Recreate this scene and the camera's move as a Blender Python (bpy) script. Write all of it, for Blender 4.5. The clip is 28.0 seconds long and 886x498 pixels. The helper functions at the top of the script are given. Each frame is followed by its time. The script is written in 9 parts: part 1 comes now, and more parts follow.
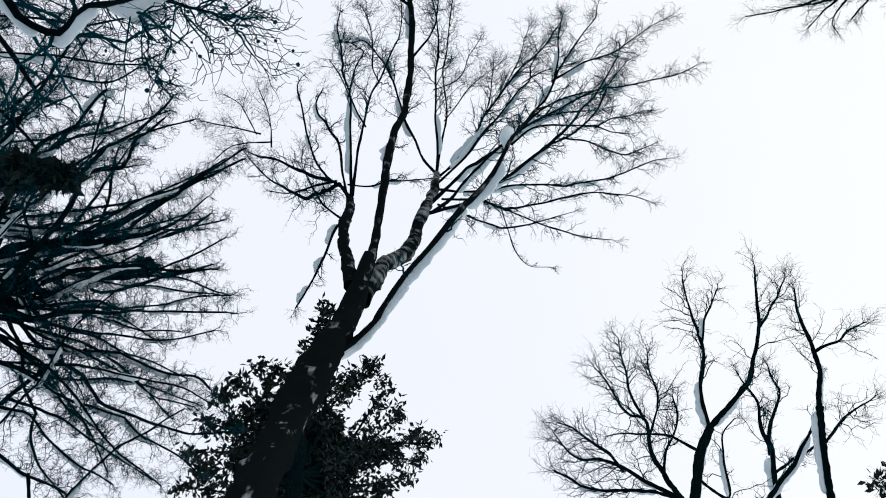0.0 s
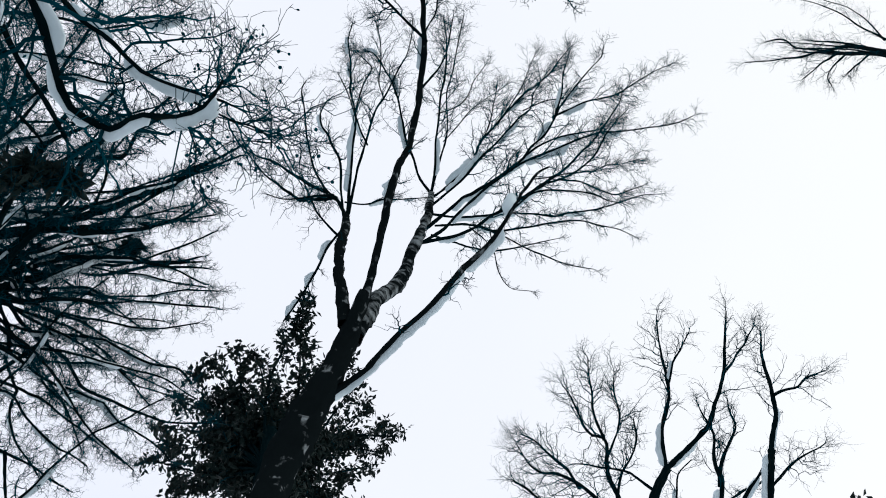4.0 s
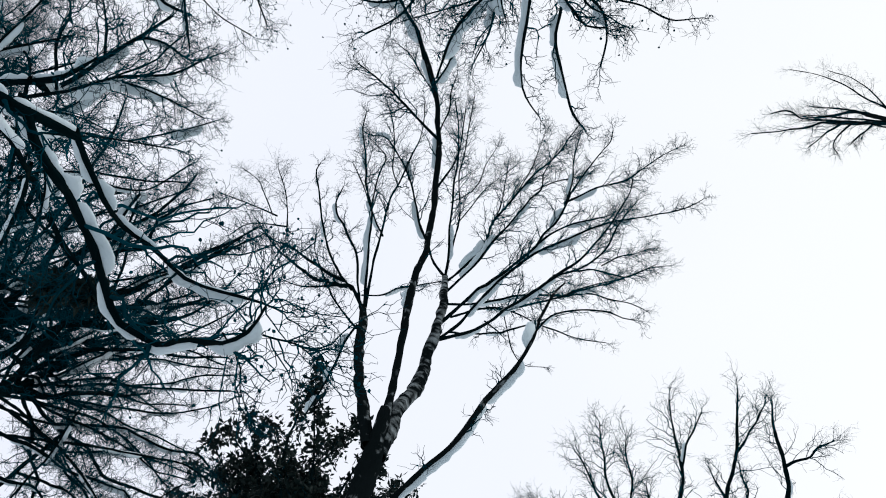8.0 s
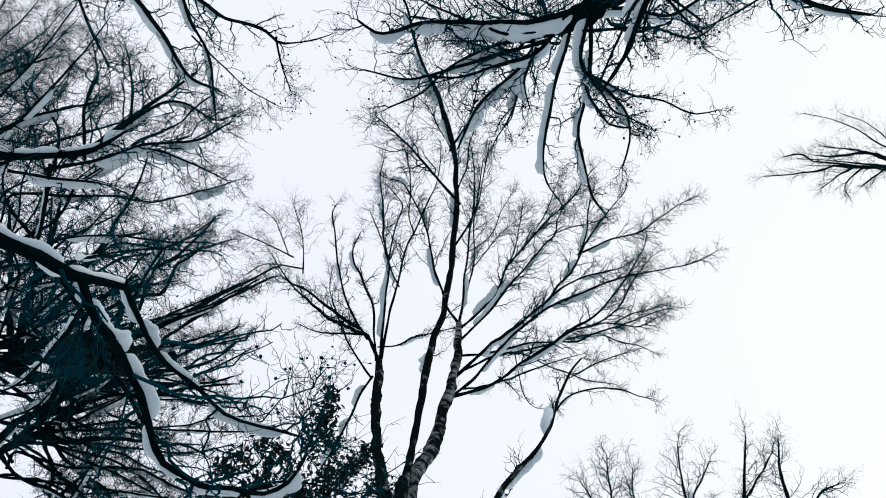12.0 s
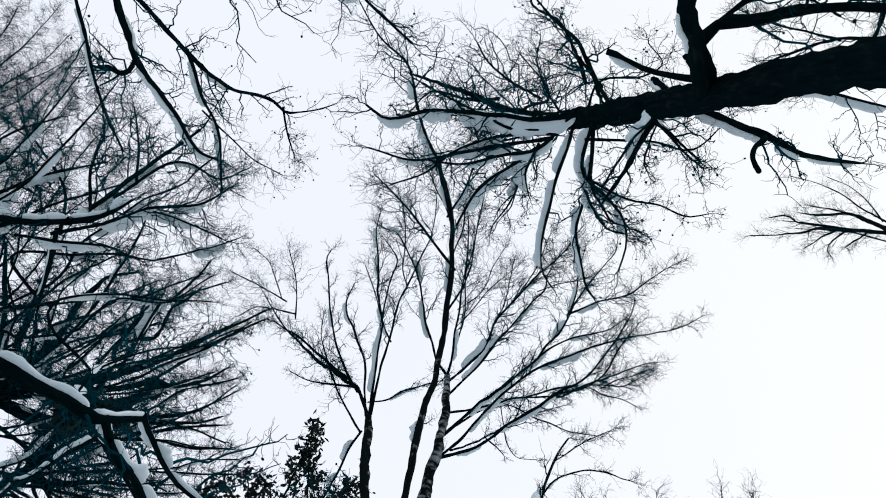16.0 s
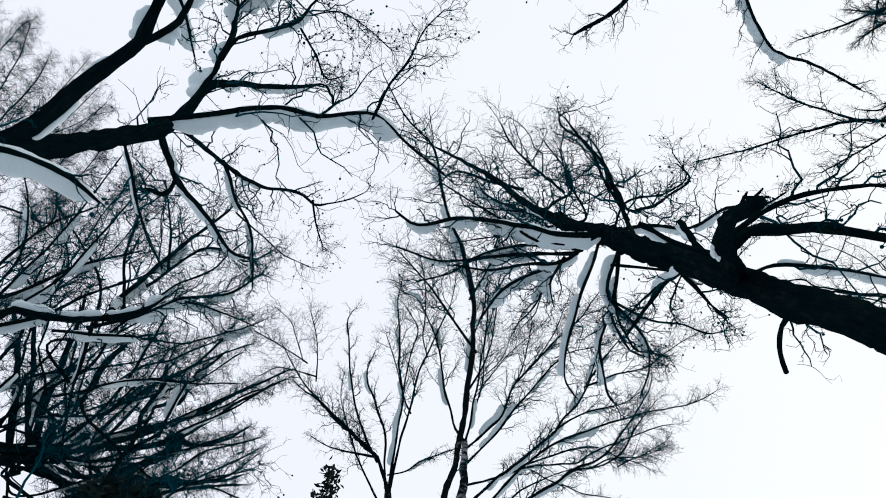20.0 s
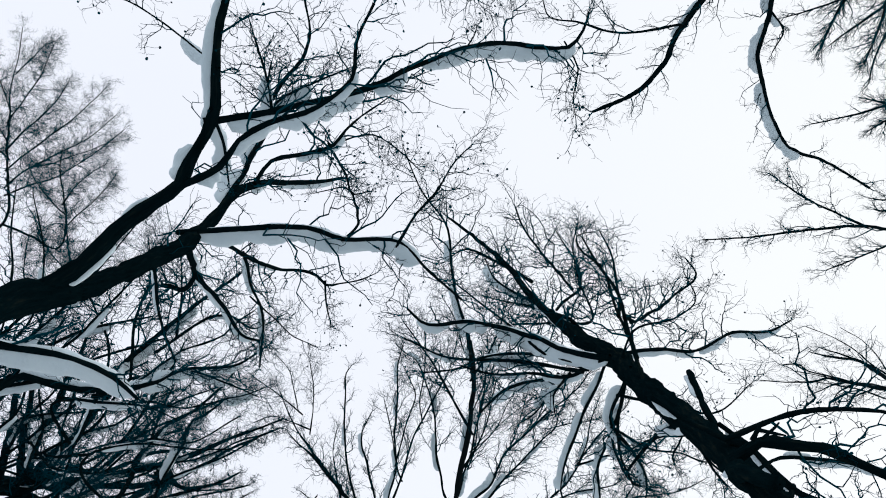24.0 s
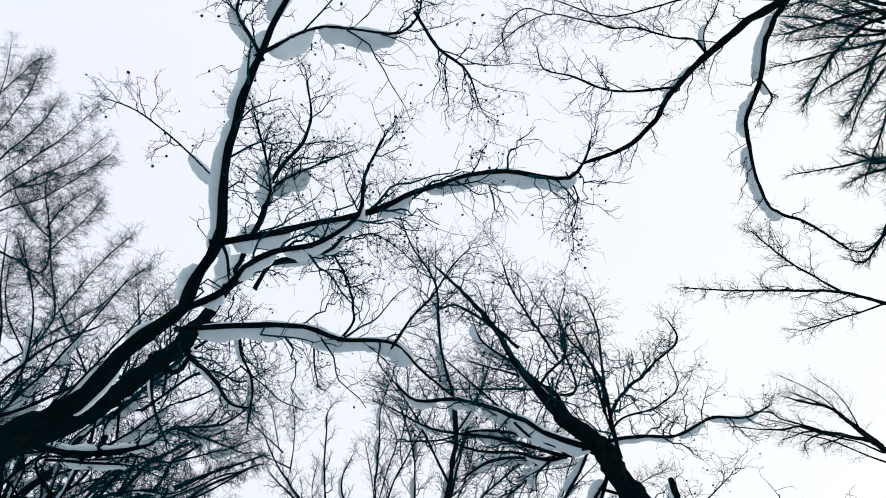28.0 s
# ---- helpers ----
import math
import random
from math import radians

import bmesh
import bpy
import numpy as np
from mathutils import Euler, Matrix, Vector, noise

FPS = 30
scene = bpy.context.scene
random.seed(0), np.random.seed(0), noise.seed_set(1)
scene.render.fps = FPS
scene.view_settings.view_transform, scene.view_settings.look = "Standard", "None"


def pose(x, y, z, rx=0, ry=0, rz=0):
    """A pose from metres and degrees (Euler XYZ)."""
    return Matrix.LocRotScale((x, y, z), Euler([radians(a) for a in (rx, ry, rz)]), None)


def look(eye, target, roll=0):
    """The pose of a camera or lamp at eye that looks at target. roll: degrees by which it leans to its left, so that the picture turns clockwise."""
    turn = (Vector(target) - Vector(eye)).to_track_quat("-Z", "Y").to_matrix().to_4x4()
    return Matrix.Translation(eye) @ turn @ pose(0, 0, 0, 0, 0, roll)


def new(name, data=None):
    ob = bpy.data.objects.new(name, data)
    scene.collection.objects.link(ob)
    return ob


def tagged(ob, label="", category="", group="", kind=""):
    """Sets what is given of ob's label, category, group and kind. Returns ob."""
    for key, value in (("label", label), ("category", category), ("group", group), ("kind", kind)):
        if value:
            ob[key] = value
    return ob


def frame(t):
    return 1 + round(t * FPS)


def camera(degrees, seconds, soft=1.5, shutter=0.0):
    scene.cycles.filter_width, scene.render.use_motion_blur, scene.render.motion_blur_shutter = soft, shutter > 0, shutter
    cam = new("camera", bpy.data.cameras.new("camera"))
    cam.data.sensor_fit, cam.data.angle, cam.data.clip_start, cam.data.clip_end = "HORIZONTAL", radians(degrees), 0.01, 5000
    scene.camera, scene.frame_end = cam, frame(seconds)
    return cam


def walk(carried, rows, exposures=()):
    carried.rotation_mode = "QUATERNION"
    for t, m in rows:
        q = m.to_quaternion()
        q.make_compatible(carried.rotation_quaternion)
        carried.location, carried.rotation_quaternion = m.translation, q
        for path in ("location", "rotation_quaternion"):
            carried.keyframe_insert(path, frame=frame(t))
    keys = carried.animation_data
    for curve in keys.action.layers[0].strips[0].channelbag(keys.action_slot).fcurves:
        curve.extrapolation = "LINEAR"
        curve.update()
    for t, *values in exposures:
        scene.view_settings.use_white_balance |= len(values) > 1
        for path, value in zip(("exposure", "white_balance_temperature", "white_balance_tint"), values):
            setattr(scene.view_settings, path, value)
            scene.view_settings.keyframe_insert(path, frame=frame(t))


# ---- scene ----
cam = camera(58.50, 28.0, soft=1.0)
PATH = [
    (0, 0.000, -0.001, 1.986, 173.80, -0.15, 7.69),
    (0.5, 0.002, -0.102, 1.963, 173.22, 0.32, 5.90),
    (1, -0.049, -0.188, 1.941, 172.67, 0.94, 4.37),
    (1.5, -0.052, -0.327, 1.926, 172.25, 1.16, 3.86),
    (2, -0.050, -0.468, 1.885, 171.99, 1.29, 3.76),
    (2.5, -0.066, -0.604, 1.869, 171.83, 1.40, 4.10),
    (3, -0.110, -0.736, 1.845, 171.64, 1.32, 3.25),
    (3.5, -0.145, -0.882, 1.783, 171.44, 0.88, 1.69),
    (5.5, -0.204, -1.567, 1.656, 171.63, 1.01, 1.78),
    (6, -0.241, -1.736, 1.672, 171.72, 0.85, 1.72),
    (6.5, -0.263, -1.916, 1.638, 171.85, 0.50, 1.27),
    (7, -0.269, -2.063, 1.633, 172.08, 0.40, 2.00),
    (7.5, -0.287, -2.205, 1.660, 172.57, 0.37, 2.28),
    (8, -0.308, -2.374, 1.674, 172.71, 0.67, 2.27),
    (8.5, -0.335, -2.521, 1.672, 172.79, 0.72, 1.44),
    (9, -0.384, -2.670, 1.680, 172.66, 0.77, -0.12),
    (9.5, -0.418, -2.809, 1.688, 172.57, 0.53, -1.17),
    (10, -0.438, -2.948, 1.682, 172.51, 0.20, -0.60),
    (10.5, -0.451, -3.094, 1.662, 172.10, -1.08, 0.60),
    (11, -0.465, -3.240, 1.647, 172.12, -0.20, 0.70),
    (11.5, -0.489, -3.386, 1.647, 172.10, 0.22, 1.23),
    (13.5, -0.469, -3.951, 1.517, 171.68, 0.33, 1.63),
    (14, -0.498, -4.111, 1.496, 172.33, 0.85, 2.16),
    (14.5, -0.535, -4.217, 1.530, 172.81, 1.14, 2.28),
    (15, -0.590, -4.329, 1.528, 172.66, 1.27, 1.19),
    (15.5, -0.636, -4.467, 1.510, 172.18, 1.39, -0.54),
    (16, -0.673, -4.599, 1.501, 172.13, 1.10, -1.18),
    (16.5, -0.689, -4.724, 1.496, 172.02, 0.01, -1.26),
    (17, -0.718, -4.915, 1.476, 171.52, 0.41, -0.59),
    (17.5, -0.757, -5.088, 1.475, 171.97, 0.64, -1.32),
    (18, -0.815, -5.257, 1.476, 172.41, 1.09, -2.33),
    (18.5, -0.856, -5.415, 1.478, 172.15, 1.30, -3.33),
    (19, -0.891, -5.582, 1.466, 171.73, 1.34, -3.45),
    (19.5, -0.920, -5.757, 1.449, 171.78, 0.77, -2.51),
    (20, -0.928, -5.976, 1.442, 172.32, 0.24, -2.07),
    (20.5, -0.959, -6.177, 1.444, 172.57, 0.44, -2.78),
    (22.5, -1.151, -6.872, 1.463, 171.92, 0.67, -6.35),
    (23, -1.175, -7.029, 1.454, 171.66, 0.00, -6.26),
    (23.5, -1.209, -7.170, 1.465, 172.49, -0.30, -6.40),
    (24, -1.266, -7.303, 1.471, 172.51, -0.02, -6.77),
    (24.5, -1.321, -7.449, 1.463, 172.37, 0.88, -7.04),
    (25, -1.371, -7.611, 1.470, 172.33, 1.14, -7.37),
    (25.5, -1.409, -7.748, 1.489, 172.68, 0.97, -6.38),
    (26, -1.440, -7.897, 1.487, 171.77, 0.31, -5.63),
    (26.5, -1.458, -8.060, 1.477, 171.60, 0.41, -6.08),
    (27, -1.499, -8.222, 1.479, 172.27, 0.60, -6.79),
    (27.5, -1.558, -8.350, 1.504, 172.17, 1.27, -7.82),
    (28, -1.628, -8.500, 1.486, 171.72, 1.25, -9.21),
]
walk(cam, [(t, pose(*p)) for t, *p in PATH], exposures=[(0, 0, 6300, 6), (28, 0, 6300, 6)])

# ---- sky and light ----
world = bpy.data.worlds.new("overcast_sky")
scene.world = world
world.use_nodes = True
wn, wl = world.node_tree.nodes, world.node_tree.links
sky = wn.new("ShaderNodeTexSky")
sky.sky_type, sky.sun_disc = "NISHITA", False
sky.sun_elevation, sky.sun_rotation = radians(24), radians(60)
sky.air_density, sky.dust_density, sky.ozone_density = 1.0, 4.0, 1.0
grey = wn.new("ShaderNodeHueSaturation")
grey.inputs["Saturation"].default_value = 0.25
wl.new(sky.outputs[0], grey.inputs["Color"])
lift = wn.new("ShaderNodeMix")
lift.data_type = "RGBA"
lift.inputs["Factor"].default_value = 0.86
coord = wn.new("ShaderNodeTexCoord")
cloud = wn.new("ShaderNodeTexNoise")
cloud.inputs["Scale"].default_value, cloud.inputs["Detail"].default_value = 1.6, 3.0
tone = wn.new("ShaderNodeMix")
tone.data_type = "RGBA"
tone.inputs["A"].default_value, tone.inputs["B"].default_value = (10.1, 10.15, 11.4, 1), (11.25, 11.08, 11.25, 1)
wl.new(coord.outputs["Generated"], cloud.inputs["Vector"])
# the cloud is thinner and warmer towards the sun's side
split = wn.new("ShaderNodeSeparateXYZ")
wl.new(coord.outputs["Generated"], split.inputs[0])
side = wn.new("ShaderNodeMath")
side.operation = "MULTIPLY_ADD"
side.inputs[1].default_value = 0.9
wl.new(split.outputs["X"], side.inputs[0])
wl.new(cloud.outputs["Fac"], side.inputs[2])
side.use_clamp = True
wl.new(side.outputs[0], tone.inputs["Factor"])
wl.new(grey.outputs[0], lift.inputs["A"])
wl.new(tone.outputs["Result"], lift.inputs["B"])
back = wn["Background"]
back.inputs["Strength"].default_value = 0.1
wl.new(lift.outputs["Result"], back.inputs["Color"])
sun = new("sun", bpy.data.lights.new("sun", "SUN"))
sun.data.energy, sun.data.angle, sun.data.color = 0.5, radians(30), (1.0, 0.97, 0.92)
sun.matrix_world = look((0, 0, 30), (-10, 6, 22))
sun["kind"] = "structure"


# ---- materials ----
def material(name, rough=0.9, gloss=0.0):
    m = bpy.data.materials.new(name)
    m.use_nodes = True
    b = m.node_tree.nodes["Principled BSDF"]
    b.inputs["Roughness"].default_value = rough
    b.inputs["Specular IOR Level"].default_value = gloss
    return m, m.node_tree.nodes, m.node_tree.links, b


def ramp(nodes, stops):
    r = nodes.new("ShaderNodeValToRGB")
    while len(r.color_ramp.elements) < len(stops):
        r.color_ramp.elements.new(0.5)
    for e, (at, c) in zip(r.color_ramp.elements, stops):
        e.position, e.color = at, (*c, 1)
    return r


def noise_node(nodes, links, vec, scale, detail=4.0):
    n = nodes.new("ShaderNodeTexNoise")
    n.inputs["Scale"].default_value, n.inputs["Detail"].default_value = scale, detail
    links.new(vec, n.inputs["Vector"])
    return n


def bump(nodes, links, bsdf, height, strength, distance):
    b = nodes.new("ShaderNodeBump")
    b.inputs["Strength"].default_value, b.inputs["Distance"].default_value = strength, distance
    links.new(height, b.inputs["Height"])
    links.new(b.outputs[0], bsdf.inputs["Normal"])


def along_vector(nodes, links, stretch):
    """Bark coordinates: metres along the limb and round it."""
    at = nodes.new("ShaderNodeAttribute")
    at.attribute_name = "bark"
    m = nodes.new("ShaderNodeVectorMath")
    m.operation = "MULTIPLY"
    m.inputs[1].default_value = stretch
    links.new(at.outputs["Vector"], m.inputs[0])
    return m.outputs[0]


def bark_material():
    m, n, l, b = material("dark_bark", 0.95)
    v = along_vector(n, l, (6, 30, 30))
    fine = noise_node(n, l, v, 1.0, 6)
    wide = noise_node(n, l, along_vector(n, l, (1.1, 4, 4)), 1.0, 3)
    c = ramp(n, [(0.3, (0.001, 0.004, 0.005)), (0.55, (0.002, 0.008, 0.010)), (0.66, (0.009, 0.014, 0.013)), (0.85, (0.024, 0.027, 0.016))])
    mix = n.new("ShaderNodeMath")
    mix.operation = "MULTIPLY_ADD"
    mix.inputs[1].default_value, mix.inputs[2].default_value = 0.6, 0.0
    l.new(fine.outputs["Fac"], mix.inputs[0])
    add = n.new("ShaderNodeMath")
    add.operation = "MULTIPLY_ADD"
    add.inputs[1].default_value = 0.4
    l.new(wide.outputs["Fac"], add.inputs[0])
    l.new(mix.outputs[0], add.inputs[2])
    l.new(add.outputs[0], c.inputs[0])
    l.new(c.outputs[0], b.inputs["Base Color"])
    bump(n, l, b, fine.outputs["Fac"], 0.9, 0.02)
    return m


def birch_material(name, bare, full):
    m, n, l, b = material(name, 0.8)
    band = noise_node(n, l, along_vector(n, l, (10, 5, 5)), 1.0, 6)
    patch = noise_node(n, l, along_vector(n, l, (3.2, 8, 8)), 1.0, 4)
    c1 = ramp(n, [(0.45, (0.005, 0.008, 0.009)), (0.64, (0.26, 0.29, 0.30))])
    c2 = ramp(n, [(bare, (0, 0, 0)), (full, (1, 1, 1))])
    l.new(band.outputs["Fac"], c1.inputs[0])
    l.new(patch.outputs["Fac"], c2.inputs[0])
    mix = n.new("ShaderNodeMix")
    mix.data_type = "RGBA"
    mix.inputs["A"].default_value = (0.006, 0.009, 0.010, 1)
    l.new(c2.outputs[0], mix.inputs["Factor"])
    l.new(c1.outputs[0], mix.inputs["B"])
    l.new(mix.outputs["Result"], b.inputs["Base Color"])
    bump(n, l, b, band.outputs["Fac"], 0.7, 0.012)
    return m


def twig_material():
    m, n, l, b = material("twig_bark", 0.85)
    g = n.new("ShaderNodeNewGeometry")
    c = ramp(n, [(0.0, (0.001, 0.018, 0.027)), (1.0, (0.003, 0.055, 0.078))])
    l.new(g.outputs["Random Per Island"], c.inputs[0])
    l.new(c.outputs[0], b.inputs["Base Color"])
    return m


def snow_material(name, low, high, scale):
    m, n, l, b = material(name, 0.75, 0.1)
    co = n.new("ShaderNodeTexCoord")
    a = noise_node(n, l, co.outputs["Object"], scale, 5)
    f = noise_node(n, l, co.outputs["Object"], scale * 14, 3)
    c = ramp(n, [(0.3, low), (0.7, high)])
    l.new(a.outputs["Fac"], c.inputs[0])
    l.new(c.outputs[0], b.inputs["Base Color"])
    b.inputs["Subsurface Weight"].default_value = 0.0
    bump(n, l, b, f.outputs["Fac"], 0.35, 0.02)
    return m


def leaf_material():
    m, n, l, b = material("dark_leaf", 0.6, 0.1)
    g = n.new("ShaderNodeNewGeometry")
    c = ramp(n, [(0.0, (0.004, 0.012, 0.012)), (0.6, (0.008, 0.019, 0.018)), (1.0, (0.018, 0.03, 0.026))])
    l.new(g.outputs["Random Per Island"], c.inputs[0])
    l.new(c.outputs[0], b.inputs["Base Color"])
    return m


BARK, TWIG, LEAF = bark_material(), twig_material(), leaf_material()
BIRCH = birch_material("birch_old_bark", 0.60, 0.67)  # dark and rough, with white patches left
BANDED = birch_material("birch_banded_bark", 0.30, 0.50)
SNOW = snow_material("clinging_snow", (0.66, 0.76, 0.81), (0.76, 0.85, 0.89), 3.0)
FLOOR = snow_material("trodden_snow", (0.24, 0.27, 0.29), (0.60, 0.65, 0.68), 0.6)


# ---- mesh helpers ----
def mesh_object(name, verts, faces, mat, parent=None, label="", smooth=True, bark=None, kind=""):
    me = bpy.data.meshes.new(name)
    verts, faces = np.asarray(verts, np.float32), np.asarray(faces, np.int32)
    k = faces.shape[1]
    me.vertices.add(len(verts))
    me.vertices.foreach_set("co", verts.ravel())
    me.loops.add(faces.size)
    me.loops.foreach_set("vertex_index", faces.ravel())
    me.polygons.add(len(faces))
    me.polygons.foreach_set("loop_start", np.arange(0, faces.size, k, dtype=np.int32))
    me.polygons.foreach_set("use_smooth", np.full(len(faces), smooth))
    me.update(calc_edges=True)
    if bark is not None:
        me.attributes.new("bark", "FLOAT_VECTOR", "POINT").data.foreach_set("vector", np.asarray(bark, np.float32).ravel())
    me.materials.append(mat)
    ob = new(name, me)
    ob.parent = parent
    return tagged(ob, label=label, kind=kind)


def unit(v):
    return v / (np.linalg.norm(v, axis=-1, keepdims=True) + 1e-9)


def spline(nodes, step):
    """A smooth line through (x, y, z, radius) nodes, a point about every step metres."""
    p = np.array(nodes, float)
    d = np.maximum(np.linalg.norm(np.diff(p[:, :3], axis=0), axis=1), 1e-4)[:, None]
    rate = np.diff(p, axis=0) / d
    way = np.vstack([rate[:1], (rate[:-1] * d[1:] + rate[1:] * d[:-1]) / (d[1:] + d[:-1]), rate[-1:]])
    out = []
    for i in range(len(p) - 1):
        n = max(2, int(d[i, 0] / step))
        t = np.arange(n)[:, None] / n
        u = 1 - t
        out.append(u * u * (1 + 2 * t) * p[i] + t * t * (1 + 2 * u) * p[i + 1] + d[i] * t * u * (u * way[i] - t * way[i + 1]))
    line = np.vstack([*out, p[-1:]])
    line[:, 3] = np.maximum(line[:, 3], 0.002)
    return line


def frames_along(pts):
    """Two directions across a line at each of its points; works on stacks of lines too."""
    t = unit(np.gradient(pts, axis=-2))
    axes = np.array([[1.0, 0.1, 0.0], [0.1, 1.0, 0.0], [0.0, 0.1, 1.0]])
    best = np.argmin(np.abs(t @ axes.T).max(axis=-2), axis=-1)
    u = unit(np.cross(axes[best][..., None, :], t))
    return t, u, np.cross(t, u)


def tubes(pts, rad, sides):
    """Verts and quads of tapered tubes round a stack of lines (n, m, 3) with radii (n, m)."""
    n, m = pts.shape[:2]
    _, u, v = frames_along(pts)
    a = 2 * np.pi * np.arange(sides) / sides
    ring = u[:, :, None] * np.cos(a)[:, None] + v[:, :, None] * np.sin(a)[:, None]
    verts = pts[:, :, None] + ring * rad[:, :, None, None]
    i = np.arange(n * m * sides).reshape(n, m, sides)
    j = np.roll(i, -1, axis=2)
    quads = np.stack([i[:, :-1], j[:, :-1], j[:, 1:], i[:, 1:]], -1).reshape(-1, 4)
    return verts.reshape(-1, 3), quads


def grow(rng, start, way, length, radius, steps, wobble, lift, end=0.35):
    """Angular, zigzag lines from start along way: points (n, steps + 1, 3) and radii."""
    n = len(start)
    pts, p, d = [start], start, unit(way)
    for _ in range(steps):
        d = unit(d + rng.normal(0, wobble * 0.45, (n, 3)) + np.array([0, 0, lift]))
        p = p + unit(d + rng.normal(0, wobble * 1.1, (n, 3))) * (length / steps * rng.uniform(0.6, 1.4, n))[:, None]
        pts.append(p)
    taper = 1 - (1 - end) * np.linspace(0, 1, steps + 1)
    return np.stack(pts, 1), radius[:, None] * taper


def sprout(rng, pts, rad, each, low, high, spread):
    """Starts, directions and parent radii of side shoots on a stack of lines."""
    n, m = pts.shape[:2]
    s = (low + (high - low) * ((np.arange(each) + rng.random((n, each))) / each)) * (m - 1)
    k = np.minimum(s.astype(int), m - 2)
    w = (s - k)[..., None]
    row = np.arange(n)[:, None]
    a, b = pts[row, k], pts[row, k + 1]
    t = unit(b - a)
    side = unit(np.cross(t, rng.normal(size=t.shape)))
    ang = spread * (0.6 + 0.8 * rng.random((n, each, 1)))
    return (a + (b - a) * w).reshape(-1, 3), (t * np.cos(ang) + side * np.sin(ang)).reshape(-1, 3), rad[row, k].reshape(-1), s.reshape(-1) / (m - 1)


def twig_mesh(rng, line, count, length, parent, lift=0.10, dense=(5, 3), low=0.25, cones=0.0, fork=0.75, kink=1.0, fine=1.0):
    """All the fine shoots of one limb in one mesh."""
    verts, quads, base = [], [], 0
    pts, rad = line[None, :, :3], line[None, :, 3]
    p0, d0, r0, s0 = sprout(rng, pts, rad, count, low, 0.99, fork)
    tip, way = line[-1:, :3], unit(line[-1:, :3] - line[-3:-2, :3])
    p0, d0 = np.vstack([p0, tip, tip]), np.vstack([d0, way, way + rng.normal(0, 0.35, (1, 3))])
    r0, s0 = np.append(r0, [line[-1, 3]] * 2), np.append(s0, [0.9, 0.9])
    l0 = length * rng.uniform(0.55, 1.25, len(p0)) * (1.25 - 0.8 * s0)
    a, ra = grow(rng, p0, d0, l0, fine * np.clip(r0 * 0.6, 0.0056, 0.014), 8, 0.28 * kink, lift * 0.5)
    p1, d1, r1, s1 = sprout(rng, a, ra, dense[0], 0.12, 0.98, fork * 1.05)
    l1 = length * 0.48 * rng.uniform(0.2, 1.3, len(p1)) * (1.2 - 0.6 * s1)
    b, rb = grow(rng, p1, d1, l1, np.clip(r1 * 0.7, 0.0036 * fine, 0.0065), 5, 0.34 * kink, lift * 0.4)
    p2, d2, r2, _ = sprout(rng, b, rb, dense[1], 0.15, 0.98, fork * 1.2)
    l2 = length * 0.2 * rng.uniform(0.3, 1.4, len(p2))
    c, rc = grow(rng, p2, d2, l2, np.clip(r2 * 0.75, 0.0022 * fine, 0.0034), 3, 0.36 * kink, lift * 0.3, 0.6)
    for q, r, sides in ((a, ra, 4), (b, rb, 3), (c, rc, 3)):
        v, f = tubes(q, r, sides)
        verts.append(v)
        quads.append(f + base)
        base += len(v)
    tips = np.concatenate([c[:, -1], b[:, -1]])
    tips = tips[rng.random(len(tips)) < cones]
    if len(tips):
        # small dark cones and shrivelled leaves that still hang on
        rise = np.linspace(-1, 1, 4)[None, :, None] * rng.uniform(0.008, 0.02, (len(tips), 1, 1))
        q = tips[:, None] + rise * unit(rng.normal(size=(len(tips), 1, 3)))
        v, f = tubes(q, rng.uniform(0.007, 0.016, (len(tips), 1)) * np.array([[0.3, 1, 0.9, 0.2]]), 5)
        verts.append(v)
        quads.append(f + base)
    mesh_object("twig_spray", np.vstack(verts), np.vstack(quads), TWIG, parent, kind="stuff")
    return a, ra, np.concatenate([b, b[:, -1:]], 1)


WIND = np.array([-0.45, 0.89, 0.0])  # the side of the limbs on which the snow has settled
LEE = np.array([0.75, -0.6, 0.0])


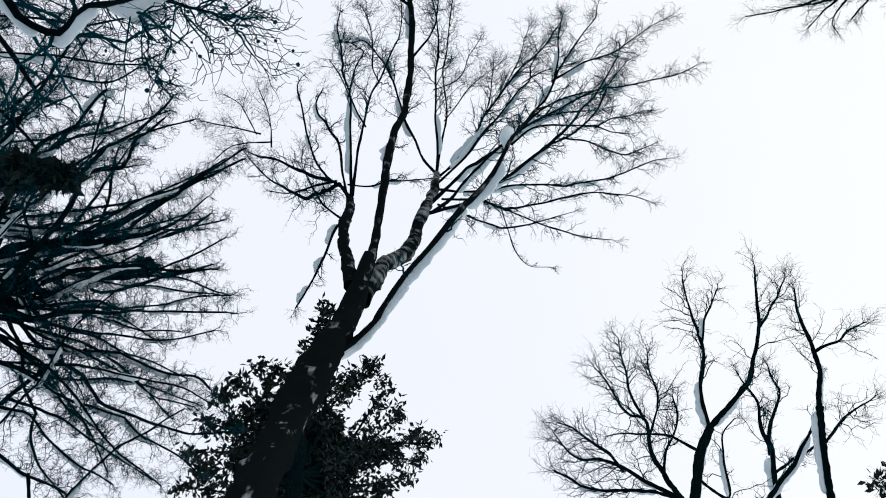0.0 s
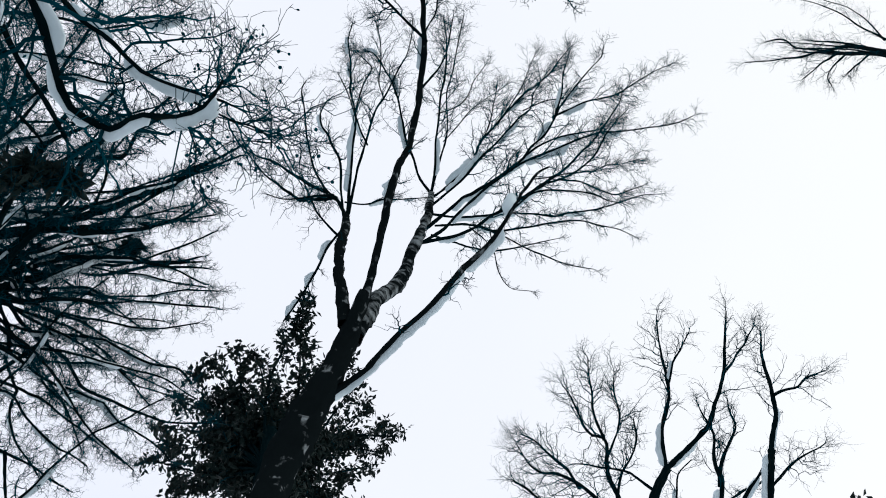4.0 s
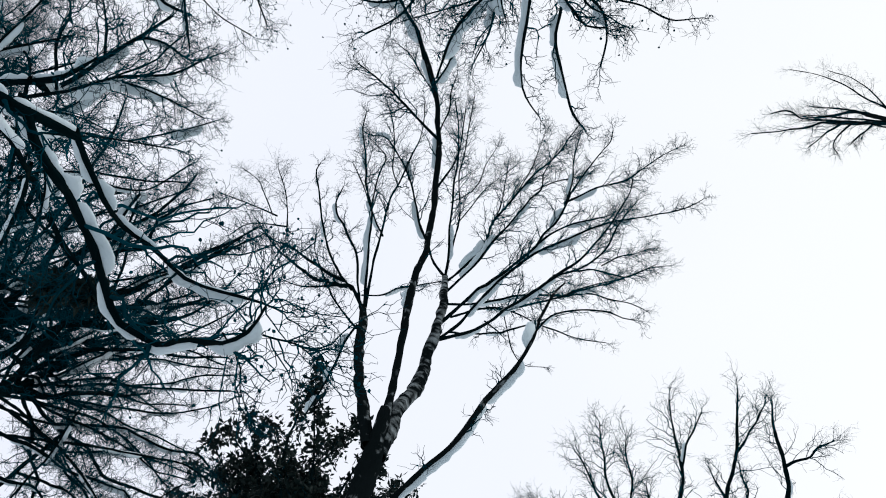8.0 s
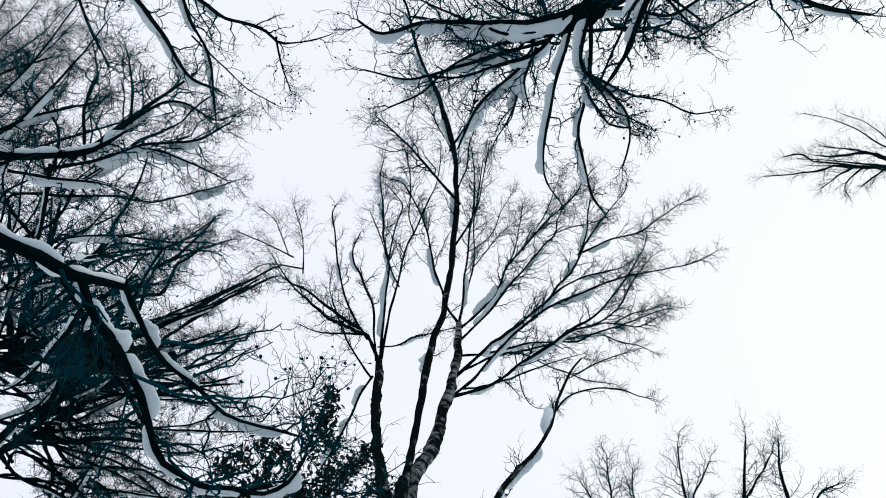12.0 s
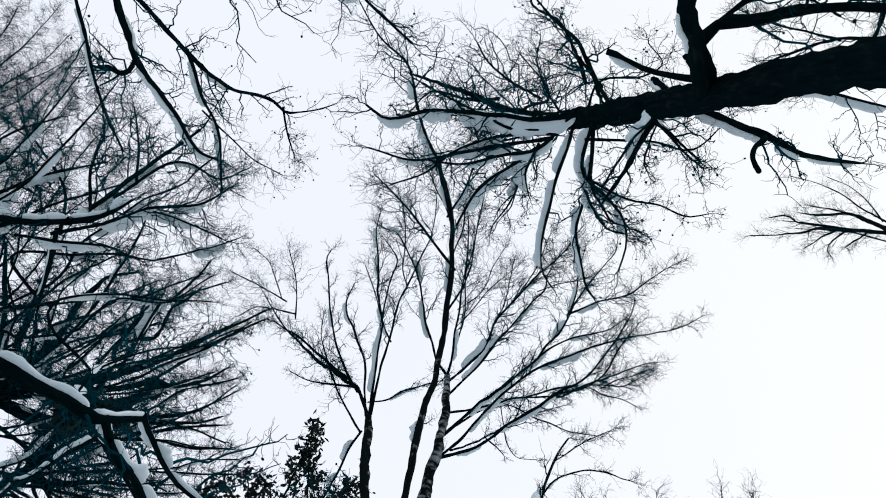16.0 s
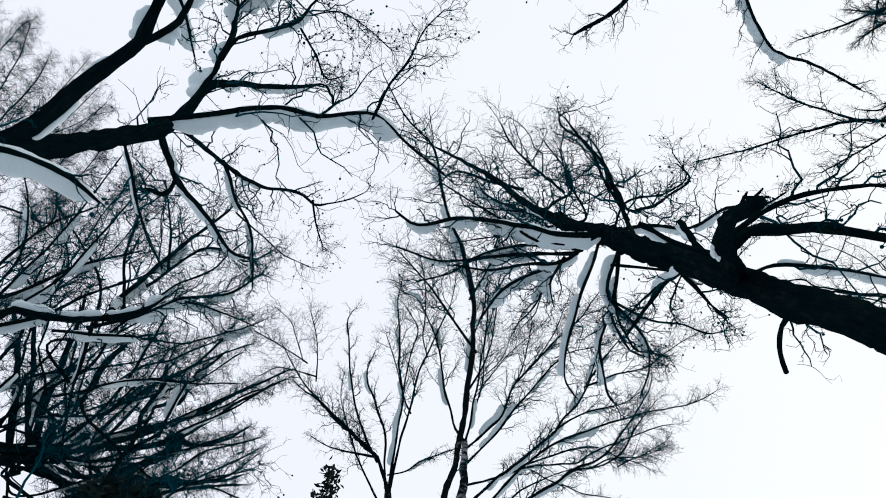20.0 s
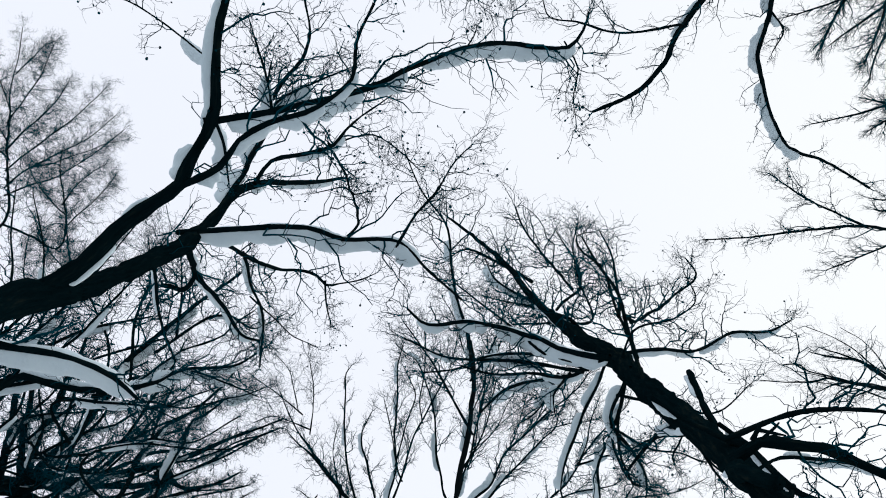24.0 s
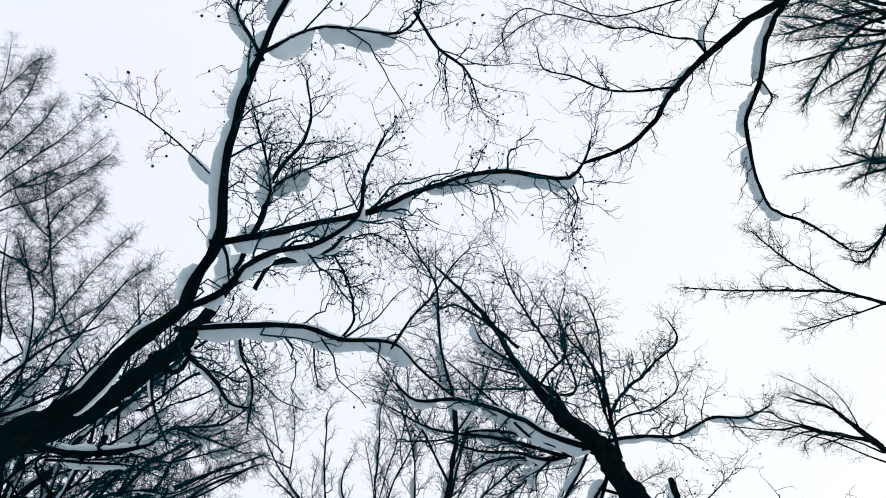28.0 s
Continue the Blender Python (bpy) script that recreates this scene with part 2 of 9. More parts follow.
def snow_mesh(rng, line, s0, s1, size, parent, side=None):
    """A lumpy cushion of snow along part of a limb, leaning to the windward side or to the one given."""
    m = len(line)
    s = np.linspace(s0 * (m - 1), s1 * (m - 1), max(16, int((s1 - s0) * m * 3) + 2))
    part = np.stack([np.interp(s, np.arange(m), line[:, k]) for k in range(4)], 1)
    p, r = part[:, :3], part[:, 3]
    t, _, _ = frames_along(p)
    lean = (WIND if size > 0 else LEE) if side is None else np.array([*side, 0.0])
    size = abs(size)
    flat = np.cross(t, np.array([0.0, 0.0, 1.0]))
    flat = unit(flat * np.sign((flat @ lean).sum() + 1e-6))
    over = np.cross(t, flat)
    over = over * np.sign(over[:, 2:3] + 1e-6)
    u = np.linspace(0, 1, len(s))
    long = np.linalg.norm(np.diff(p, axis=0), axis=1).sum()
    end = np.clip(np.minimum(u, 1 - u) * long / (size * rng.uniform(1.6, 3.0)), 0, 1)
    end = np.sqrt(1 - (1 - end) ** 2) * 0.97 + 0.03
    many = max(6, int(np.linalg.norm(np.diff(p, axis=0), axis=1).sum() / 0.22))
    lumps = np.interp(u, np.linspace(0, 1, many), rng.uniform(0.72, 1.16, many))
    crumbs = max(8, int(long / 0.06))
    lumps = lumps * np.interp(u, np.linspace(0, 1, crumbs), rng.uniform(0.86, 1.1, crumbs))
    fat = 0.98 * size * end * lumps
    mid = p + flat * (0.45 * r + 0.56 * fat)[:, None] + over * (0.3 * r + 0.32 * fat)[:, None]
    sides = 12
    a = 2 * np.pi * np.arange(sides) / sides
    wob = 1 + 0.035 * rng.normal(size=(len(s), sides))
    ring = flat[:, None] * np.cos(a)[:, None] + over[:, None] * (np.sin(a) * 0.58)[:, None]
    verts = mid[:, None] + ring * (fat[:, None] * wob)[..., None]
    i = np.arange(len(s) * sides).reshape(len(s), sides)
    j = np.roll(i, -1, axis=1)
    quads = np.stack([i[:-1], j[:-1], j[1:], i[1:]], -1).reshape(-1, 4)
    mesh_object("snow_cushion", verts.reshape(-1, 3), quads, SNOW, parent, "heaped white snow")


def tree(name, label, mat):
    ob = tagged(new(name), label=label, category="tree", group="bare winter trees")
    ob["bark_kind"] = mat.name
    return ob


def leaf_mesh(rng, centres, spread, count, parent):
    """Folded, pointed leaves scattered in a clump round the ends of the twigs."""
    pick = centres[rng.integers(0, len(centres), count)]
    p = pick + rng.normal(0, spread * 0.17, (count, 3))
    d, n = unit(rng.normal(size=(count, 3)) + [0, 0, -0.3]), rng.normal(size=(count, 3))
    w = unit(np.cross(d, n))
    up = np.cross(w, d)
    ln, wd = rng.uniform(0.14, 0.27, (count, 1)), rng.uniform(0.034, 0.062, (count, 1))
    quads = [p, p + d * ln * 0.5 + w * wd + up * 0.02, p + d * ln, p + d * ln * 0.5 - w * wd + up * 0.02]
    verts = np.stack(quads, 1).reshape(-1, 3)
    i = 4 * np.arange(count)[:, None]
    tris = np.concatenate([i + [0, 1, 2], i + [0, 2, 3]])
    mesh_object("foliage", verts, tris, LEAF, parent, "dark clinging leaves", smooth=False, kind="stuff")


def limb(base, name, nodes, snow=(), twigs=(0, 0), seed=0, leaves=None, dense=(5, 3), lift=0.10, low=0.25, knots=0.06, reach=1.0, cones=0.0, fork=0.75, kink=1.0, fine=1.0, crook=0.0, bark=None):
    """One trunk, stem or limb with the snow and the shoots that it carries."""
    rng = np.random.default_rng(seed)
    line = spline(nodes, 0.10)
    m = len(line)
    # slight crookedness that dies out at both ends
    k = max(4, m // 5)
    fade = np.minimum(np.linspace(0, 1, m), np.linspace(1, 0, m))[:, None] * 2
    bend = np.stack([np.interp(np.linspace(0, 1, m), np.linspace(0, 1, k), rng.normal(0, 1, k)) for _ in range(3)], 1)
    line[:, :3] += bend * fade * np.maximum(np.minimum(0.012, line[:, 3:4] * 0.22), crook * 0.5)
    # small kinks where side shoots have grown
    knees = max(4, m // 2)
    kinks = np.stack([np.interp(np.linspace(0, 1, m), np.linspace(0, 1, knees), rng.normal(0, 1, knees)) for _ in range(3)], 1)
    line[:, :3] += kinks * np.minimum(1, fade * 3) * np.minimum(0.011, line[:, 3:4] * 0.28)
    line[:, 3] *= np.interp(np.linspace(0, 1, m), np.linspace(0, 1, k), rng.normal(1, knots, k))
    line[:, 3] *= rng.normal(1, knots * (1.5 if line[0, 3] < 0.06 else 1.0), m)
    sides = 18 if line[0, 3] > 0.08 else 10
    if name == "trunk":
        line[:, 3] *= 1 + 0.5 * np.exp(-np.maximum(line[:, 2], 0) / 0.35)
        line[0, 2] = -0.15
    else:
        line[0, :3] -= unit(line[1, :3] - line[0, :3]) * 0.07  # rooted inside the wood that it grows from
    pts = np.vstack([line[:, :3], line[-1, :3] + (line[-1, :3] - line[-2, :3]) * 0.05])
    rad = np.append(line[:, 3], line[-1, 3] * 0.1)
    v, f = tubes(pts[None], rad[None], sides)
    if line[0, 3] > 0.03:
        rows = rng.normal(0, 0.065, (len(pts), sides))
        ridge = np.interp(np.arange(sides), np.arange(0, sides, 2), rng.normal(0, 0.06, len(range(0, sides, 2))))
        centre = np.repeat(pts, sides, axis=0)
        v = centre + (v - centre) * (1 + (rows + ridge).reshape(-1, 1))
    length = np.concatenate([[0], np.cumsum(np.linalg.norm(np.diff(pts, axis=0), axis=1))])
    ang = 2 * np.pi * np.arange(sides) / sides
    coat = np.stack([np.repeat(length, sides) + seed * 3.1, (rad[:, None] * np.cos(ang)).ravel(), (rad[:, None] * np.sin(ang)).ravel()], 1)
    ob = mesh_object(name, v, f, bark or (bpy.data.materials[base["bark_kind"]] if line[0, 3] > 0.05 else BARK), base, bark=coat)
    for s0, s1, size, *side in snow:
        snow_mesh(rng, line, s0, s1, size, ob, *side)
    if twigs[0]:
        a, ra, b = twig_mesh(rng, line, twigs[0], 0.85 * reach * twigs[1], ob, lift, dense, low, cones, fork, kink, fine)
        if leaves:
            leaf_mesh(rng, np.vstack([b[:, 3], b[:, 5], line[-4:, :3]]), leaves[1], leaves[0], ob)
    return ob


# ---- ground ----
def ground():
    """Snow-covered forest floor: fine and uneven near the trees, reaching to the horizon."""
    r = np.concatenate([np.linspace(0, 30, 61), np.geomspace(33, 2500, 30)])
    a = np.linspace(0, 2 * np.pi, 97)[:-1]
    x, y = r[:, None] * np.cos(a), r[:, None] * np.sin(a) - 3
    z = np.array([[0.10 * noise.noise((px * 0.35, py * 0.35, 0)) + 0.05 * noise.noise((px * 1.3, py * 1.3, 4)) for px, py in zip(rx, ry)] for rx, ry in zip(x, y)])
    z *= np.clip((120 - r) / 90, 0, 1)[:, None]
    i = np.arange(x.size).reshape(x.shape)
    j = np.roll(i, -1, axis=1)
    quads = np.stack([i[:-1], i[1:], j[1:], j[:-1]], -1).reshape(-1, 4)
    tagged(mesh_object("ground", np.stack([x, y, z], -1).reshape(-1, 3), quads, FLOOR), "uneven snow-covered forest floor", "ground", kind="structure")


ground()

# -- trees --

base = tree("alder_tree", "old dark-barked alder forking low, its long limbs heaped with snow", BARK)
limb(base, "trunk", [(-4.60, -5.40, 0.00, 0.185), (-4.40, -5.65, 3.20, 0.160), (-4.12, -5.93, 6.20, 0.145), (-4.35, -5.77, 7.05, 0.123), (-4.29, -5.79, 7.25, 0.123), (-4.17, -5.81, 7.45, 0.115), (-4.04, -5.83, 7.65, 0.106)], seed=11)
limb(base, "stem", [(-4.07, -5.83, 7.60, 0.100), (-3.96, -5.85, 7.90, 0.092), (-3.90, -5.90, 8.35, 0.093), (-3.82, -5.95, 8.85, 0.089), (-3.75, -6.01, 9.50, 0.086), (-3.73, -6.13, 10.00, 0.073), (-3.66, -6.28, 10.20, 0.060), (-3.49, -6.53, 10.60, 0.049), (-3.41, -6.58, 11.10, 0.045), (-3.25, -6.59, 11.50, 0.036), (-3.01, -6.61, 11.80, 0.029), (-2.79, -6.64, 12.10, 0.023), (-2.58, -6.70, 12.40, 0.016)], snow=[(0.68, 0.76, 0.056), (0.8, 0.97, 0.05, (0, 1))], twigs=(10, 1.0), seed=12, dense=(5, 2), cones=0.1, fork=0.9, kink=0.95, reach=1.1, fine=0.85, crook=0.012)
limb(base, "limb", [(-4.24, -5.82, 7.36, 0.071), (-4.10, -5.92, 7.48, 0.073), (-3.96, -6.05, 7.60, 0.074), (-3.87, -6.23, 7.80, 0.070), (-3.78, -6.38, 7.97, 0.067), (-3.60, -6.55, 8.08, 0.064), (-3.45, -6.71, 8.20, 0.060), (-3.44, -6.91, 8.38, 0.052), (-3.29, -7.27, 8.43, 0.050), (-3.32, -7.76, 8.50, 0.037), (-3.31, -8.14, 8.50, 0.035), (-3.24, -8.52, 8.50, 0.034), (-3.23, -8.97, 8.90, 0.031), (-3.20, -9.30, 9.20, 0.030), (-3.13, -9.60, 9.40, 0.027), (-3.04, -10.07, 9.80, 0.026)], snow=[(0.02, 0.14, 0.045, (1, 0)), (0.17, 0.22, 0.05, (-1, 0)), (0.27, 0.33, 0.08), (0.35, 0.56, 0.075), (0.55, 0.78, 0.082), (0.8, 0.97, 0.091)], twigs=(10, 1.0), seed=13, dense=(5, 2), cones=0.1, fork=0.9, kink=0.95, reach=1.1, fine=0.85, crook=0.012)
limb(base, "limb", [(-3.81, -5.98, 9.70, 0.044), (-3.90, -5.71, 10.20, 0.041), (-4.01, -5.44, 10.76, 0.040), (-3.96, -5.17, 11.20, 0.031), (-3.85, -4.88, 11.60, 0.029), (-3.78, -4.59, 11.90, 0.026), (-3.68, -4.35, 12.20, 0.023), (-3.52, -4.27, 12.40, 0.016)], snow=[(0.1, 0.35, 0.036, (1, 0)), (0.42, 0.97, 0.062, (-1, 0))], twigs=(10, 0.9), seed=694, dense=(5, 2), cones=0.1, fork=0.9, kink=0.95, reach=1.1, fine=0.85, crook=0.012)
limb(base, "limb", [(-4.22, -5.83, 5.40, 0.030), (-3.73, -5.93, 5.80, 0.024), (-3.63, -5.89, 5.85, 0.022), (-3.46, -5.86, 5.90, 0.019), (-3.28, -5.80, 6.00, 0.017), (-3.08, -5.69, 6.10, 0.015), (-2.94, -5.55, 6.15, 0.009)], snow=[(0.2, 0.985, 0.102, (0, 1))], twigs=(3, .5), seed=15, dense=(5, 2), cones=0.1, fork=0.9, kink=0.95, reach=1.1, fine=0.85, crook=0.012)
limb(base, "limb", [(-3.80, -6.08, 9.80, 0.024), (-3.75, -5.93, 10.60, 0.026), (-3.72, -5.73, 11.20, 0.028), (-3.64, -5.55, 11.80, 0.030), (-3.54, -5.36, 12.40, 0.027), (-3.39, -5.23, 12.90, 0.024), (-3.19, -5.19, 13.20, 0.025), (-2.96, -5.10, 13.40, 0.021), (-2.82, -4.97, 13.48, 0.021), (-2.63, -4.97, 13.70, 0.013), (-2.31, -5.04, 13.90, 0.013), (-2.11, -5.13, 14.10, 0.009)], snow=[(0.5, 0.66, 0.044, (0, 1))], twigs=(16, 0.9), seed=696, dense=(5, 2), cones=0.1, fork=0.9, kink=0.95, reach=1.1, fine=0.85, crook=0.012)
limb(base, "limb", [(-2.82, -4.97, 13.48, 0.017), (-2.78, -4.63, 13.60, 0.013), (-2.71, -4.28, 13.80, 0.009)], twigs=(9, 0.7), seed=697, dense=(5, 2), cones=0.1, fork=0.9, kink=0.95, reach=1.1, fine=0.85, crook=0.012)
limb(base, "limb", [(-3.29, -7.27, 8.43, 0.032), (-2.86, -7.40, 8.60, 0.031), (-2.49, -7.54, 8.70, 0.029), (-1.99, -7.72, 8.75, 0.027), (-1.61, -7.97, 8.80, 0.025), (-1.17, -8.18, 8.80, 0.022), (-0.81, -8.27, 8.85, 0.020), (-0.49, -8.28, 8.86, 0.018), (-0.24, -8.31, 8.86, 0.015), (-0.11, -8.49, 8.95, 0.013), (-0.06, -8.69, 9.10, 0.011)], snow=[(0.03, 0.17, 0.099), (0.2, 0.38, 0.104), (0.4, 0.5, 0.089), (0.53, 0.9, 0.086)], twigs=(16, 1.1), seed=17, dense=(5, 2), cones=0.1, fork=0.9, kink=0.95, reach=1.1, fine=0.85, crook=0.012)
limb(base, "limb", [(-4.02, -5.41, 10.76, 0.030), (-4.06, -5.30, 10.70, 0.033), (-4.13, -5.26, 10.60, 0.029), (-4.22, -5.31, 10.50, 0.026), (-4.32, -5.32, 10.50, 0.019)], twigs=(9, 0.7), seed=695, dense=(5, 2), cones=0.1, fork=0.9, kink=0.95, reach=1.1, fine=0.85, crook=0.012)
limb(base, "limb", [(-3.40, -6.72, 8.21, 0.031), (-3.14, -6.89, 8.25, 0.029), (-3.00, -7.13, 8.20, 0.026), (-2.76, -7.30, 8.20, 0.024), (-2.43, -7.42, 8.10, 0.021), (-2.25, -7.55, 8.10, 0.019), (-2.08, -7.74, 8.10, 0.016), (-2.08, -8.06, 8.20, 0.014), (-1.98, -8.40, 8.30, 0.012)], snow=[(0.04, 0.14, 0.07, (0.3, 1)), (0.2, 0.36, 0.06, (0, 1)), (0.38, 0.58, 0.075, (0.2, 1)), (0.6, 0.74, 0.04, (1, 0.3))], twigs=(12, .9), seed=19, dense=(5, 2), cones=0.1, fork=0.9, kink=0.95, reach=1.1, fine=0.85, crook=0.012)
limb(base, "limb", [(-3.63, -6.32, 10.26, 0.038), (-3.54, -6.81, 10.90, 0.036), (-3.47, -7.21, 11.25, 0.034), (-3.44, -7.51, 11.30, 0.030), (-3.32, -7.84, 11.40, 0.026), (-3.13, -8.12, 11.50, 0.022), (-3.08, -8.42, 11.60, 0.018), (-3.22, -8.91, 11.80, 0.014)], snow=[(0.03, 0.24, 0.165), (0.26, 0.38, 0.096)], twigs=(18, 1.0), seed=20, dense=(5, 2), cones=0.1, fork=0.9, kink=0.95, reach=1.1, fine=0.85, crook=0.012)
limb(base, "limb", [(-3.83, -6.10, 9.60, 0.032), (-3.41, -6.16, 9.75, 0.030), (-2.99, -6.23, 9.75, 0.028), (-2.58, -6.27, 9.77, 0.025), (-2.20, -6.20, 9.77, 0.023), (-1.84, -6.25, 9.77, 0.020), (-1.61, -6.24, 9.77, 0.017), (-1.31, -5.98, 9.90, 0.015), (-0.86, -5.62, 10.20, 0.013)], snow=[(0.03, 0.42, 0.118), (0.33, 0.62, 0.118), (0.56, 0.78, 0.116)], twigs=(14, 1.2), seed=21, dense=(5, 2), cones=0.1, fork=0.9, kink=0.95, reach=1.1, fine=0.85, crook=0.012)
limb(base, "limb", [(-3.23, -8.97, 8.90, 0.021), (-3.36, -9.13, 8.90, 0.016), (-3.51, -9.32, 9.00, 0.012), (-3.50, -9.54, 9.10, 0.008)], snow=[(0.1, 0.8, 0.072)], twigs=(6, .7), seed=22, dense=(5, 2), cones=0.1, fork=0.9, kink=0.95, reach=1.1, fine=0.85, crook=0.012)
limb(base, "limb", [(-3.23, -8.97, 8.90, 0.021), (-3.02, -9.18, 9.20, 0.019), (-2.76, -9.36, 9.45, 0.017), (-2.41, -9.40, 9.60, 0.015), (-2.03, -9.47, 9.70, 0.013), (-1.89, -9.65, 9.80, 0.011), (-1.89, -9.95, 9.90, 0.009)], snow=[(0.05, 0.36, 0.111), (0.38, 0.72, 0.117)], twigs=(12, 1.1), seed=23, dense=(5, 2), cones=0.1, fork=0.9, kink=0.95, reach=1.1, fine=0.85, crook=0.012)
limb(base, "limb", [(-2.18, -6.21, 9.80, 0.015), (-2.11, -6.29, 10.00, 0.015), (-2.14, -6.39, 10.50, 0.016), (-2.22, -6.50, 10.90, 0.017), (-2.33, -6.60, 11.20, 0.014), (-2.44, -6.64, 11.40, 0.011), (-2.64, -6.57, 11.60, 0.007), (-2.86, -6.49, 11.70, 0.007)], twigs=(6, 0.5), seed=910, dense=(5, 2), cones=0.1, fork=0.9, kink=0.95, fine=0.85, crook=0.012)
limb(base, "limb", [(-3.66, -5.60, 11.60, 0.025), (-3.67, -5.32, 12.00, 0.023), (-3.64, -5.02, 12.20, 0.023), (-3.54, -4.81, 12.30, 0.019), (-3.49, -4.56, 12.35, 0.019), (-3.49, -4.22, 12.40, 0.016), (-3.53, -3.83, 12.60, 0.012)], snow=[(0.08, 0.42, 0.052, (-1, 0)), (0.5, 0.9, 0.046, (-1, 0))], twigs=(9, 0.8), seed=698, dense=(5, 2), cones=0.1, fork=0.9, kink=0.95, reach=1.1, fine=0.85, crook=0.012)
limb(base, "limb", [(-3.65, -4.88, 12.30, 0.012), (-3.43, -4.59, 12.60, 0.012), (-3.13, -4.26, 12.90, 0.008), (-2.82, -4.05, 13.20, 0.008)], twigs=(9, 0.8), seed=699, dense=(5, 2), cones=0.1, fork=0.9, kink=0.95, reach=1.1, fine=0.85, crook=0.012)
limb(base, "limb", [(-1.89, -9.65, 9.80, 0.020), (-1.64, -9.39, 9.90, 0.016), (-1.34, -9.25, 10.00, 0.011), (-1.09, -8.88, 10.20, 0.006)], twigs=(14, .9), seed=26, dense=(5, 2), cones=0.1, fork=0.9, kink=0.95, reach=1.1, fine=0.85, crook=0.012)
limb(base, "limb", [(-3.99, -5.88, 9.20, 0.017), (-4.11, -5.52, 9.70, 0.018), (-4.17, -5.21, 10.00, 0.015), (-4.18, -4.81, 10.30, 0.016), (-4.12, -4.40, 10.60, 0.013)], snow=[(0.1, 0.6, 0.033, (-1, 0))], twigs=(8, 0.7), seed=700, dense=(5, 2), cones=0.1, fork=0.9, kink=0.95, reach=1.1, fine=0.85, crook=0.012)
limb(base, "limb", [(-3.47, -7.21, 11.25, 0.021), (-3.40, -7.51, 11.25, 0.017), (-3.48, -7.78, 11.30, 0.014), (-3.48, -8.06, 11.40, 0.010)], snow=[(0.1, 0.75, 0.104)], twigs=(10, .8), seed=28, dense=(5, 2), cones=0.1, fork=0.9, kink=0.95, reach=1.1, fine=0.85, crook=0.012)
limb(base, "limb", [(-3.44, -7.47, 11.29, 0.021), (-3.24, -7.68, 11.40, 0.016), (-2.93, -7.89, 11.50, 0.012), (-2.54, -8.12, 11.60, 0.007)], snow=[(0.05, 0.55, 0.119)], twigs=(14, .9), seed=29, dense=(5, 2), cones=0.1, fork=0.9, kink=0.95, reach=1.1, fine=0.85, crook=0.012)
limb(base, "limb", [(-3.41, -7.55, 11.26, 0.021), (-3.54, -7.91, 11.40, 0.016), (-3.70, -8.25, 11.50, 0.012), (-3.86, -8.59, 11.60, 0.007)], snow=[(0.05, 0.4, 0.084)], twigs=(14, .9), seed=30, dense=(5, 2), cones=0.1, fork=0.9, kink=0.95, reach=1.1, fine=0.85, crook=0.012)
limb(base, "limb", [(-3.29, -7.34, 8.44, 0.015), (-3.29, -7.04, 8.90, 0.013), (-3.30, -6.70, 9.20, 0.011)], snow=[(0.05, 0.95, 0.078)], twigs=(2, .4), seed=31, dense=(5, 2), cones=0.1, fork=0.9, kink=0.95, reach=1.1, fine=0.85, crook=0.012)
limb(base, "limb", [(-1.61, -6.24, 9.77, 0.015), (-1.46, -6.56, 9.80, 0.013), (-1.31, -6.76, 9.85, 0.011), (-1.12, -7.15, 9.95, 0.008), (-0.96, -7.34, 10.10, 0.006)], twigs=(14, .9), seed=32, dense=(5, 2), cones=0.1, fork=0.9, kink=0.95, reach=1.1, fine=0.85, crook=0.012)
limb(base, "limb", [(-3.32, -7.76, 8.50, 0.010), (-3.59, -7.91, 8.70, 0.009), (-3.95, -8.11, 8.90, 0.008), (-4.35, -8.28, 9.10, 0.007), (-4.70, -8.34, 9.30, 0.005)], snow=[(0.02, 0.3, 0.062)], twigs=(8, .7), seed=33, dense=(5, 2), cones=0.1, fork=0.9, kink=0.95, reach=1.1, fine=0.85, crook=0.012)
limb(base, "limb", [(-0.24, -8.31, 8.86, 0.008), (-0.11, -8.14, 8.90, 0.007), (-0.12, -7.92, 9.00, 0.005), (-0.04, -7.69, 9.10, 0.004)], twigs=(8, .7), seed=34, dense=(5, 2), cones=0.1, fork=0.9, kink=0.95, reach=1.1, fine=0.85, crook=0.012)
limb(base, "limb", [(-1.17, -8.18, 8.80, 0.008), (-1.11, -8.31, 8.85, 0.006), (-1.09, -8.39, 8.90, 0.004)], twigs=(3, .3), seed=35, dense=(5, 2), cones=0.1, fork=0.9, kink=0.95, reach=1.1, fine=0.85, crook=0.012)
limb(base, "limb", [(-3.07, -6.75, 9.40, 0.023), (-2.99, -6.94, 9.60, 0.020), (-2.67, -7.05, 9.70, 0.021), (-2.41, -7.17, 9.80, 0.018), (-2.31, -7.34, 9.90, 0.015), (-2.18, -7.51, 10.10, 0.012), (-2.02, -7.66, 10.30, 0.009), (-1.87, -7.82, 10.50, 0.006)], snow=[(0.25, 0.6, 0.041, (0, 1))], twigs=(16, 0.65), seed=967, dense=(5, 2), cones=0.1, fork=0.9, kink=0.95, fine=0.85, crook=0.012)
limb(base, "limb", [(-2.41, -7.17, 9.80, 0.012), (-2.23, -7.27, 10.00, 0.009), (-2.04, -7.32, 10.20, 0.009), (-1.79, -7.21, 10.40, 0.006), (-1.52, -7.00, 10.60, 0.007)], twigs=(16, 0.65), seed=968, dense=(5, 2), cones=0.1, fork=0.9, kink=0.95, fine=0.85, crook=0.012)
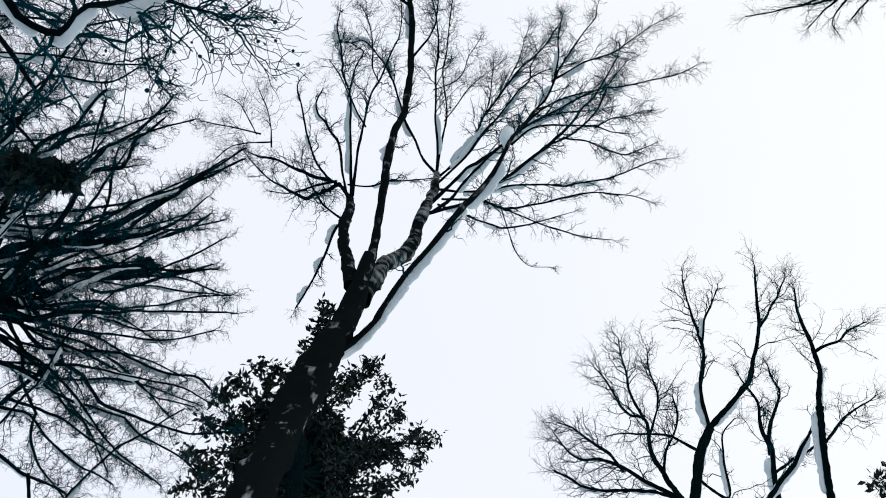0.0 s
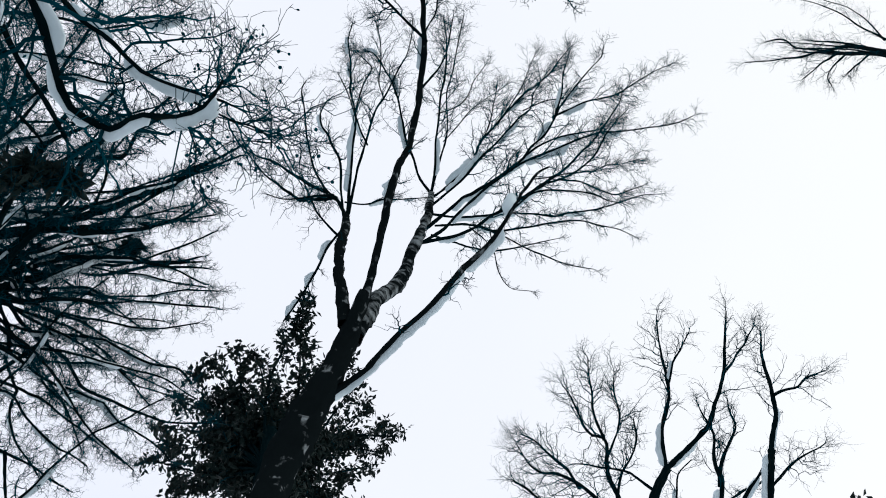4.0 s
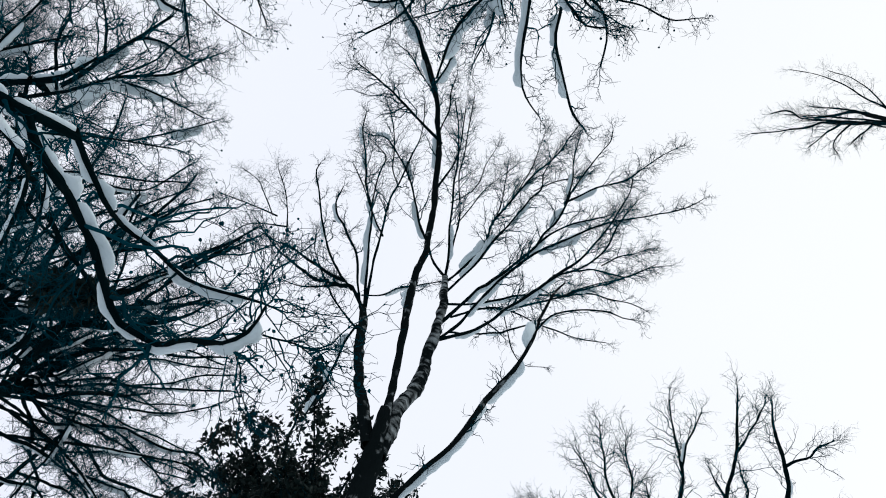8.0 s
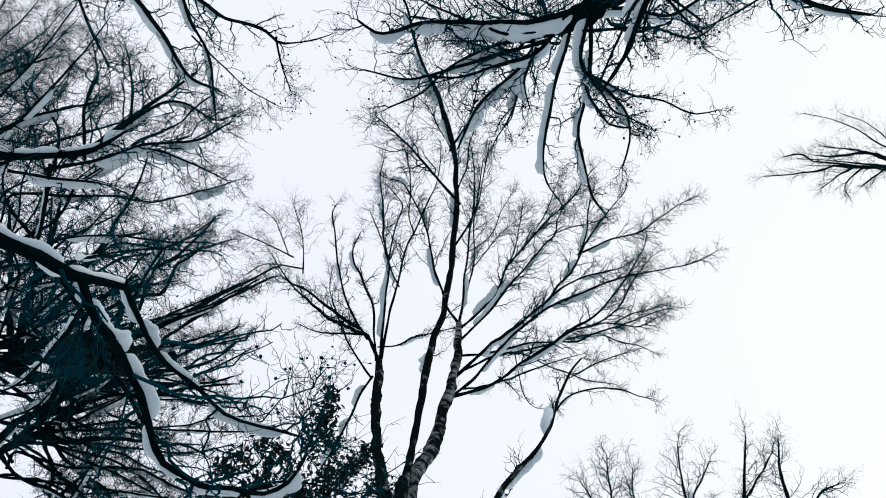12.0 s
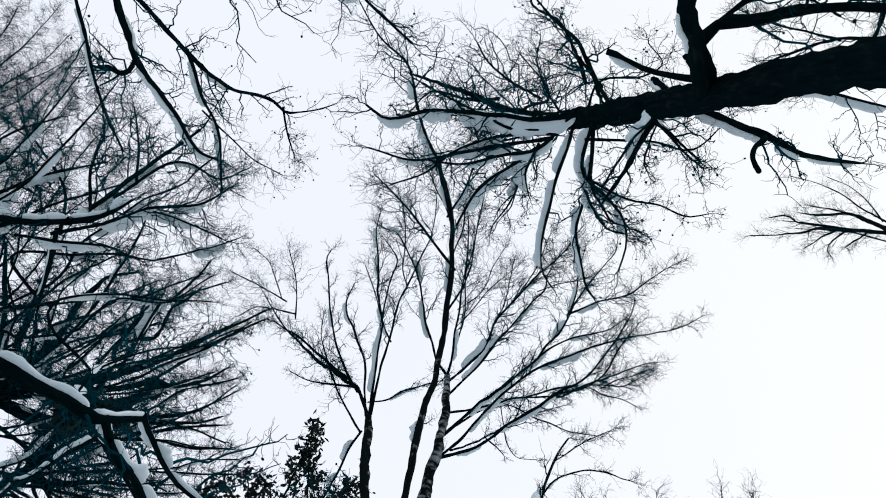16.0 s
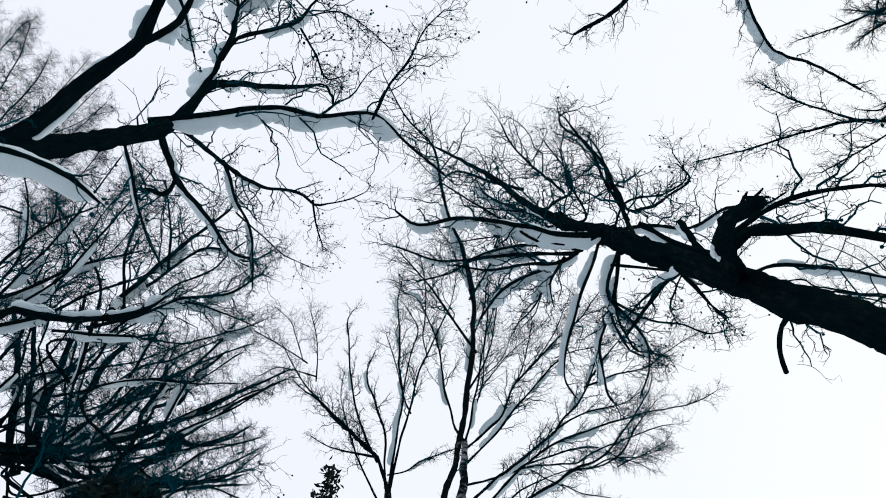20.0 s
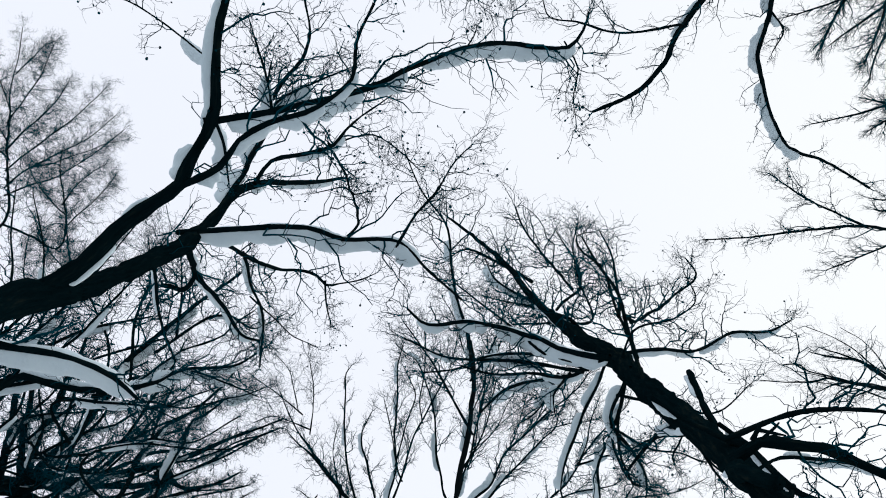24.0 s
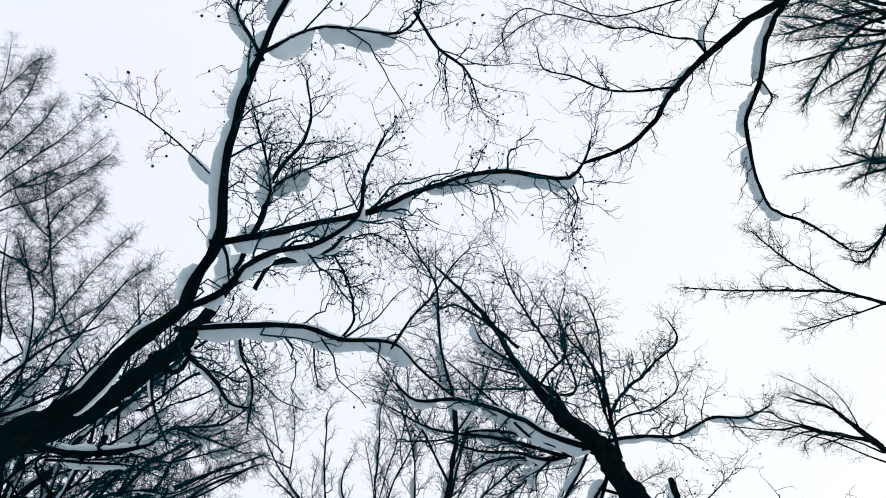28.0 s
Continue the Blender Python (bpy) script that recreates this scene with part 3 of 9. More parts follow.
limb(base, "limb", [(-2.43, -7.14, 9.80, 0.012), (-2.30, -6.85, 10.20, 0.012), (-2.20, -6.63, 10.50, 0.010), (-2.07, -6.67, 10.60, 0.007)], twigs=(14, 0.55), seed=969, dense=(5, 2), cones=0.1, fork=0.9, kink=0.95, fine=0.85, crook=0.012)

base = tree("maple_tree", "dark leaning tree with a low curving limb carrying snow", BARK)
limb(base, "trunk", [(-6.90, -3.30, 0.00, 0.076), (-6.60, -3.20, 4.00, 0.070), (-6.00, -3.10, 6.60, 0.064), (-5.40, -3.00, 7.30, 0.058)], seed=36)
limb(base, "limb", [(-5.40, -3.00, 7.30, 0.044), (-4.20, -3.10, 7.00, 0.041), (-3.45, -3.01, 6.75, 0.044), (-3.18, -2.88, 6.65, 0.041), (-2.84, -2.73, 6.60, 0.038), (-2.76, -2.63, 6.85, 0.031), (-2.71, -2.54, 7.10, 0.027)], snow=[(0.3, 0.62, 0.062, (0, -1)), (0.6, 0.84, 0.048, (0.2, -1)), (0.84, 0.99, 0.03, (0.2, -1))], twigs=(4, .8), seed=37, dense=(5, 2), cones=0.1, fork=0.9, kink=0.95, reach=1.15, fine=1.1, crook=0.01)
limb(base, "limb", [(-2.82, -2.70, 6.67, 0.035), (-2.77, -2.53, 6.65, 0.033), (-2.73, -2.27, 6.80, 0.032), (-2.68, -2.04, 6.90, 0.031), (-2.62, -1.79, 7.00, 0.029), (-2.58, -1.52, 7.00, 0.026), (-2.52, -1.27, 7.05, 0.024), (-2.35, -1.14, 7.05, 0.022), (-1.96, -1.19, 6.75, 0.016), (-1.73, -1.18, 6.70, 0.013), (-1.57, -1.23, 6.75, 0.012), (-1.45, -1.39, 6.80, 0.009)], snow=[(0.01, 0.09, 0.05, (-1, 0)), (0.07, 0.2, 0.036, (1, 0)), (0.19, 0.26, 0.075, (1, 0)), (0.26, 0.42, 0.056, (1, -0.2)), (0.42, 0.58, 0.045), (0.6, 0.78, 0.043), (0.8, 0.96, 0.06)], twigs=(14, 1.1), seed=38, dense=(5, 2), cones=0.1, fork=0.9, kink=0.95, reach=1.15, fine=1.1, crook=0.01)
limb(base, "limb", [(-2.71, -2.54, 7.10, 0.023), (-2.73, -2.31, 7.30, 0.023), (-2.71, -2.10, 7.40, 0.021), (-2.58, -1.90, 7.40, 0.019), (-2.33, -1.70, 7.35, 0.016), (-2.15, -1.51, 7.35, 0.014), (-1.90, -1.39, 7.40, 0.012), (-1.62, -1.29, 7.43, 0.010), (-1.52, -1.24, 7.43, 0.007)], snow=[(0.02, 0.22, 0.045, (-1, 0)), (0.2, 0.33, 0.052, (1, 0)), (0.34, 0.55, 0.026, (1, -0.5)), (0.6, 0.85, 0.045)], twigs=(16, 1.1), seed=39, dense=(5, 2), cones=0.1, fork=0.9, kink=0.95, reach=1.15, fine=1.1, crook=0.01)
limb(base, "limb", [(-3.13, -2.85, 6.64, 0.021), (-3.59, -2.10, 8.30, 0.025), (-3.52, -1.74, 8.40, 0.023), (-3.37, -1.37, 8.50, 0.020), (-3.22, -1.04, 8.50, 0.017)], snow=[(0.05, 0.4, 0.054)], twigs=(6, .8), seed=40, dense=(5, 2), cones=0.1, fork=0.9, kink=0.95, reach=1.15, fine=1.1, crook=0.01)
limb(base, "limb", [(-2.78, -2.55, 6.65, 0.011), (-3.35, -2.20, 7.90, 0.011), (-3.84, -1.74, 8.60, 0.009), (-4.34, -1.36, 9.20, 0.006)], snow=[(0.2, 0.6, 0.032)], twigs=(16, 1.0), seed=41, dense=(5, 2), cones=0.1, fork=0.9, kink=0.95, reach=1.15, fine=1.1, crook=0.01)
limb(base, "limb", [(-3.10, -2.35, 7.20, 0.014), (-3.38, -2.13, 7.60, 0.015), (-3.72, -1.87, 8.00, 0.014), (-4.04, -1.62, 8.30, 0.012), (-4.32, -1.43, 8.50, 0.010), (-4.69, -1.26, 8.80, 0.008)], snow=[(0.1, 0.55, 0.032, (0, -1)), (0.6, 0.9, 0.024, (0, -1))], twigs=(8, 0.6), seed=841, dense=(5, 2), fork=0.9, crook=0.01)
limb(base, "limb", [(-3.26, -2.64, 7.12, 0.011), (-3.41, -2.61, 8.20, 0.010), (-3.25, -2.58, 8.80, 0.009), (-2.85, -2.47, 9.40, 0.007)], snow=[(0.3, 0.5, 0.033)], twigs=(24, 1.0), seed=42, dense=(5, 2), cones=0.1, fork=0.9, kink=0.95, reach=1.15, fine=1.1, crook=0.01)
limb(base, "limb", [(-1.57, -1.23, 6.75, 0.009), (-1.42, -1.14, 6.90, 0.007), (-1.27, -1.09, 6.90, 0.005), (-1.16, -0.97, 6.90, 0.003)], twigs=(10, .8), seed=43, dense=(5, 2), cones=0.1, fork=0.9, kink=0.95, reach=1.15, fine=1.1, crook=0.01)
limb(base, "limb", [(-1.70, -1.19, 6.71, 0.006), (-1.65, -0.98, 6.80, 0.005), (-1.64, -0.86, 6.70, 0.004), (-1.57, -0.72, 6.60, 0.003)], twigs=(6, .5), seed=44, dense=(5, 2), cones=0.1, fork=0.9, kink=0.95, reach=1.15, fine=1.1, crook=0.01)
limb(base, "limb", [(-1.47, -1.37, 6.79, 0.004), (-1.48, -1.42, 7.30, 0.004), (-1.55, -1.56, 7.50, 0.003), (-1.50, -1.66, 7.70, 0.003)], twigs=(8, .6), seed=45, dense=(5, 2), cones=0.1, fork=0.9, kink=0.95, reach=1.15, fine=1.1, crook=0.01)

base = tree("linden_tree", "dark thick-trunked tree with broken stubs and snow-laden limbs", BARK)
limb(base, "trunk", [(2.30, -4.75, 0.00, 0.170), (2.00, -4.87, 3.20, 0.140), (1.57, -5.04, 5.70, 0.119), (1.55, -5.02, 6.20, 0.122), (1.49, -5.01, 6.70, 0.122), (1.48, -4.99, 7.25, 0.122), (1.47, -4.98, 7.80, 0.123), (1.44, -4.96, 8.40, 0.124), (1.38, -4.94, 9.05, 0.122)], seed=46)
limb(base, "stem", [(1.38, -4.94, 9.05, 0.120), (1.28, -4.92, 10.00, 0.128), (1.23, -4.91, 11.20, 0.125), (1.12, -4.89, 11.70, 0.114), (0.90, -4.91, 12.20, 0.100), (0.74, -4.96, 12.70, 0.080), (0.58, -5.04, 13.10, 0.062), (0.35, -5.15, 14.00, 0.050), (0.03, -5.38, 15.20, 0.045), (-0.47, -5.64, 16.50, 0.032), (-1.02, -5.88, 17.50, 0.017)], snow=[(0.02, 0.14, 0.036), (0.4, 0.52, 0.05)], twigs=(18, 1.40), seed=47, dense=(5, 2), cones=0.08, fork=0.9, kink=1.0, reach=1.1, fine=0.95, crook=0.02)
limb(base, "limb", [(1.55, -5.04, 8.60, 0.036), (1.59, -5.10, 9.10, 0.036), (1.60, -5.21, 9.50, 0.035), (1.59, -5.25, 9.60, 0.032)], snow=[(0.5, 0.95, 0.037, (-1, 0))], twigs=(0, 0), seed=692, dense=(5, 2), cones=0.08, fork=0.9, kink=1.0, reach=1.1, fine=0.95, crook=0.02)
limb(base, "limb", [(1.39, -5.01, 7.45, 0.086), (1.10, -5.27, 6.90, 0.064), (0.81, -5.49, 6.20, 0.049), (0.73, -5.60, 5.90, 0.043), (0.71, -5.66, 5.70, 0.040), (0.73, -5.73, 5.50, 0.039)], snow=[(0.25, 0.55, 0.039, (-1, 0))], twigs=(0, 0), seed=689)
limb(base, "limb", [(1.19, -5.29, 7.10, 0.053), (1.32, -5.42, 7.05, 0.048), (1.50, -5.46, 7.00, 0.044), (1.69, -5.49, 6.90, 0.041), (1.82, -5.49, 6.70, 0.036), (1.97, -5.47, 6.50, 0.033), (2.16, -5.42, 6.30, 0.028)], twigs=(5, 0.80), seed=690, dense=(5, 2), cones=0.08, fork=0.9, kink=1.0, reach=1.1, fine=0.95, crook=0.02)
limb(base, "limb", [(1.47, -5.12, 7.90, 0.032), (1.30, -5.16, 8.00, 0.026), (1.08, -5.22, 8.05, 0.023), (0.93, -5.29, 8.10, 0.024), (0.79, -5.35, 8.15, 0.024)], snow=[(0.55, 0.98, 0.038, (0, 1))], twigs=(0, 0), seed=691, dense=(5, 2), cones=0.08, fork=0.9, kink=1.0, reach=1.1, fine=0.95, crook=0.02)
limb(base, "limb", [(1.15, -4.94, 11.00, 0.038), (0.51, -4.88, 11.50, 0.035), (-0.06, -4.96, 11.90, 0.031), (-0.59, -4.98, 12.00, 0.026), (-1.28, -4.89, 12.07, 0.021), (-1.49, -5.04, 12.10, 0.015)], snow=[(0.03, 0.62, 0.120), (0.64, 0.78, 0.098), (0.8, 0.95, 0.075)], twigs=(10, 0.90), seed=52, dense=(5, 2), cones=0.08, fork=0.9, kink=1.0, reach=1.1, fine=0.95, crook=0.02)
limb(base, "limb", [(1.74, -4.94, 8.80, 0.026), (1.91, -4.86, 8.60, 0.030), (2.05, -4.75, 8.30, 0.032), (2.14, -4.68, 8.10, 0.031), (2.41, -4.59, 8.20, 0.022), (2.75, -4.51, 8.40, 0.020), (3.21, -4.47, 8.56, 0.013)], snow=[(0.02, 0.38, 0.051, (0, 1)), (0.46, 0.64, 0.051, (0, 1)), (0.7, 0.97, 0.029, (0, 1))], twigs=(6, 0.70), seed=687, dense=(5, 2), cones=0.08, fork=0.9, kink=1.0, reach=1.1, fine=0.95, crook=0.02)
limb(base, "limb", [(2.14, -4.68, 8.10, 0.024), (1.87, -4.59, 7.60, 0.022), (1.68, -4.50, 7.20, 0.018), (1.62, -4.43, 6.95, 0.018)], seed=688, dense=(5, 2), cones=0.08, fork=0.9, kink=1.0, reach=1.1, fine=0.95, crook=0.02)
limb(base, "limb", [(1.28, -5.29, 7.51, 0.022), (1.43, -5.49, 7.30, 0.019), (1.73, -5.71, 7.10, 0.017), (1.99, -5.78, 7.00, 0.015), (2.35, -5.78, 6.80, 0.013)], twigs=(9, 0.90), seed=55, dense=(5, 2), cones=0.08, fork=0.9, kink=1.0, reach=1.1, fine=0.95, crook=0.02)
limb(base, "limb", [(1.06, -5.65, 6.60, 0.017), (1.09, -5.73, 6.60, 0.006)], seed=56)
limb(base, "limb", [(1.08, -5.70, 6.46, 0.014), (1.15, -5.76, 6.50, 0.005)], seed=57)
limb(base, "limb", [(1.08, -5.70, 6.46, 0.014), (1.16, -5.71, 6.40, 0.005)], seed=58)
limb(base, "limb", [(1.53, -5.05, 7.50, 0.017), (1.79, -5.10, 7.70, 0.016), (2.15, -5.10, 7.80, 0.014), (2.49, -5.06, 7.90, 0.014), (2.87, -4.99, 8.00, 0.012), (3.29, -4.91, 8.10, 0.010)], snow=[(0.2, 0.35, 0.023, (0, -1)), (0.3, 0.9, 0.042, (0, 1))], twigs=(4, 0.70), seed=693, dense=(5, 2), cones=0.08, fork=0.9, kink=1.0, reach=1.1, fine=0.95, crook=0.02)
limb(base, "limb", [(1.06, -4.93, 11.07, 0.028), (0.70, -4.52, 11.50, 0.025), (0.30, -4.44, 11.80, 0.021), (-0.20, -4.29, 12.00, 0.016), (-0.67, -4.33, 12.10, 0.012)], snow=[(0.2, 0.5, 0.068), (0.6, 0.8, 0.045)], twigs=(10, 1.00), seed=60, dense=(5, 2), cones=0.08, fork=0.9, kink=1.0, reach=1.1, fine=0.95, crook=0.02)
limb(base, "limb", [(1.19, -4.96, 10.40, 0.025), (1.14, -4.23, 10.60, 0.022), (1.40, -3.98, 10.50, 0.019), (1.57, -3.72, 10.40, 0.015), (1.58, -3.43, 10.30, 0.012), (1.51, -3.17, 10.30, 0.009)], snow=[(0.1, 0.6, 0.062), (0.62, 0.8, 0.056)], twigs=(9, 0.80), seed=61, dense=(5, 2), cones=0.08, fork=0.9, kink=1.0, reach=1.1, fine=0.95, crook=0.02)
limb(base, "limb", [(0.81, -4.64, 11.38, 0.027), (0.11, -4.50, 12.00, 0.024), (-0.45, -4.37, 12.30, 0.020), (-0.81, -4.31, 12.50, 0.016), (-1.50, -4.47, 12.70, 0.012)], snow=[(0.2, 0.5, 0.066), (0.7, 0.85, 0.044)], twigs=(10, 0.90), seed=62, dense=(5, 2), cones=0.08, fork=0.9, kink=1.0, reach=1.1, fine=0.95, crook=0.02)
limb(base, "limb", [(0.70, -4.52, 11.50, 0.027), (0.56, -4.39, 11.80, 0.024), (0.08, -3.98, 12.50, 0.021), (-0.13, -3.59, 12.90, 0.017), (-0.23, -3.35, 13.10, 0.012)], snow=[(0.15, 0.85, 0.090)], twigs=(9, 0.90), seed=63, dense=(5, 2), cones=0.08, fork=0.9, kink=1.0, reach=1.1, fine=0.95, crook=0.02)
limb(base, "limb", [(1.24, -4.97, 9.83, 0.024), (1.13, -5.43, 10.50, 0.021), (1.05, -5.80, 11.00, 0.018), (0.86, -6.03, 11.30, 0.014), (0.65, -6.34, 11.60, 0.010)], twigs=(9, 0.90), seed=64, dense=(5, 2), cones=0.08, fork=0.9, kink=1.0, reach=1.1, fine=0.95, crook=0.02)
limb(base, "limb", [(1.38, -5.00, 8.51, 0.018), (1.37, -4.82, 8.80, 0.016), (1.32, -4.65, 9.20, 0.014), (1.29, -4.40, 9.70, 0.012), (1.24, -4.12, 10.10, 0.009)], snow=[(0.1, 0.5, 0.051)], twigs=(6, 0.80), seed=65, dense=(5, 2), cones=0.08, fork=0.9, kink=1.0, reach=1.1, fine=0.95, crook=0.02)
limb(base, "limb", [(1.11, -5.54, 10.64, 0.024), (2.15, -5.05, 13.50, 0.026), (3.02, -5.21, 15.00, 0.023), (3.66, -5.55, 16.00, 0.017), (3.56, -5.73, 16.40, 0.011)], twigs=(19, 1.20), seed=66, dense=(5, 2), cones=0.08, fork=0.9, kink=1.0, reach=1.1, fine=0.95, crook=0.02)
limb(base, "limb", [(1.14, -4.93, 11.20, 0.026), (1.80, -5.02, 11.50, 0.023), (2.52, -4.99, 11.90, 0.021), (2.98, -5.23, 12.10, 0.018), (3.54, -5.30, 12.20, 0.015), (3.84, -5.46, 12.30, 0.012)], snow=[(0.08, 0.5, 0.055), (0.52, 0.68, 0.078), (0.7, 0.95, 0.062)], twigs=(14, 1.00), seed=67, dense=(5, 2), cones=0.08, fork=0.9, kink=1.0, reach=1.1, fine=0.95, crook=0.02)
limb(base, "limb", [(1.12, -4.83, 11.30, 0.028), (1.03, -4.52, 11.20, 0.021), (0.95, -4.27, 11.20, 0.021), (0.87, -3.90, 11.20, 0.017), (0.81, -3.56, 11.25, 0.018), (0.77, -3.26, 11.25, 0.014), (0.78, -3.04, 11.30, 0.014), (0.88, -2.85, 11.40, 0.011), (1.01, -2.69, 11.50, 0.007)], snow=[(0.06, 0.28, 0.052, (-1, 0)), (0.3, 0.8, 0.064, (-1, 0))], twigs=(6, 0.60), seed=681, dense=(5, 2), cones=0.08, fork=0.9, kink=1.0, reach=1.1, fine=0.95, crook=0.02)
limb(base, "limb", [(1.21, -4.82, 10.60, 0.029), (1.23, -4.54, 10.70, 0.026), (1.25, -4.16, 10.90, 0.024), (1.20, -3.81, 11.00, 0.020), (1.15, -3.62, 11.00, 0.017), (1.22, -3.29, 11.20, 0.017), (1.32, -3.01, 11.40, 0.014), (1.44, -2.72, 11.60, 0.015), (1.55, -2.58, 11.70, 0.011)], snow=[(0.12, 0.34, 0.048, (-1, 0)), (0.4, 0.56, 0.054, (-1, 0)), (0.56, 0.82, 0.053, (-1, 0))], twigs=(7, 0.60), seed=682, dense=(5, 2), cones=0.08, fork=0.9, kink=1.0, reach=1.1, fine=0.95, crook=0.02)
limb(base, "limb", [(1.24, -4.38, 10.80, 0.020), (1.20, -4.17, 10.50, 0.019), (1.18, -4.05, 10.20, 0.016), (1.21, -3.95, 9.95, 0.012), (1.31, -3.78, 10.00, 0.012), (1.55, -3.69, 10.20, 0.009), (1.77, -3.60, 10.40, 0.006)], twigs=(8, 0.60), seed=683, dense=(5, 2), cones=0.08, fork=0.9, kink=1.0, reach=1.1, fine=0.95, crook=0.02)
limb(base, "limb", [(1.52, -4.79, 9.30, 0.031), (1.50, -4.62, 9.60, 0.029), (1.45, -4.34, 10.00, 0.028), (1.34, -4.15, 10.00, 0.021), (1.20, -3.96, 9.90, 0.012)], snow=[(0.05, 0.55, 0.044, (-1, 0))], twigs=(5, 0.50), seed=684, dense=(5, 2), cones=0.08, fork=0.9, kink=1.0, reach=1.1, fine=0.95, crook=0.02)
limb(base, "limb", [(1.49, -4.78, 9.00, 0.016), (1.56, -4.69, 8.80, 0.016), (1.65, -4.55, 8.60, 0.013), (1.76, -4.46, 8.55, 0.010)], snow=[(0.05, 0.3, 0.025, (1, 0))], twigs=(5, 0.50), seed=685, dense=(5, 2), cones=0.08, fork=0.9, kink=1.0, reach=1.1, fine=0.95, crook=0.02)
limb(base, "limb", [(1.52, -4.74, 9.20, 0.011), (1.47, -4.59, 9.20, 0.011), (1.46, -4.40, 9.30, 0.008), (1.51, -4.31, 9.30, 0.006)], twigs=(6, 0.40), seed=686, dense=(5, 2), cones=0.08, fork=0.9, kink=1.0, reach=1.1, fine=0.95, crook=0.02)
limb(base, "limb", [(0.86, -4.70, 11.32, 0.023), (0.23, -4.65, 11.90, 0.021), (-0.31, -4.46, 12.30, 0.019), (-0.73, -4.13, 12.60, 0.015), (-1.17, -3.96, 12.80, 0.012)], snow=[(0.3, 0.6, 0.066)], twigs=(10, 0.90), seed=70, dense=(5, 2), cones=0.08, fork=0.9, kink=1.0, reach=1.1, fine=0.95, crook=0.02)
limb(base, "limb", [(0.91, -4.76, 11.26, 0.023), (0.38, -4.77, 11.60, 0.021), (-0.09, -5.00, 12.00, 0.018), (-0.43, -5.17, 12.20, 0.015), (-0.88, -5.42, 12.40, 0.011)], snow=[(0.3, 0.6, 0.078)], twigs=(9, 0.90), seed=71, dense=(5, 2), cones=0.08, fork=0.9, kink=1.0, reach=1.1, fine=0.95, crook=0.02)
limb(base, "limb", [(0.99, -4.96, 12.09, 0.028), (0.79, -4.96, 13.40, 0.024), (0.29, -4.95, 13.80, 0.017), (-0.35, -4.98, 14.00, 0.009)], snow=[(0.3, 0.6, 0.061)], twigs=(21, 1.00), seed=72, dense=(5, 2), cones=0.08, fork=0.9, kink=1.0, reach=1.1, fine=0.95, crook=0.02)
limb(base, "limb", [(1.37, -4.85, 8.76, 0.015), (1.70, -4.54, 8.90, 0.012), (1.95, -4.38, 9.00, 0.008)], twigs=(4, 0.60), seed=73, dense=(5, 2), cones=0.08, fork=0.9, kink=1.0, reach=1.1, fine=0.95, crook=0.02)
limb(base, "limb", [(1.18, -5.23, 10.21, 0.019), (1.03, -5.60, 10.80, 0.017), (0.85, -6.05, 11.20, 0.015), (0.57, -6.24, 11.40, 0.013), (0.56, -6.36, 11.50, 0.010), (0.77, -6.44, 11.50, 0.007)], twigs=(10, 0.90), seed=74, dense=(5, 2), cones=0.08, fork=0.9, kink=1.0, reach=1.1, fine=0.95, crook=0.02)
limb(base, "limb", [(1.05, -5.55, 10.72, 0.021), (1.55, -5.48, 13.00, 0.020), (1.60, -5.91, 14.00, 0.015), (1.52, -6.20, 14.80, 0.010)], twigs=(19, 1.20), seed=75, dense=(5, 2), cones=0.08, fork=0.9, kink=1.0, reach=1.1, fine=0.95, crook=0.02)
limb(base, "limb", [(0.84, -5.02, 12.80, 0.025), (0.57, -4.87, 14.50, 0.022), (-0.12, -5.13, 15.00, 0.017), (-0.29, -5.40, 15.50, 0.010)], snow=[(0.4, 0.95, 0.086)], twigs=(19, 1.00), seed=76, dense=(5, 2), cones=0.08, fork=0.9, kink=1.0, reach=1.1, fine=0.95, crook=0.02)
limb(base, "limb", [(1.18, -4.25, 11.01, 0.020), (1.27, -3.81, 10.60, 0.016), (1.40, -3.62, 10.50, 0.012), (1.61, -3.58, 10.40, 0.009)], snow=[(0.3, 0.6, 0.051)], twigs=(7, 0.70), seed=77, dense=(5, 2), cones=0.08, fork=0.9, kink=1.0, reach=1.1, fine=0.95, crook=0.02)
limb(base, "limb", [(1.17, -4.64, 10.49, 0.018), (1.78, -4.63, 10.30, 0.014), (2.38, -4.55, 10.60, 0.010), (2.85, -4.88, 10.90, 0.006)], twigs=(10, 0.90), seed=78, dense=(5, 2), cones=0.08, fork=0.9, kink=1.0, reach=1.1, fine=0.95, crook=0.02)
limb(base, "limb", [(0.60, -4.43, 11.71, 0.021), (0.53, -4.05, 11.90, 0.017), (0.45, -3.78, 12.10, 0.012), (0.28, -3.49, 12.40, 0.008)], snow=[(0.2, 0.6, 0.066)], twigs=(11, 0.90), seed=79, dense=(5, 2), cones=0.08, fork=0.9, kink=1.0, reach=1.1, fine=0.95, crook=0.02)
limb(base, "limb", [(0.70, -4.52, 11.50, 0.021), (0.59, -4.18, 11.70, 0.014), (0.67, -3.87, 11.80, 0.007)], snow=[(0.3, 0.9, 0.070)], twigs=(9, 0.80), seed=80, dense=(5, 2), cones=0.08, fork=0.9, kink=1.0, reach=1.1, fine=0.95, crook=0.02)
limb(base, "limb", [(0.74, -5.08, 13.20, 0.026), (1.27, -5.46, 14.60, 0.019), (0.84, -6.08, 15.10, 0.010)], twigs=(21, 1.00), seed=81, dense=(5, 2), cones=0.08, fork=0.9, kink=1.0, reach=1.1, fine=0.95, crook=0.02)
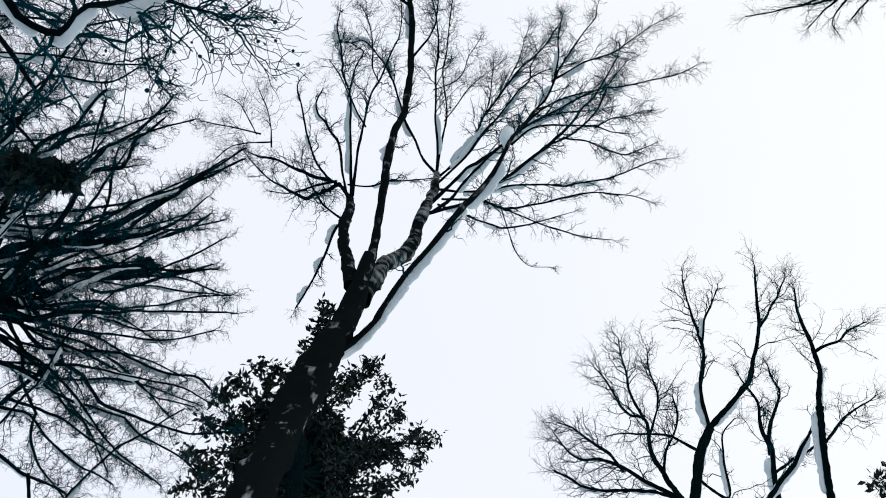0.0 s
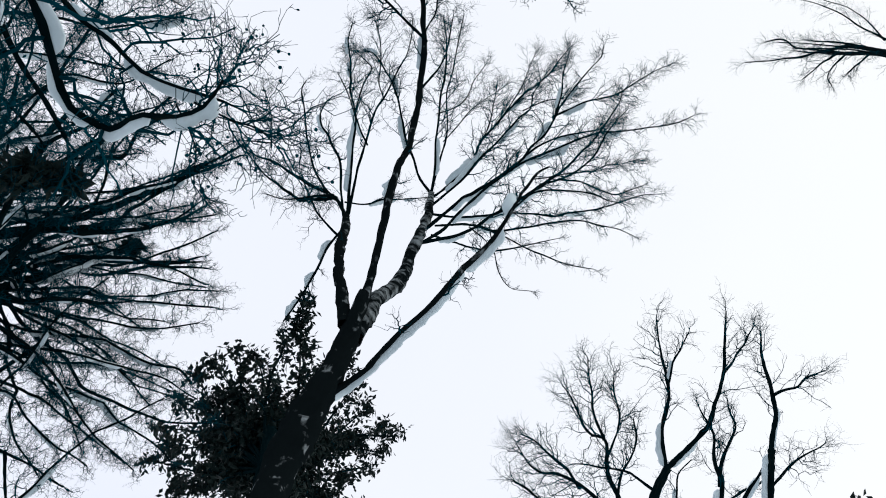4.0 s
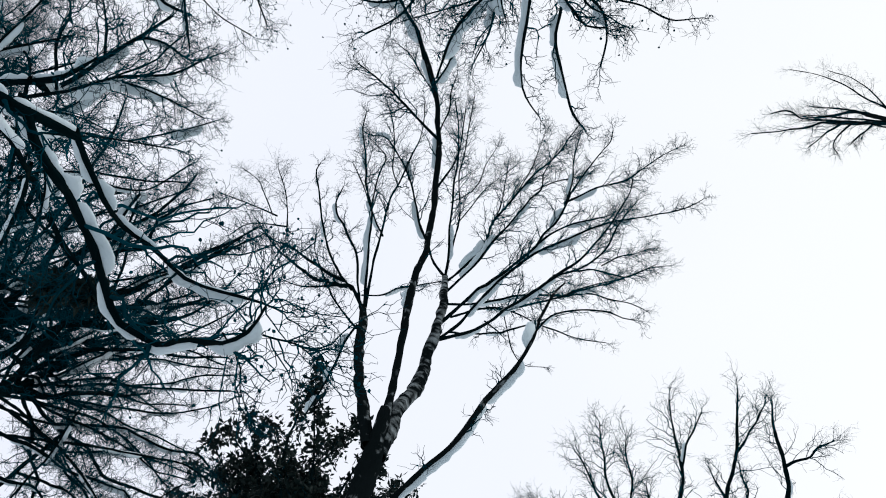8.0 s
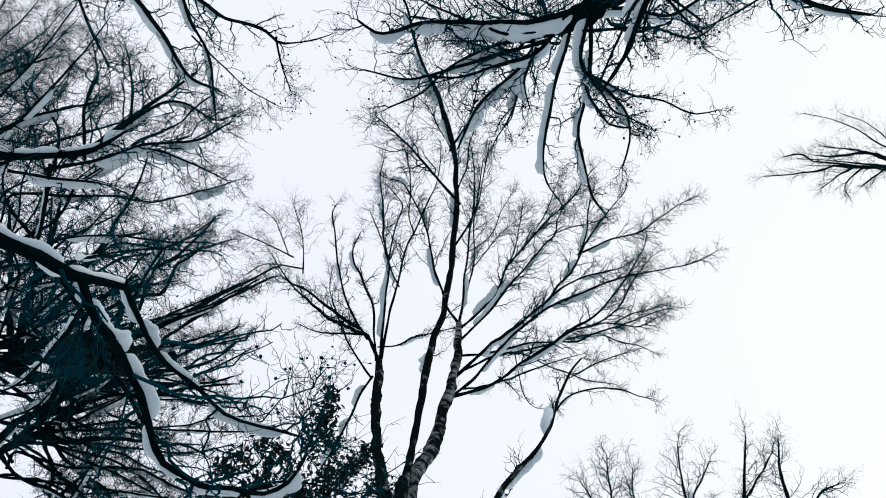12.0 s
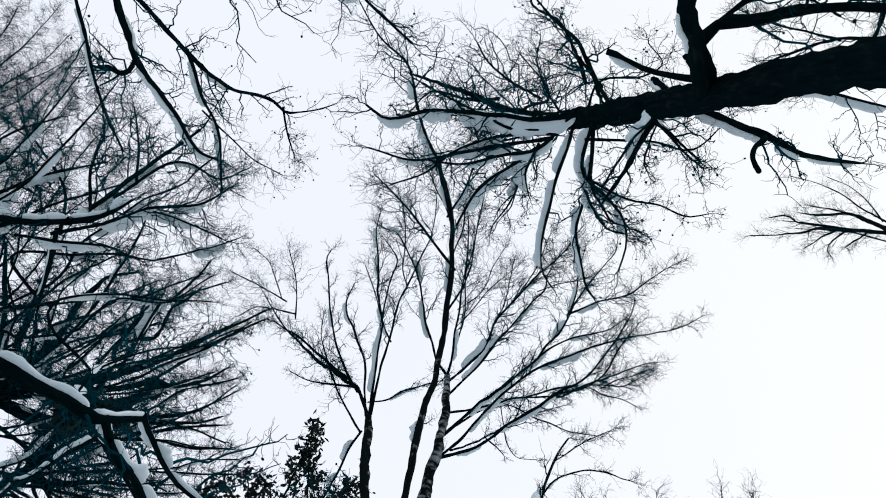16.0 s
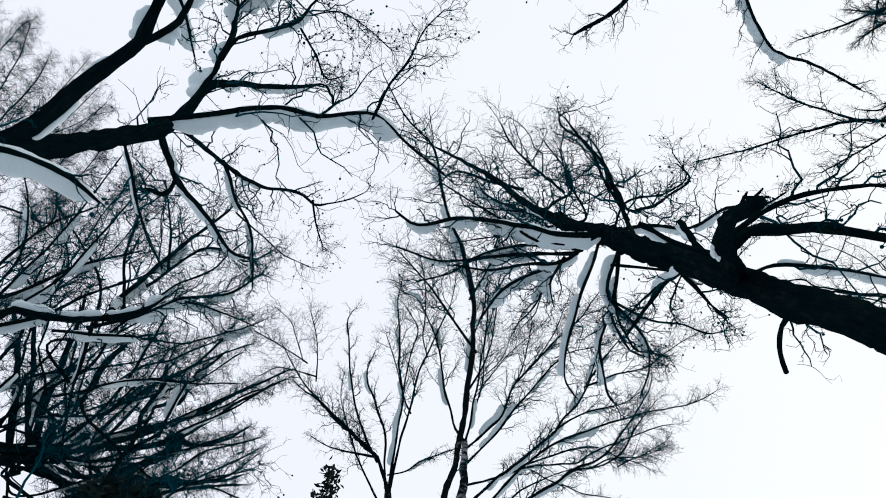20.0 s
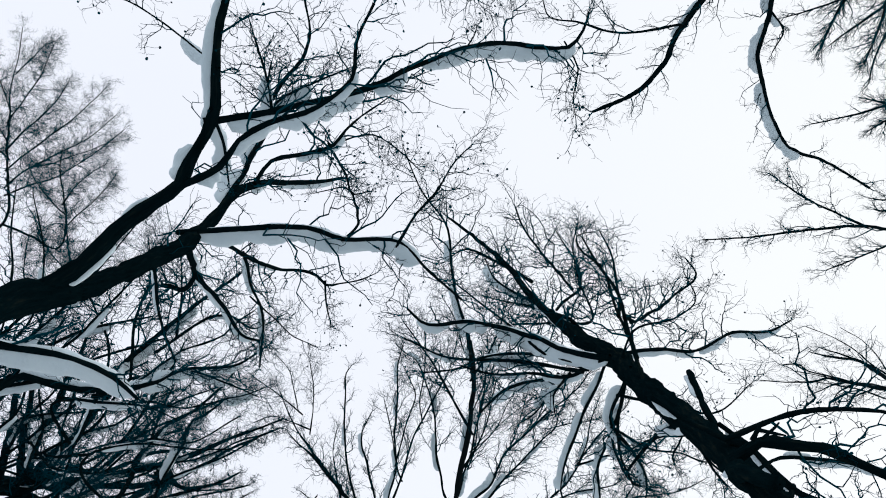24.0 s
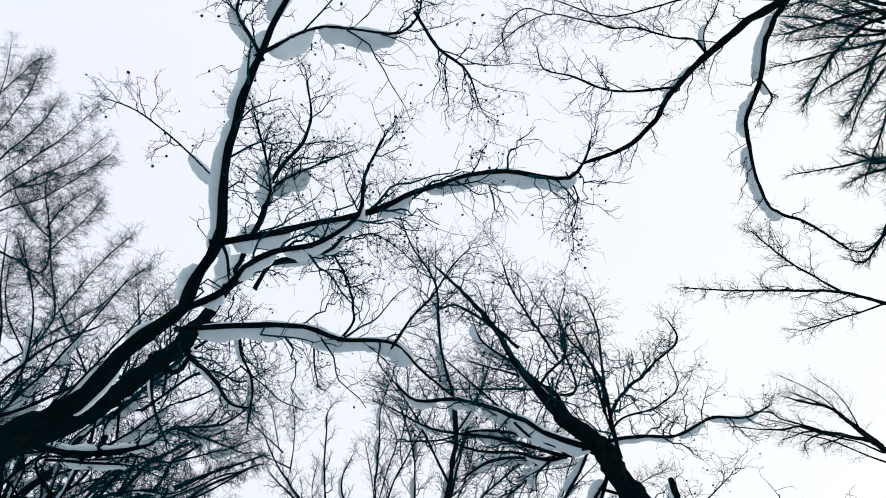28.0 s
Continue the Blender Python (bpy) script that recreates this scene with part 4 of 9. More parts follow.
limb(base, "limb", [(0.42, -5.27, 14.34, 0.028), (-0.00, -5.31, 15.60, 0.024), (-0.64, -5.45, 16.00, 0.018), (-1.01, -5.10, 16.30, 0.011)], twigs=(21, 1.00), seed=82, dense=(5, 2), cones=0.08, fork=0.9, kink=1.0, reach=1.1, fine=0.95, crook=0.02)
limb(base, "limb", [(0.88, -4.99, 12.60, 0.021), (0.74, -4.66, 14.00, 0.019), (0.03, -4.49, 14.20, 0.014), (-0.71, -4.34, 14.30, 0.009)], snow=[(0.2, 0.5, 0.055)], twigs=(19, 1.00), seed=83, dense=(5, 2), cones=0.08, fork=0.9, kink=1.0, reach=1.1, fine=0.95, crook=0.02)
limb(base, "limb", [(1.04, -5.29, 14.00, 0.023), (0.63, -5.70, 15.30, 0.020), (0.31, -6.07, 15.80, 0.016), (0.18, -6.34, 16.00, 0.011)], twigs=(19, 1.10), seed=84, dense=(5, 2), cones=0.08, fork=0.9, kink=1.0, reach=1.1, fine=0.95, crook=0.02)
limb(base, "limb", [(0.82, -4.85, 13.20, 0.023), (1.38, -4.90, 13.60, 0.019), (1.17, -5.41, 14.00, 0.016), (1.06, -5.87, 14.40, 0.013), (1.15, -6.29, 14.80, 0.010)], twigs=(16, 1.00), seed=85, dense=(5, 2), cones=0.08, fork=0.9, kink=1.0, reach=1.1, fine=0.95, crook=0.02)
limb(base, "limb", [(1.17, -4.94, 10.80, 0.017), (1.30, -5.26, 11.00, 0.015), (2.01, -5.45, 11.60, 0.013), (2.37, -5.66, 12.00, 0.010), (2.28, -5.95, 12.40, 0.008)], twigs=(9, 0.90), seed=86, dense=(5, 2), cones=0.08, fork=0.9, kink=1.0, reach=1.1, fine=0.95, crook=0.02)
limb(base, "limb", [(1.18, -4.19, 10.59, 0.016), (1.67, -3.95, 10.70, 0.013), (2.11, -3.88, 10.90, 0.011), (2.56, -3.73, 11.10, 0.009), (2.82, -3.76, 11.20, 0.007)], snow=[(0.1, 0.3, 0.039)], twigs=(7, 0.70), seed=87, dense=(5, 2), cones=0.08, fork=0.9, kink=1.0, reach=1.1, fine=0.95, crook=0.02)

base = tree("birch_tree", "tall birch with banded bark, several stems and a wide fine crown", BIRCH)
limb(base, "trunk", [(-2.70, 3.60, 0.00, 0.190), (-2.35, 3.10, 3.50, 0.172), (-1.60, 2.04, 7.20, 0.153), (-1.67, 2.07, 8.50, 0.174), (-1.52, 1.81, 9.60, 0.184), (-1.37, 1.64, 10.30, 0.163), (-1.26, 1.46, 10.90, 0.136), (-1.16, 1.20, 11.30, 0.087), (-1.09, 0.98, 11.70, 0.049)], twigs=(0, 0.00), seed=88)
limb(base, "stem", [(-0.40, -3.90, 15.00, 0.038), (-0.51, -4.29, 14.70, 0.033), (-0.61, -4.47, 14.80, 0.028), (-0.86, -5.13, 15.20, 0.024), (-1.01, -5.81, 15.60, 0.020), (-1.59, -6.45, 16.20, 0.015), (-2.03, -7.20, 16.60, 0.010)], snow=[(0.05, 0.3, 0.098), (0.4, 0.5, 0.098)], twigs=(18, 1.59), seed=94, fork=0.55, kink=1.0, crook=0.02)
limb(base, "stem", [(-0.21, -2.48, 14.63, 0.024), (-0.74, -3.08, 15.20, 0.020), (-1.15, -3.53, 15.60, 0.015), (-1.58, -3.91, 16.00, 0.010)], twigs=(17, 1.36), seed=116, fork=0.55, kink=1.0, crook=0.02)
limb(base, "stem", [(-0.29, -3.35, 14.89, 0.019), (0.05, -3.86, 15.40, 0.015), (0.27, -4.65, 15.90, 0.010)], snow=[(0.1, 0.5, 0.070)], twigs=(13, 1.25), seed=124, fork=0.55, kink=1.0, crook=0.02)
limb(base, "stem", [(-1.29, 1.26, 11.20, 0.088), (-1.40, 1.09, 12.00, 0.081), (-1.53, 0.85, 12.80, 0.072), (-1.59, 0.68, 13.60, 0.072), (-1.63, 0.55, 14.60, 0.074), (-1.66, 0.36, 15.30, 0.068)], twigs=(1, 0.4), seed=601, fork=0.62, kink=0.8, crook=0.03, dense=(6, 3), fine=0.85)
limb(base, "stem", [(-1.18, 1.32, 11.15, 0.071), (-1.09, 1.12, 11.50, 0.067), (-1.01, 0.88, 11.90, 0.063), (-0.91, 0.50, 12.20, 0.061), (-0.83, 0.18, 12.50, 0.060), (-0.77, -0.16, 12.80, 0.059), (-0.66, -0.50, 13.20, 0.059), (-0.52, -0.77, 13.60, 0.053), (-0.43, -1.07, 14.00, 0.052), (-0.36, -1.40, 14.30, 0.050), (-0.30, -1.83, 14.70, 0.052), (-0.21, -2.38, 15.00, 0.050), (-0.21, -2.81, 15.10, 0.048), (-0.24, -3.25, 15.17, 0.045), (-0.31, -3.60, 15.15, 0.055), (-0.40, -3.95, 15.10, 0.048)], snow=[(0.3, 0.36, 0.07, (-1, 0)), (0.72, 0.82, 0.061, (-1, 0)), (0.93, 0.99, 0.066, (-1, 0))], twigs=(6, 0.82), seed=602, fork=0.62, kink=0.8, crook=0.03, dense=(6, 3), fine=0.85)
limb(base, "stem", [(-1.17, 1.42, 11.20, 0.116), (-1.04, 1.25, 11.80, 0.114), (-0.90, 1.21, 12.50, 0.112), (-0.73, 1.19, 13.10, 0.104), (-0.62, 1.08, 13.60, 0.094), (-0.54, 0.92, 14.00, 0.094), (-0.42, 0.72, 14.30, 0.088), (-0.33, 0.60, 15.00, 0.081), (-0.27, 0.48, 15.60, 0.072), (-0.21, 0.30, 16.60, 0.068), (-0.19, 0.18, 17.20, 0.061)], twigs=(2, 0.6), seed=603, bark=BANDED, fork=0.7, kink=0.85, crook=0.015, dense=(5, 3), fine=0.9)
limb(base, "stem", [(-1.50, 1.80, 9.80, 0.060), (-1.14, 1.68, 10.25, 0.036), (-1.03, 1.59, 10.20, 0.033), (-0.85, 1.40, 10.05, 0.033), (-0.56, 1.08, 9.87, 0.030), (-0.30, 0.83, 9.78, 0.029), (-0.05, 0.61, 9.95, 0.028), (0.15, 0.48, 10.20, 0.029), (0.37, 0.31, 10.40, 0.027), (0.57, 0.08, 10.40, 0.024), (0.70, -0.14, 10.45, 0.022), (0.82, -0.24, 10.80, 0.020), (0.99, -0.35, 11.30, 0.019), (1.15, -0.47, 11.60, 0.017), (1.36, -0.53, 12.00, 0.012)], snow=[(0.03, 0.3, 0.073, (1, 0)), (0.28, 0.5, 0.067, (1, 0)), (0.5, 0.64, 0.066, (1, 0)), (0.66, 0.76, 0.073, (-1, 0))], twigs=(8, 0.72), seed=604, fork=0.62, kink=0.8, crook=0.03, dense=(6, 3), fine=0.85)
limb(base, "limb", [(-1.68, 0.34, 15.30, 0.033), (-1.89, 0.14, 16.00, 0.038), (-2.26, 0.21, 16.90, 0.037), (-2.67, 0.26, 17.90, 0.035), (-3.07, 0.31, 18.70, 0.033), (-3.32, 0.19, 19.00, 0.029), (-3.61, 0.02, 19.30, 0.026), (-3.91, -0.17, 19.60, 0.022), (-4.21, -0.47, 19.90, 0.018), (-4.51, -0.85, 20.20, 0.013)], twigs=(29, 1.03), seed=605, fork=0.62, kink=0.8, crook=0.03, dense=(6, 3), fine=0.85)
limb(base, "limb", [(-1.84, 0.73, 15.50, 0.024), (-2.04, 0.65, 16.00, 0.021), (-2.23, 0.56, 16.50, 0.018), (-2.43, 0.45, 17.00, 0.019), (-2.58, 0.23, 17.40, 0.019), (-2.75, -0.06, 17.80, 0.016), (-2.90, -0.37, 18.20, 0.012), (-2.90, -0.69, 18.60, 0.012)], twigs=(18, 0.93), seed=606, fork=0.62, kink=0.8, crook=0.03, dense=(6, 3), fine=0.85)
limb(base, "limb", [(-1.94, 0.12, 16.00, 0.021), (-2.25, -0.10, 16.80, 0.022), (-2.50, -0.39, 17.50, 0.019), (-2.64, -0.74, 18.00, 0.020), (-2.75, -1.18, 18.40, 0.020), (-2.80, -1.65, 18.60, 0.016), (-2.83, -2.01, 18.70, 0.017), (-2.74, -2.16, 18.80, 0.008)], snow=[(0.52, 0.66, 0.052, (-1, 0))], twigs=(12, 0.72), seed=607, fork=0.62, kink=0.8, crook=0.03, dense=(6, 3), fine=0.85)
limb(base, "limb", [(-1.71, 0.31, 15.30, 0.026), (-1.74, -0.08, 15.40, 0.023), (-1.74, -0.47, 15.50, 0.020), (-1.86, -0.78, 15.90, 0.021), (-2.03, -1.05, 16.30, 0.021), (-2.17, -1.21, 16.60, 0.018), (-2.21, -1.43, 16.80, 0.015), (-2.15, -1.59, 17.00, 0.011), (-2.09, -1.71, 17.20, 0.008)], snow=[(0.7, 0.85, 0.045, (-1, 0))], twigs=(12, 0.72), seed=608, fork=0.62, kink=0.8, crook=0.03, dense=(6, 3), fine=0.85)
limb(base, "limb", [(-1.63, 0.31, 15.30, 0.026), (-1.60, 0.02, 15.35, 0.023), (-1.55, -0.37, 15.40, 0.020), (-1.51, -0.76, 15.45, 0.020), (-1.45, -1.35, 15.53, 0.017), (-1.51, -1.64, 15.80, 0.017), (-1.55, -2.03, 16.20, 0.018), (-1.61, -2.44, 16.70, 0.015), (-1.66, -2.77, 17.10, 0.011), (-1.61, -3.10, 17.50, 0.012)], snow=[(0.06, 0.32, 0.061, (-1, 0)), (0.58, 0.7, 0.046, (-1, 0)), (0.76, 0.9, 0.044, (-1, 0))], twigs=(18, 0.93), seed=609, fork=0.62, kink=0.8, crook=0.03, dense=(6, 3), fine=0.85)
limb(base, "limb", [(-1.60, 0.28, 15.30, 0.026), (-1.53, -0.14, 15.60, 0.024), (-1.44, -0.51, 15.80, 0.024), (-1.32, -0.87, 16.00, 0.021), (-1.25, -1.17, 16.40, 0.021), (-1.17, -1.46, 16.80, 0.018), (-1.04, -1.69, 17.10, 0.019), (-0.90, -1.97, 17.40, 0.015), (-0.76, -2.24, 17.60, 0.015), (-0.59, -2.52, 17.90, 0.012), (-0.49, -2.92, 18.30, 0.012), (-0.45, -3.35, 18.70, 0.012)], twigs=(20, 0.93), seed=610, fork=0.62, kink=0.8, crook=0.03, dense=(6, 3), fine=0.85)
limb(base, "limb", [(-1.32, -0.87, 16.00, 0.017), (-1.39, -1.04, 15.90, 0.014), (-1.47, -1.32, 15.80, 0.014), (-1.56, -1.58, 16.00, 0.010), (-1.68, -1.84, 16.30, 0.011), (-1.85, -2.15, 16.80, 0.007)], snow=[(0.05, 0.4, 0.051, (-1, 0))], twigs=(10, 0.72), seed=611, fork=0.62, kink=0.8, crook=0.03, dense=(6, 3), fine=0.85)
limb(base, "limb", [(-1.45, -1.37, 15.55, 0.013), (-1.38, -1.72, 16.00, 0.014), (-1.30, -2.01, 16.50, 0.014), (-1.23, -2.25, 17.00, 0.011), (-1.39, -2.43, 17.40, 0.011), (-1.58, -2.61, 17.80, 0.008)], twigs=(13, 0.82), seed=612, fork=0.62, kink=0.8, crook=0.03, dense=(6, 3), fine=0.85)
limb(base, "limb", [(-1.04, -1.69, 17.10, 0.015), (-1.13, -1.98, 17.40, 0.015), (-1.10, -2.31, 17.70, 0.016), (-1.11, -2.71, 18.10, 0.012), (-1.16, -3.07, 18.40, 0.012), (-1.26, -3.38, 18.80, 0.008)], twigs=(18, 0.93), seed=613, fork=0.62, kink=0.8, crook=0.03, dense=(6, 3), fine=0.85)
limb(base, "limb", [(-0.19, 0.18, 17.20, 0.026), (-0.39, -0.11, 17.20, 0.026), (-0.50, -0.49, 17.20, 0.023), (-0.62, -0.79, 17.30, 0.023), (-0.69, -1.18, 17.35, 0.019), (-0.76, -1.59, 17.40, 0.019), (-0.88, -2.00, 17.50, 0.019), (-1.02, -2.25, 17.70, 0.016), (-1.15, -2.48, 17.90, 0.016), (-1.32, -2.65, 18.20, 0.012), (-1.57, -2.68, 18.50, 0.012), (-1.77, -2.75, 18.80, 0.008)], snow=[(0.2, 0.4, 0.074, (-1, 0)), (0.5, 0.62, 0.066, (1, 0)), (0.78, 0.9, 0.056, (0, -1))], twigs=(23, 0.93), seed=614, fork=0.62, kink=0.8, crook=0.03, dense=(6, 3), fine=0.85)
limb(base, "limb", [(-1.63, 0.15, 15.40, 0.013), (-1.31, 0.23, 15.80, 0.014), (-1.12, 0.19, 16.10, 0.014), (-0.90, 0.21, 16.40, 0.014), (-0.58, 0.23, 16.80, 0.011), (-0.28, 0.25, 17.10, 0.011)], snow=[(0.25, 0.6, 0.052, (0, 1)), (0.7, 0.85, 0.037, (0, 1))], twigs=(9, 0.52), seed=615, fork=0.62, kink=0.8, crook=0.03, dense=(6, 3), fine=0.85)
limb(base, "limb", [(-1.81, 0.68, 15.20, 0.020), (-1.98, 0.89, 15.00, 0.023), (-2.11, 1.17, 14.80, 0.019), (-2.28, 1.48, 14.60, 0.016), (-2.46, 1.72, 14.40, 0.015), (-2.63, 1.93, 14.20, 0.012)], snow=[(0.08, 0.3, 0.062, (-1, 0)), (0.42, 0.62, 0.06, (-1, 0)), (0.75, 0.95, 0.058, (-1, 0))], twigs=(5, 0.41), seed=616, fork=0.62, kink=0.8, crook=0.03, dense=(6, 3), fine=0.85)
limb(base, "limb", [(-0.30, -1.70, 14.70, 0.019), (-0.11, -1.91, 15.00, 0.016), (0.04, -2.08, 15.30, 0.013), (0.17, -2.37, 15.70, 0.014), (0.24, -2.72, 16.10, 0.011), (0.32, -3.09, 16.50, 0.011)], twigs=(16, 0.82), seed=617, fork=0.62, kink=0.8, crook=0.03, dense=(6, 3), fine=0.85)
limb(base, "limb", [(-0.23, -2.57, 15.00, 0.016), (-0.12, -2.81, 15.30, 0.013), (-0.01, -3.06, 15.70, 0.014), (0.06, -3.38, 16.10, 0.011), (0.19, -3.71, 16.50, 0.007)], twigs=(13, 0.82), seed=618, fork=0.62, kink=0.8, crook=0.03, dense=(6, 3), fine=0.85)
limb(base, "limb", [(-0.23, -3.14, 15.20, 0.016), (-0.34, -3.45, 15.50, 0.013), (-0.52, -3.78, 15.90, 0.014), (-0.67, -4.07, 16.30, 0.011), (-0.94, -4.35, 16.80, 0.007)], twigs=(16, 0.93), seed=619, fork=0.62, kink=0.8, crook=0.03, dense=(6, 3), fine=0.85)
limb(base, "limb", [(-0.19, 0.18, 17.20, 0.026), (-0.13, -0.19, 17.00, 0.022), (-0.10, -0.53, 16.90, 0.022), (-0.05, -0.99, 16.70, 0.018), (0.01, -1.35, 16.63, 0.018), (0.08, -1.73, 16.90, 0.018), (0.15, -2.04, 17.20, 0.019), (0.20, -2.48, 17.60, 0.015), (0.21, -2.94, 18.00, 0.012), (0.18, -3.30, 18.30, 0.012)], snow=[(0.1, 0.3, 0.051, (1, 0))], twigs=(23, 0.93), seed=620, fork=0.62, kink=0.8, crook=0.03, dense=(6, 3), fine=0.85)
limb(base, "limb", [(-0.17, 0.12, 17.20, 0.023), (-0.06, -0.26, 17.30, 0.019), (0.05, -0.57, 17.50, 0.019), (0.13, -0.85, 17.70, 0.019), (0.17, -1.33, 17.90, 0.016), (0.18, -1.79, 18.10, 0.016), (0.30, -2.13, 18.30, 0.016), (0.43, -2.60, 18.60, 0.012), (0.54, -3.08, 18.90, 0.013), (0.63, -3.45, 19.20, 0.009)], twigs=(23, 0.93), seed=621, fork=0.62, kink=0.8, crook=0.03, dense=(6, 3), fine=0.85)
limb(base, "limb", [(0.13, -0.85, 17.70, 0.012), (0.37, -1.09, 17.90, 0.012), (0.62, -1.36, 18.10, 0.012), (1.00, -1.63, 18.40, 0.008), (1.41, -1.90, 18.80, 0.008)], twigs=(16, 0.82), seed=622, fork=0.62, kink=0.8, crook=0.03, dense=(6, 3), fine=0.85)
limb(base, "limb", [(0.01, -1.35, 16.63, 0.011), (0.28, -1.44, 17.00, 0.011), (0.53, -1.63, 17.40, 0.011), (0.74, -2.01, 17.80, 0.008), (1.01, -2.34, 18.20, 0.008)], twigs=(16, 0.82), seed=623, fork=0.62, kink=0.8, crook=0.03, dense=(6, 3), fine=0.85)
limb(base, "limb", [(-0.19, 0.26, 17.00, 0.030), (0.09, 0.08, 17.20, 0.026), (0.37, -0.13, 17.40, 0.027), (0.59, -0.30, 17.55, 0.027), (0.72, -0.49, 17.90, 0.024), (0.86, -0.78, 18.10, 0.024), (1.03, -0.95, 18.20, 0.020), (1.28, -1.24, 18.30, 0.020), (1.54, -1.49, 18.40, 0.020), (1.87, -1.77, 18.60, 0.016), (2.14, -1.93, 18.80, 0.017), (2.42, -2.16, 19.00, 0.017), (2.73, -2.52, 19.30, 0.013), (2.96, -2.74, 19.50, 0.009)], snow=[(0.08, 0.3, 0.078, (-1, 0)), (0.55, 0.65, 0.068, (1, 0))], twigs=(44, 0.88), seed=624, fork=0.62, kink=0.8, crook=0.03, dense=(6, 3), fine=0.85)
limb(base, "limb", [(-0.22, 0.37, 16.40, 0.025), (0.17, 0.10, 16.80, 0.022), (0.52, -0.18, 17.10, 0.022), (0.83, -0.48, 17.40, 0.023), (1.15, -0.73, 17.70, 0.019), (1.41, -0.99, 17.90, 0.020), (1.68, -1.26, 18.10, 0.016), (1.91, -1.42, 18.30, 0.016), (2.00, -1.70, 18.50, 0.016), (2.21, -1.99, 18.80, 0.012), (2.43, -2.26, 19.00, 0.008)], snow=[(0.12, 0.4, 0.067, (-1, 0)), (0.5, 0.66, 0.058, (1, 0))], twigs=(36, 0.88), seed=625, fork=0.62, kink=0.8, crook=0.03, dense=(6, 3), fine=0.85)
limb(base, "limb", [(0.86, -0.78, 18.10, 0.016), (0.99, -0.99, 18.20, 0.016), (1.11, -1.27, 18.40, 0.012), (1.20, -1.61, 18.60, 0.012), (1.30, -1.96, 18.90, 0.008)], twigs=(16, 0.82), seed=626, fork=0.62, kink=0.8, crook=0.03, dense=(6, 3), fine=0.85)
limb(base, "limb", [(1.82, -1.41, 18.30, 0.012), (2.18, -1.56, 18.30, 0.012), (2.56, -1.62, 18.40, 0.012), (2.96, -1.69, 18.60, 0.008)], twigs=(16, 0.72), seed=627, fork=0.62, kink=0.8, crook=0.03, dense=(6, 3), fine=0.85)
limb(base, "limb", [(1.41, -1.35, 18.30, 0.016), (1.61, -1.62, 18.50, 0.012), (1.83, -1.95, 18.70, 0.012), (1.98, -2.28, 18.90, 0.008), (2.14, -2.60, 19.10, 0.008)], twigs=(18, 0.82), seed=628, fork=0.62, kink=0.8, crook=0.03, dense=(6, 3), fine=0.85)
limb(base, "limb", [(-0.29, 0.60, 15.00, 0.029), (0.05, 0.36, 15.20, 0.030), (0.36, 0.14, 15.40, 0.027), (0.74, -0.03, 15.70, 0.027), (1.13, -0.24, 16.00, 0.024), (1.50, -0.49, 16.20, 0.025), (1.69, -0.69, 16.40, 0.021), (1.97, -0.94, 16.60, 0.022), (2.20, -1.25, 16.78, 0.018), (2.29, -1.39, 16.90, 0.018), (2.50, -1.62, 17.10, 0.015), (2.70, -1.84, 17.24, 0.015), (2.98, -2.15, 17.40, 0.011), (3.23, -2.36, 17.60, 0.012), (3.33, -2.59, 17.80, 0.008)], snow=[(0.1, 0.32, 0.071, (1, 0)), (0.34, 0.48, 0.069, (1, 0)), (0.52, 0.62, 0.068, (0, -1)), (0.73, 0.8, 0.06, (1, 0))], twigs=(34, 0.77), seed=629, fork=0.62, kink=0.8, crook=0.03, dense=(6, 3), fine=0.85)
limb(base, "limb", [(-0.28, 0.72, 14.50, 0.025), (0.03, 0.57, 14.80, 0.026), (0.28, 0.33, 15.00, 0.023), (0.61, 0.08, 15.30, 0.023), (0.93, -0.15, 15.50, 0.024), (1.31, -0.36, 15.70, 0.024), (1.63, -0.49, 15.80, 0.021), (2.00, -0.62, 15.85, 0.021), (2.47, -0.81, 15.90, 0.017), (2.84, -0.90, 15.93, 0.017), (3.28, -0.91, 16.27, 0.014), (3.79, -0.97, 16.40, 0.014), (4.22, -1.00, 16.60, 0.011), (4.56, -1.06, 16.80, 0.011), (4.90, -1.18, 17.00, 0.007)], snow=[(0.1, 0.28, 0.06, (1, 0)), (0.4, 0.54, 0.085, (1, 0)), (0.64, 0.72, 0.07, (0, 1))], twigs=(39, 0.77), seed=630, fork=0.62, kink=0.8, crook=0.03, dense=(6, 3), fine=0.85)
limb(base, "limb", [(1.50, -0.49, 16.20, 0.018), (1.81, -0.70, 16.30, 0.018), (2.15, -0.84, 16.40, 0.014), (2.54, -0.92, 16.50, 0.014), (2.96, -0.97, 16.70, 0.011), (3.35, -1.10, 17.00, 0.007)], snow=[(0.3, 0.55, 0.053, (1, 0))], twigs=(23, 0.72), seed=631, fork=0.62, kink=0.8, crook=0.03, dense=(6, 3), fine=0.85)
limb(base, "limb", [(2.20, -1.25, 16.78, 0.018), (2.49, -1.36, 16.80, 0.018), (2.78, -1.46, 16.85, 0.015), (3.12, -1.52, 16.90, 0.015), (3.42, -1.59, 16.98, 0.015), (3.66, -1.74, 17.10, 0.011), (3.94, -1.89, 17.30, 0.011), (4.33, -2.09, 17.50, 0.008), (4.64, -2.19, 17.70, 0.008)], snow=[(0.05, 0.25, 0.07, (0, 1))], twigs=(31, 0.77), seed=632, fork=0.62, kink=0.8, crook=0.03, dense=(6, 3), fine=0.85)
